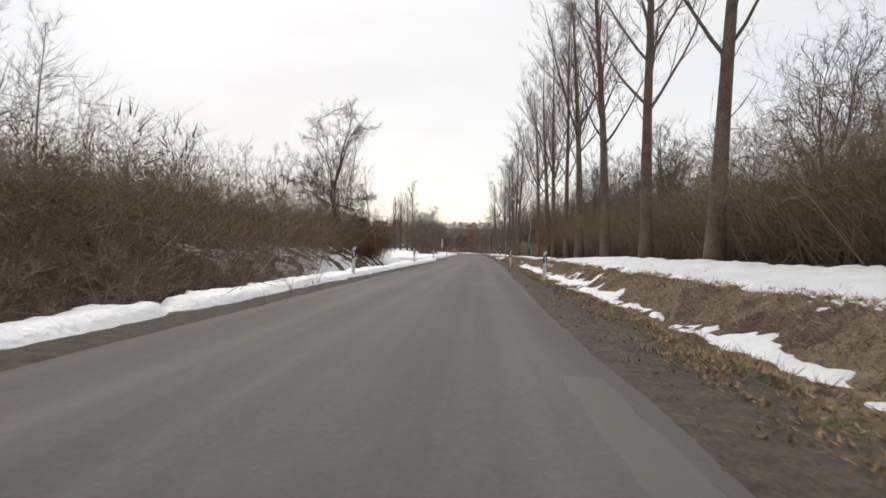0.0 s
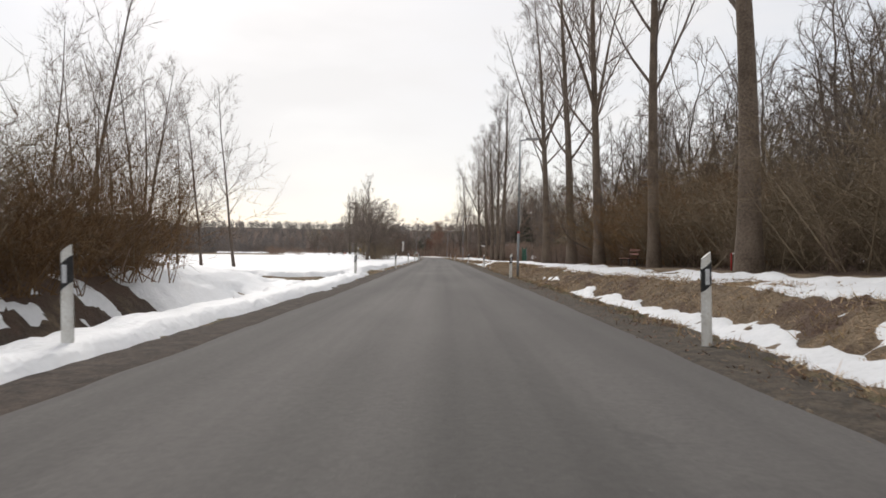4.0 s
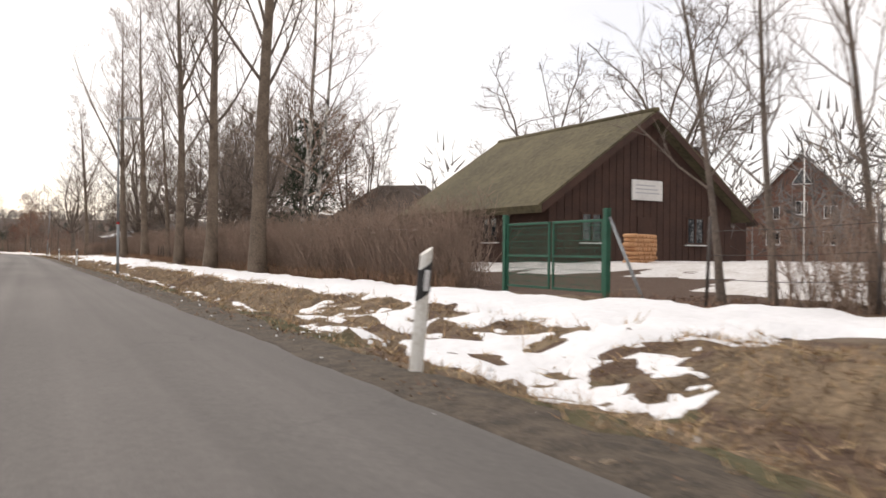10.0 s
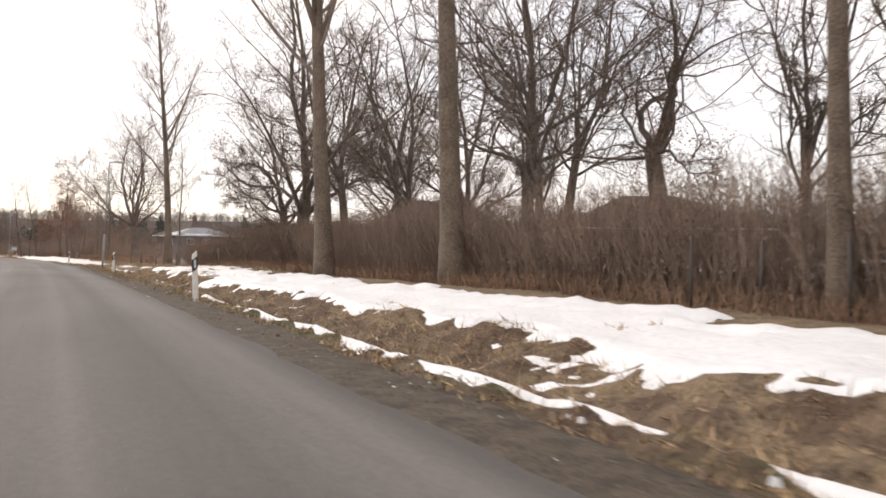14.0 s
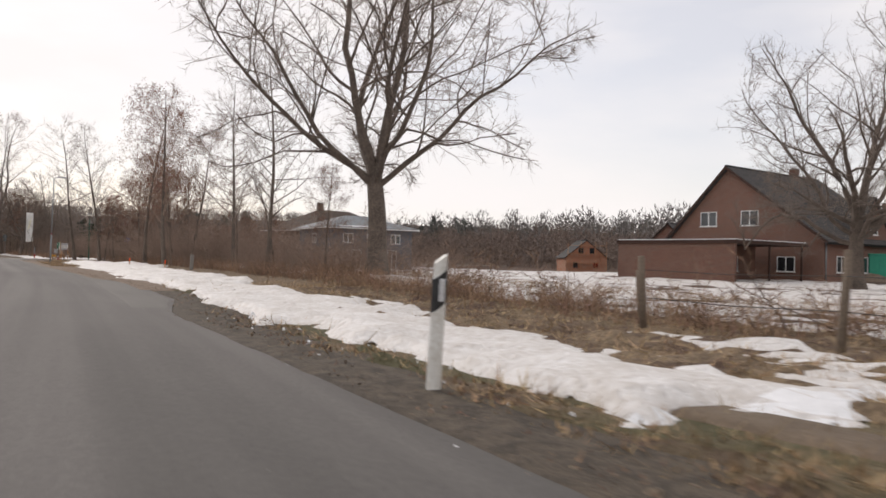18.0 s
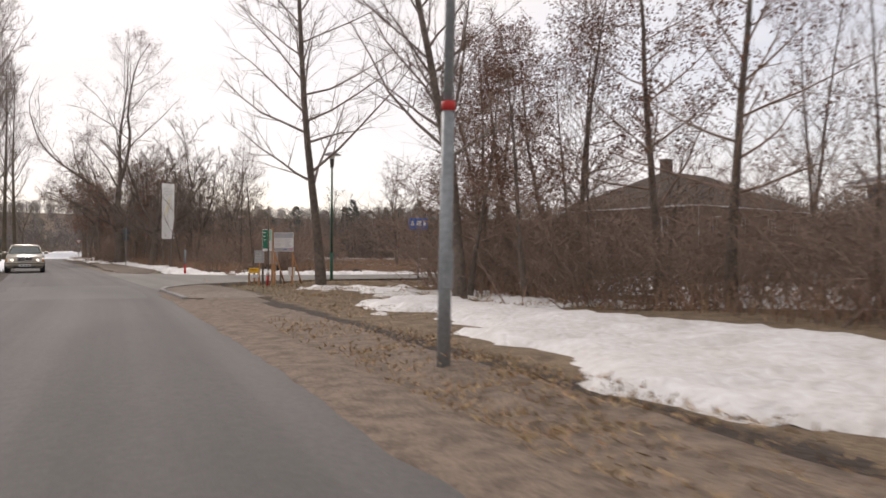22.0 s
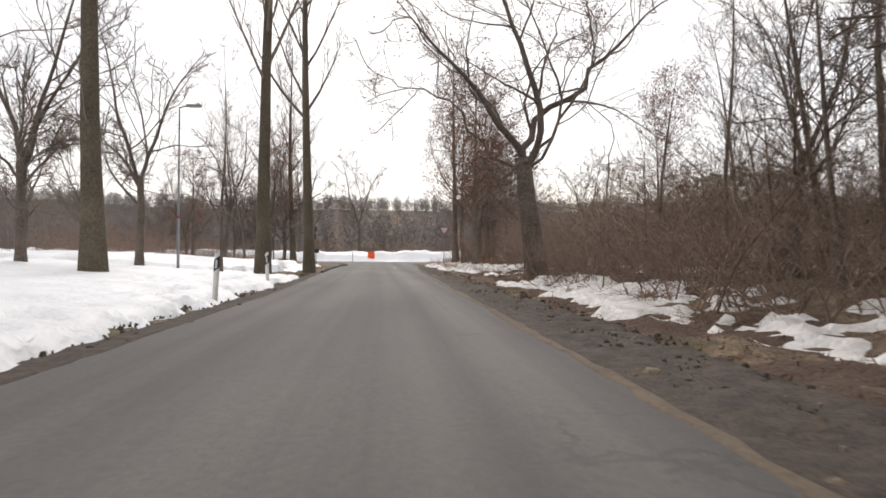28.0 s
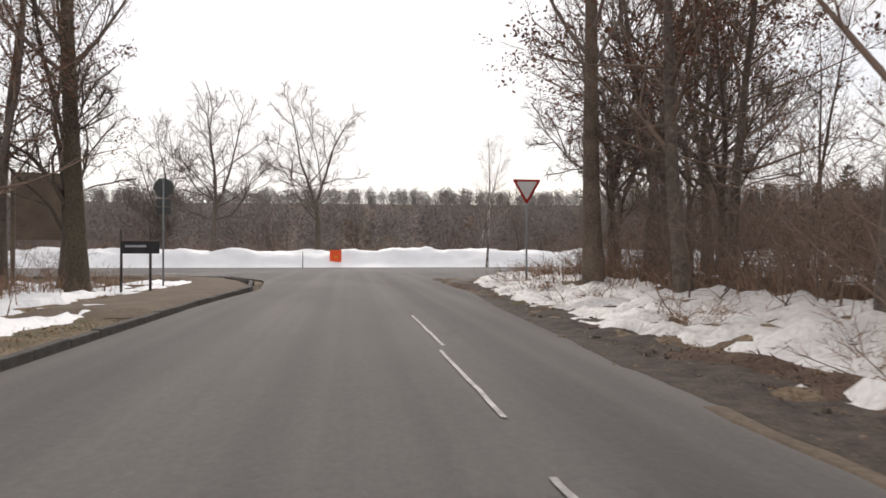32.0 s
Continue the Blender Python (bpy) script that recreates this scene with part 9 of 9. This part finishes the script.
for s, o, w, h in ((290, 58, 5.5, 2.6), (283, 66, 7, 2.2)):
    x, y = road(s, o)
    me, _, _ = sheet("earth_heap", np.linspace(s - w, s + w, 22), np.linspace(o - w * 0.7, o + w * 0.7, 18), lambda a, b: -0.75 + h * np.exp(-((a - s) / w * 1.7) ** 2 - ((b - o) / w * 2.2) ** 2) * (0.8 + 0.4 * fbm(a * 0.8, b * 0.8, 9, 3)), M["mud"])
    tagged(new("earth_heap", me), "heap of dug brown earth on the plot", "earth heap", kind="")

# brown brick house past the side road
C = thing("brick_house", "brown brick two-storey house with hipped tile roof", "house", pose(39.8, 350, -0.75, 0, 0, 21.5))
hip_house(C, 16.3, 12.9, 5.45, 8.7, 5.2, "brick_brown", "roof_rows_brown", 0.6)
for x in (2.6, 6.6, 10.6, 14.2):
    window(C, x, -0.02, 3.5, 1.15, 1.25)
for x in (2.6, 12.4):
    window(C, x, -0.02, 0.9, 1.2, 1.3)
for x in (6.4, 9.4):
    window(C, x, -0.02, 0.1, 0.95, 2.1, panes=1)
for q in (3.0, 9.0):
    window(C, -0.02, q, 3.5, 1.15, 1.25, "-x")
    window(C, -0.02, q, 0.9, 1.2, 1.3, "-x")
chimney(C, 5.4, 6.45, 7.9, 9.8, 0.75, "brick_brown")
rod("rain_pipe", (0.15, -0.08, 0), (0.15, -0.08, 5.4), 0.05, M["window_white"], C)
for k, (x, y) in enumerate(((36.5, 344.5), (37.6, 344.9))):
    ob = thing("utility_cabinet", "white utility cabinet in the snow by the house", "cabinet", pose(x, y, -0.5, 0, 0, 15), group="utility cabinets")
    part("body", from_bm("body", bm_box((1.0, 0.4, 1.15), (0, 0, 0.6), 0.02), M["window_white"]), ob)
    box("lid", (1.06, 0.46, 0.06), (0, 0, 1.2), M["grey_panel"], ob, 0.01)
    for e in (-0.25, 0.25):
        box("door", (0.46, 0.02, 0.95), (e, -0.205, 0.6), M["window_white"], ob, 0.005)

# ---- pavers, stone by stone, where the walk passes nearest; the rest joined ----
PAVER = from_bm("paver", bm_box((0.197, 0.099, 0.06), (0, 0, -0.03), 0.0), M["paver"])
pavement = tagged(new("pavement", ribbon("pavement", spaced((343.6, 379, 0.5)), lambda s: kerb_line(s) + 0.05, lambda s: np.interp(s, [343, 346, 352, 360, 379], [3.4, 4.2, 4.3, 4.6, 5.0]), M["paver_bed"], 6, 0.091, tuck=0.05, flat=lambda S, O: -0.085 * (1 - ease(343.5, 347.5, S)))), "brown concrete paver footway with sandy joints", "pavement", kind="structure")
corner = tagged(new("pavement", ribbon("pavement", spaced((317, 325.2, 0.3)), lambda s: np.maximum(kerb_line(s) + 0.05, np.interp(s, [306, 312, 322.4, 325.2], [1.9, 1.4, 1.3, 2.75])), lambda s: np.interp(s, [306, 318, 321, 325.2], [3.0, 3.1, 3.1, 2.95]), M["paver_bed"], 6, 0.043, tuck=0.12)), "brown concrete paver footway curving into the side road", "pavement", kind="structure")


def lay(parent, s0, s1, inner, outer, top, singles):
    """Rows of pavers across the footway in running bond; those inside the given stretch are objects."""
    V, F, n = [], [], 0
    unit = np.array([(x, y, z) for z in (-0.05, 0) for x, y in ((-0.0985, -0.0495), (0.0985, -0.0495), (0.0985, 0.0495), (-0.0985, 0.0495))])
    quads = np.array([(4, 5, 6, 7), (0, 1, 5, 4), (1, 2, 6, 5), (2, 3, 7, 6), (3, 0, 4, 7)])
    row, s, made = 0, s0, 0
    rr = random.Random(11)
    while s < s1:
        o = float(inner(s)) + 0.02 + (0.1 if row % 2 else 0)
        a = math.degrees(heading(s))
        ca, sa = math.cos(math.radians(a)), math.sin(math.radians(a))
        while o < float(outer(s)):
            x, y = road(s, o)
            z = top + rr.uniform(-0.002, 0.0025) - (0.085 * (1 - float(ease(343.5, 347.5, s))) if s > 330 else 0)
            if singles[0] <= s <= singles[1] and made < singles[2]:
                part("paver", PAVER, parent, m=pose(float(x), float(y), z, rr.uniform(-0.5, 0.5), rr.uniform(-0.5, 0.5), a)); made += 1
            else:
                v = unit.copy(); v[:, 2] += z
                V.append(np.stack([v[:, 0] * ca - v[:, 1] * sa + x, v[:, 0] * sa + v[:, 1] * ca + y, v[:, 2]], 1)); F.append(quads + n); n += 8
            o += 0.2
        row += 1; s += 0.102
    rest = part("pavers", mesh_of("pavers", np.concatenate(V), np.concatenate(F), M["paver"]), parent)
    tagged(rest, "", kind="stuff")


lay(pavement, 343.7, 378.5, lambda s: kerb_line(s) + 0.08, lambda s: np.interp(s, [343, 346, 352, 360, 379], [3.2, 4.0, 4.15, 4.4, 4.8]), 0.095, (347, 350.6, 290))
lay(corner, 317.6, 324.9, lambda s: np.maximum(kerb_line(s) + 0.08, np.interp(s, [309, 312, 322.4, 324.9], [1.5, 1.4, 1.3, 2.5])), lambda s: np.interp(s, [306, 318, 321, 325], [2.95, 3.05, 3.1, 2.9]), 0.046, (317.6, 321.0, 200))
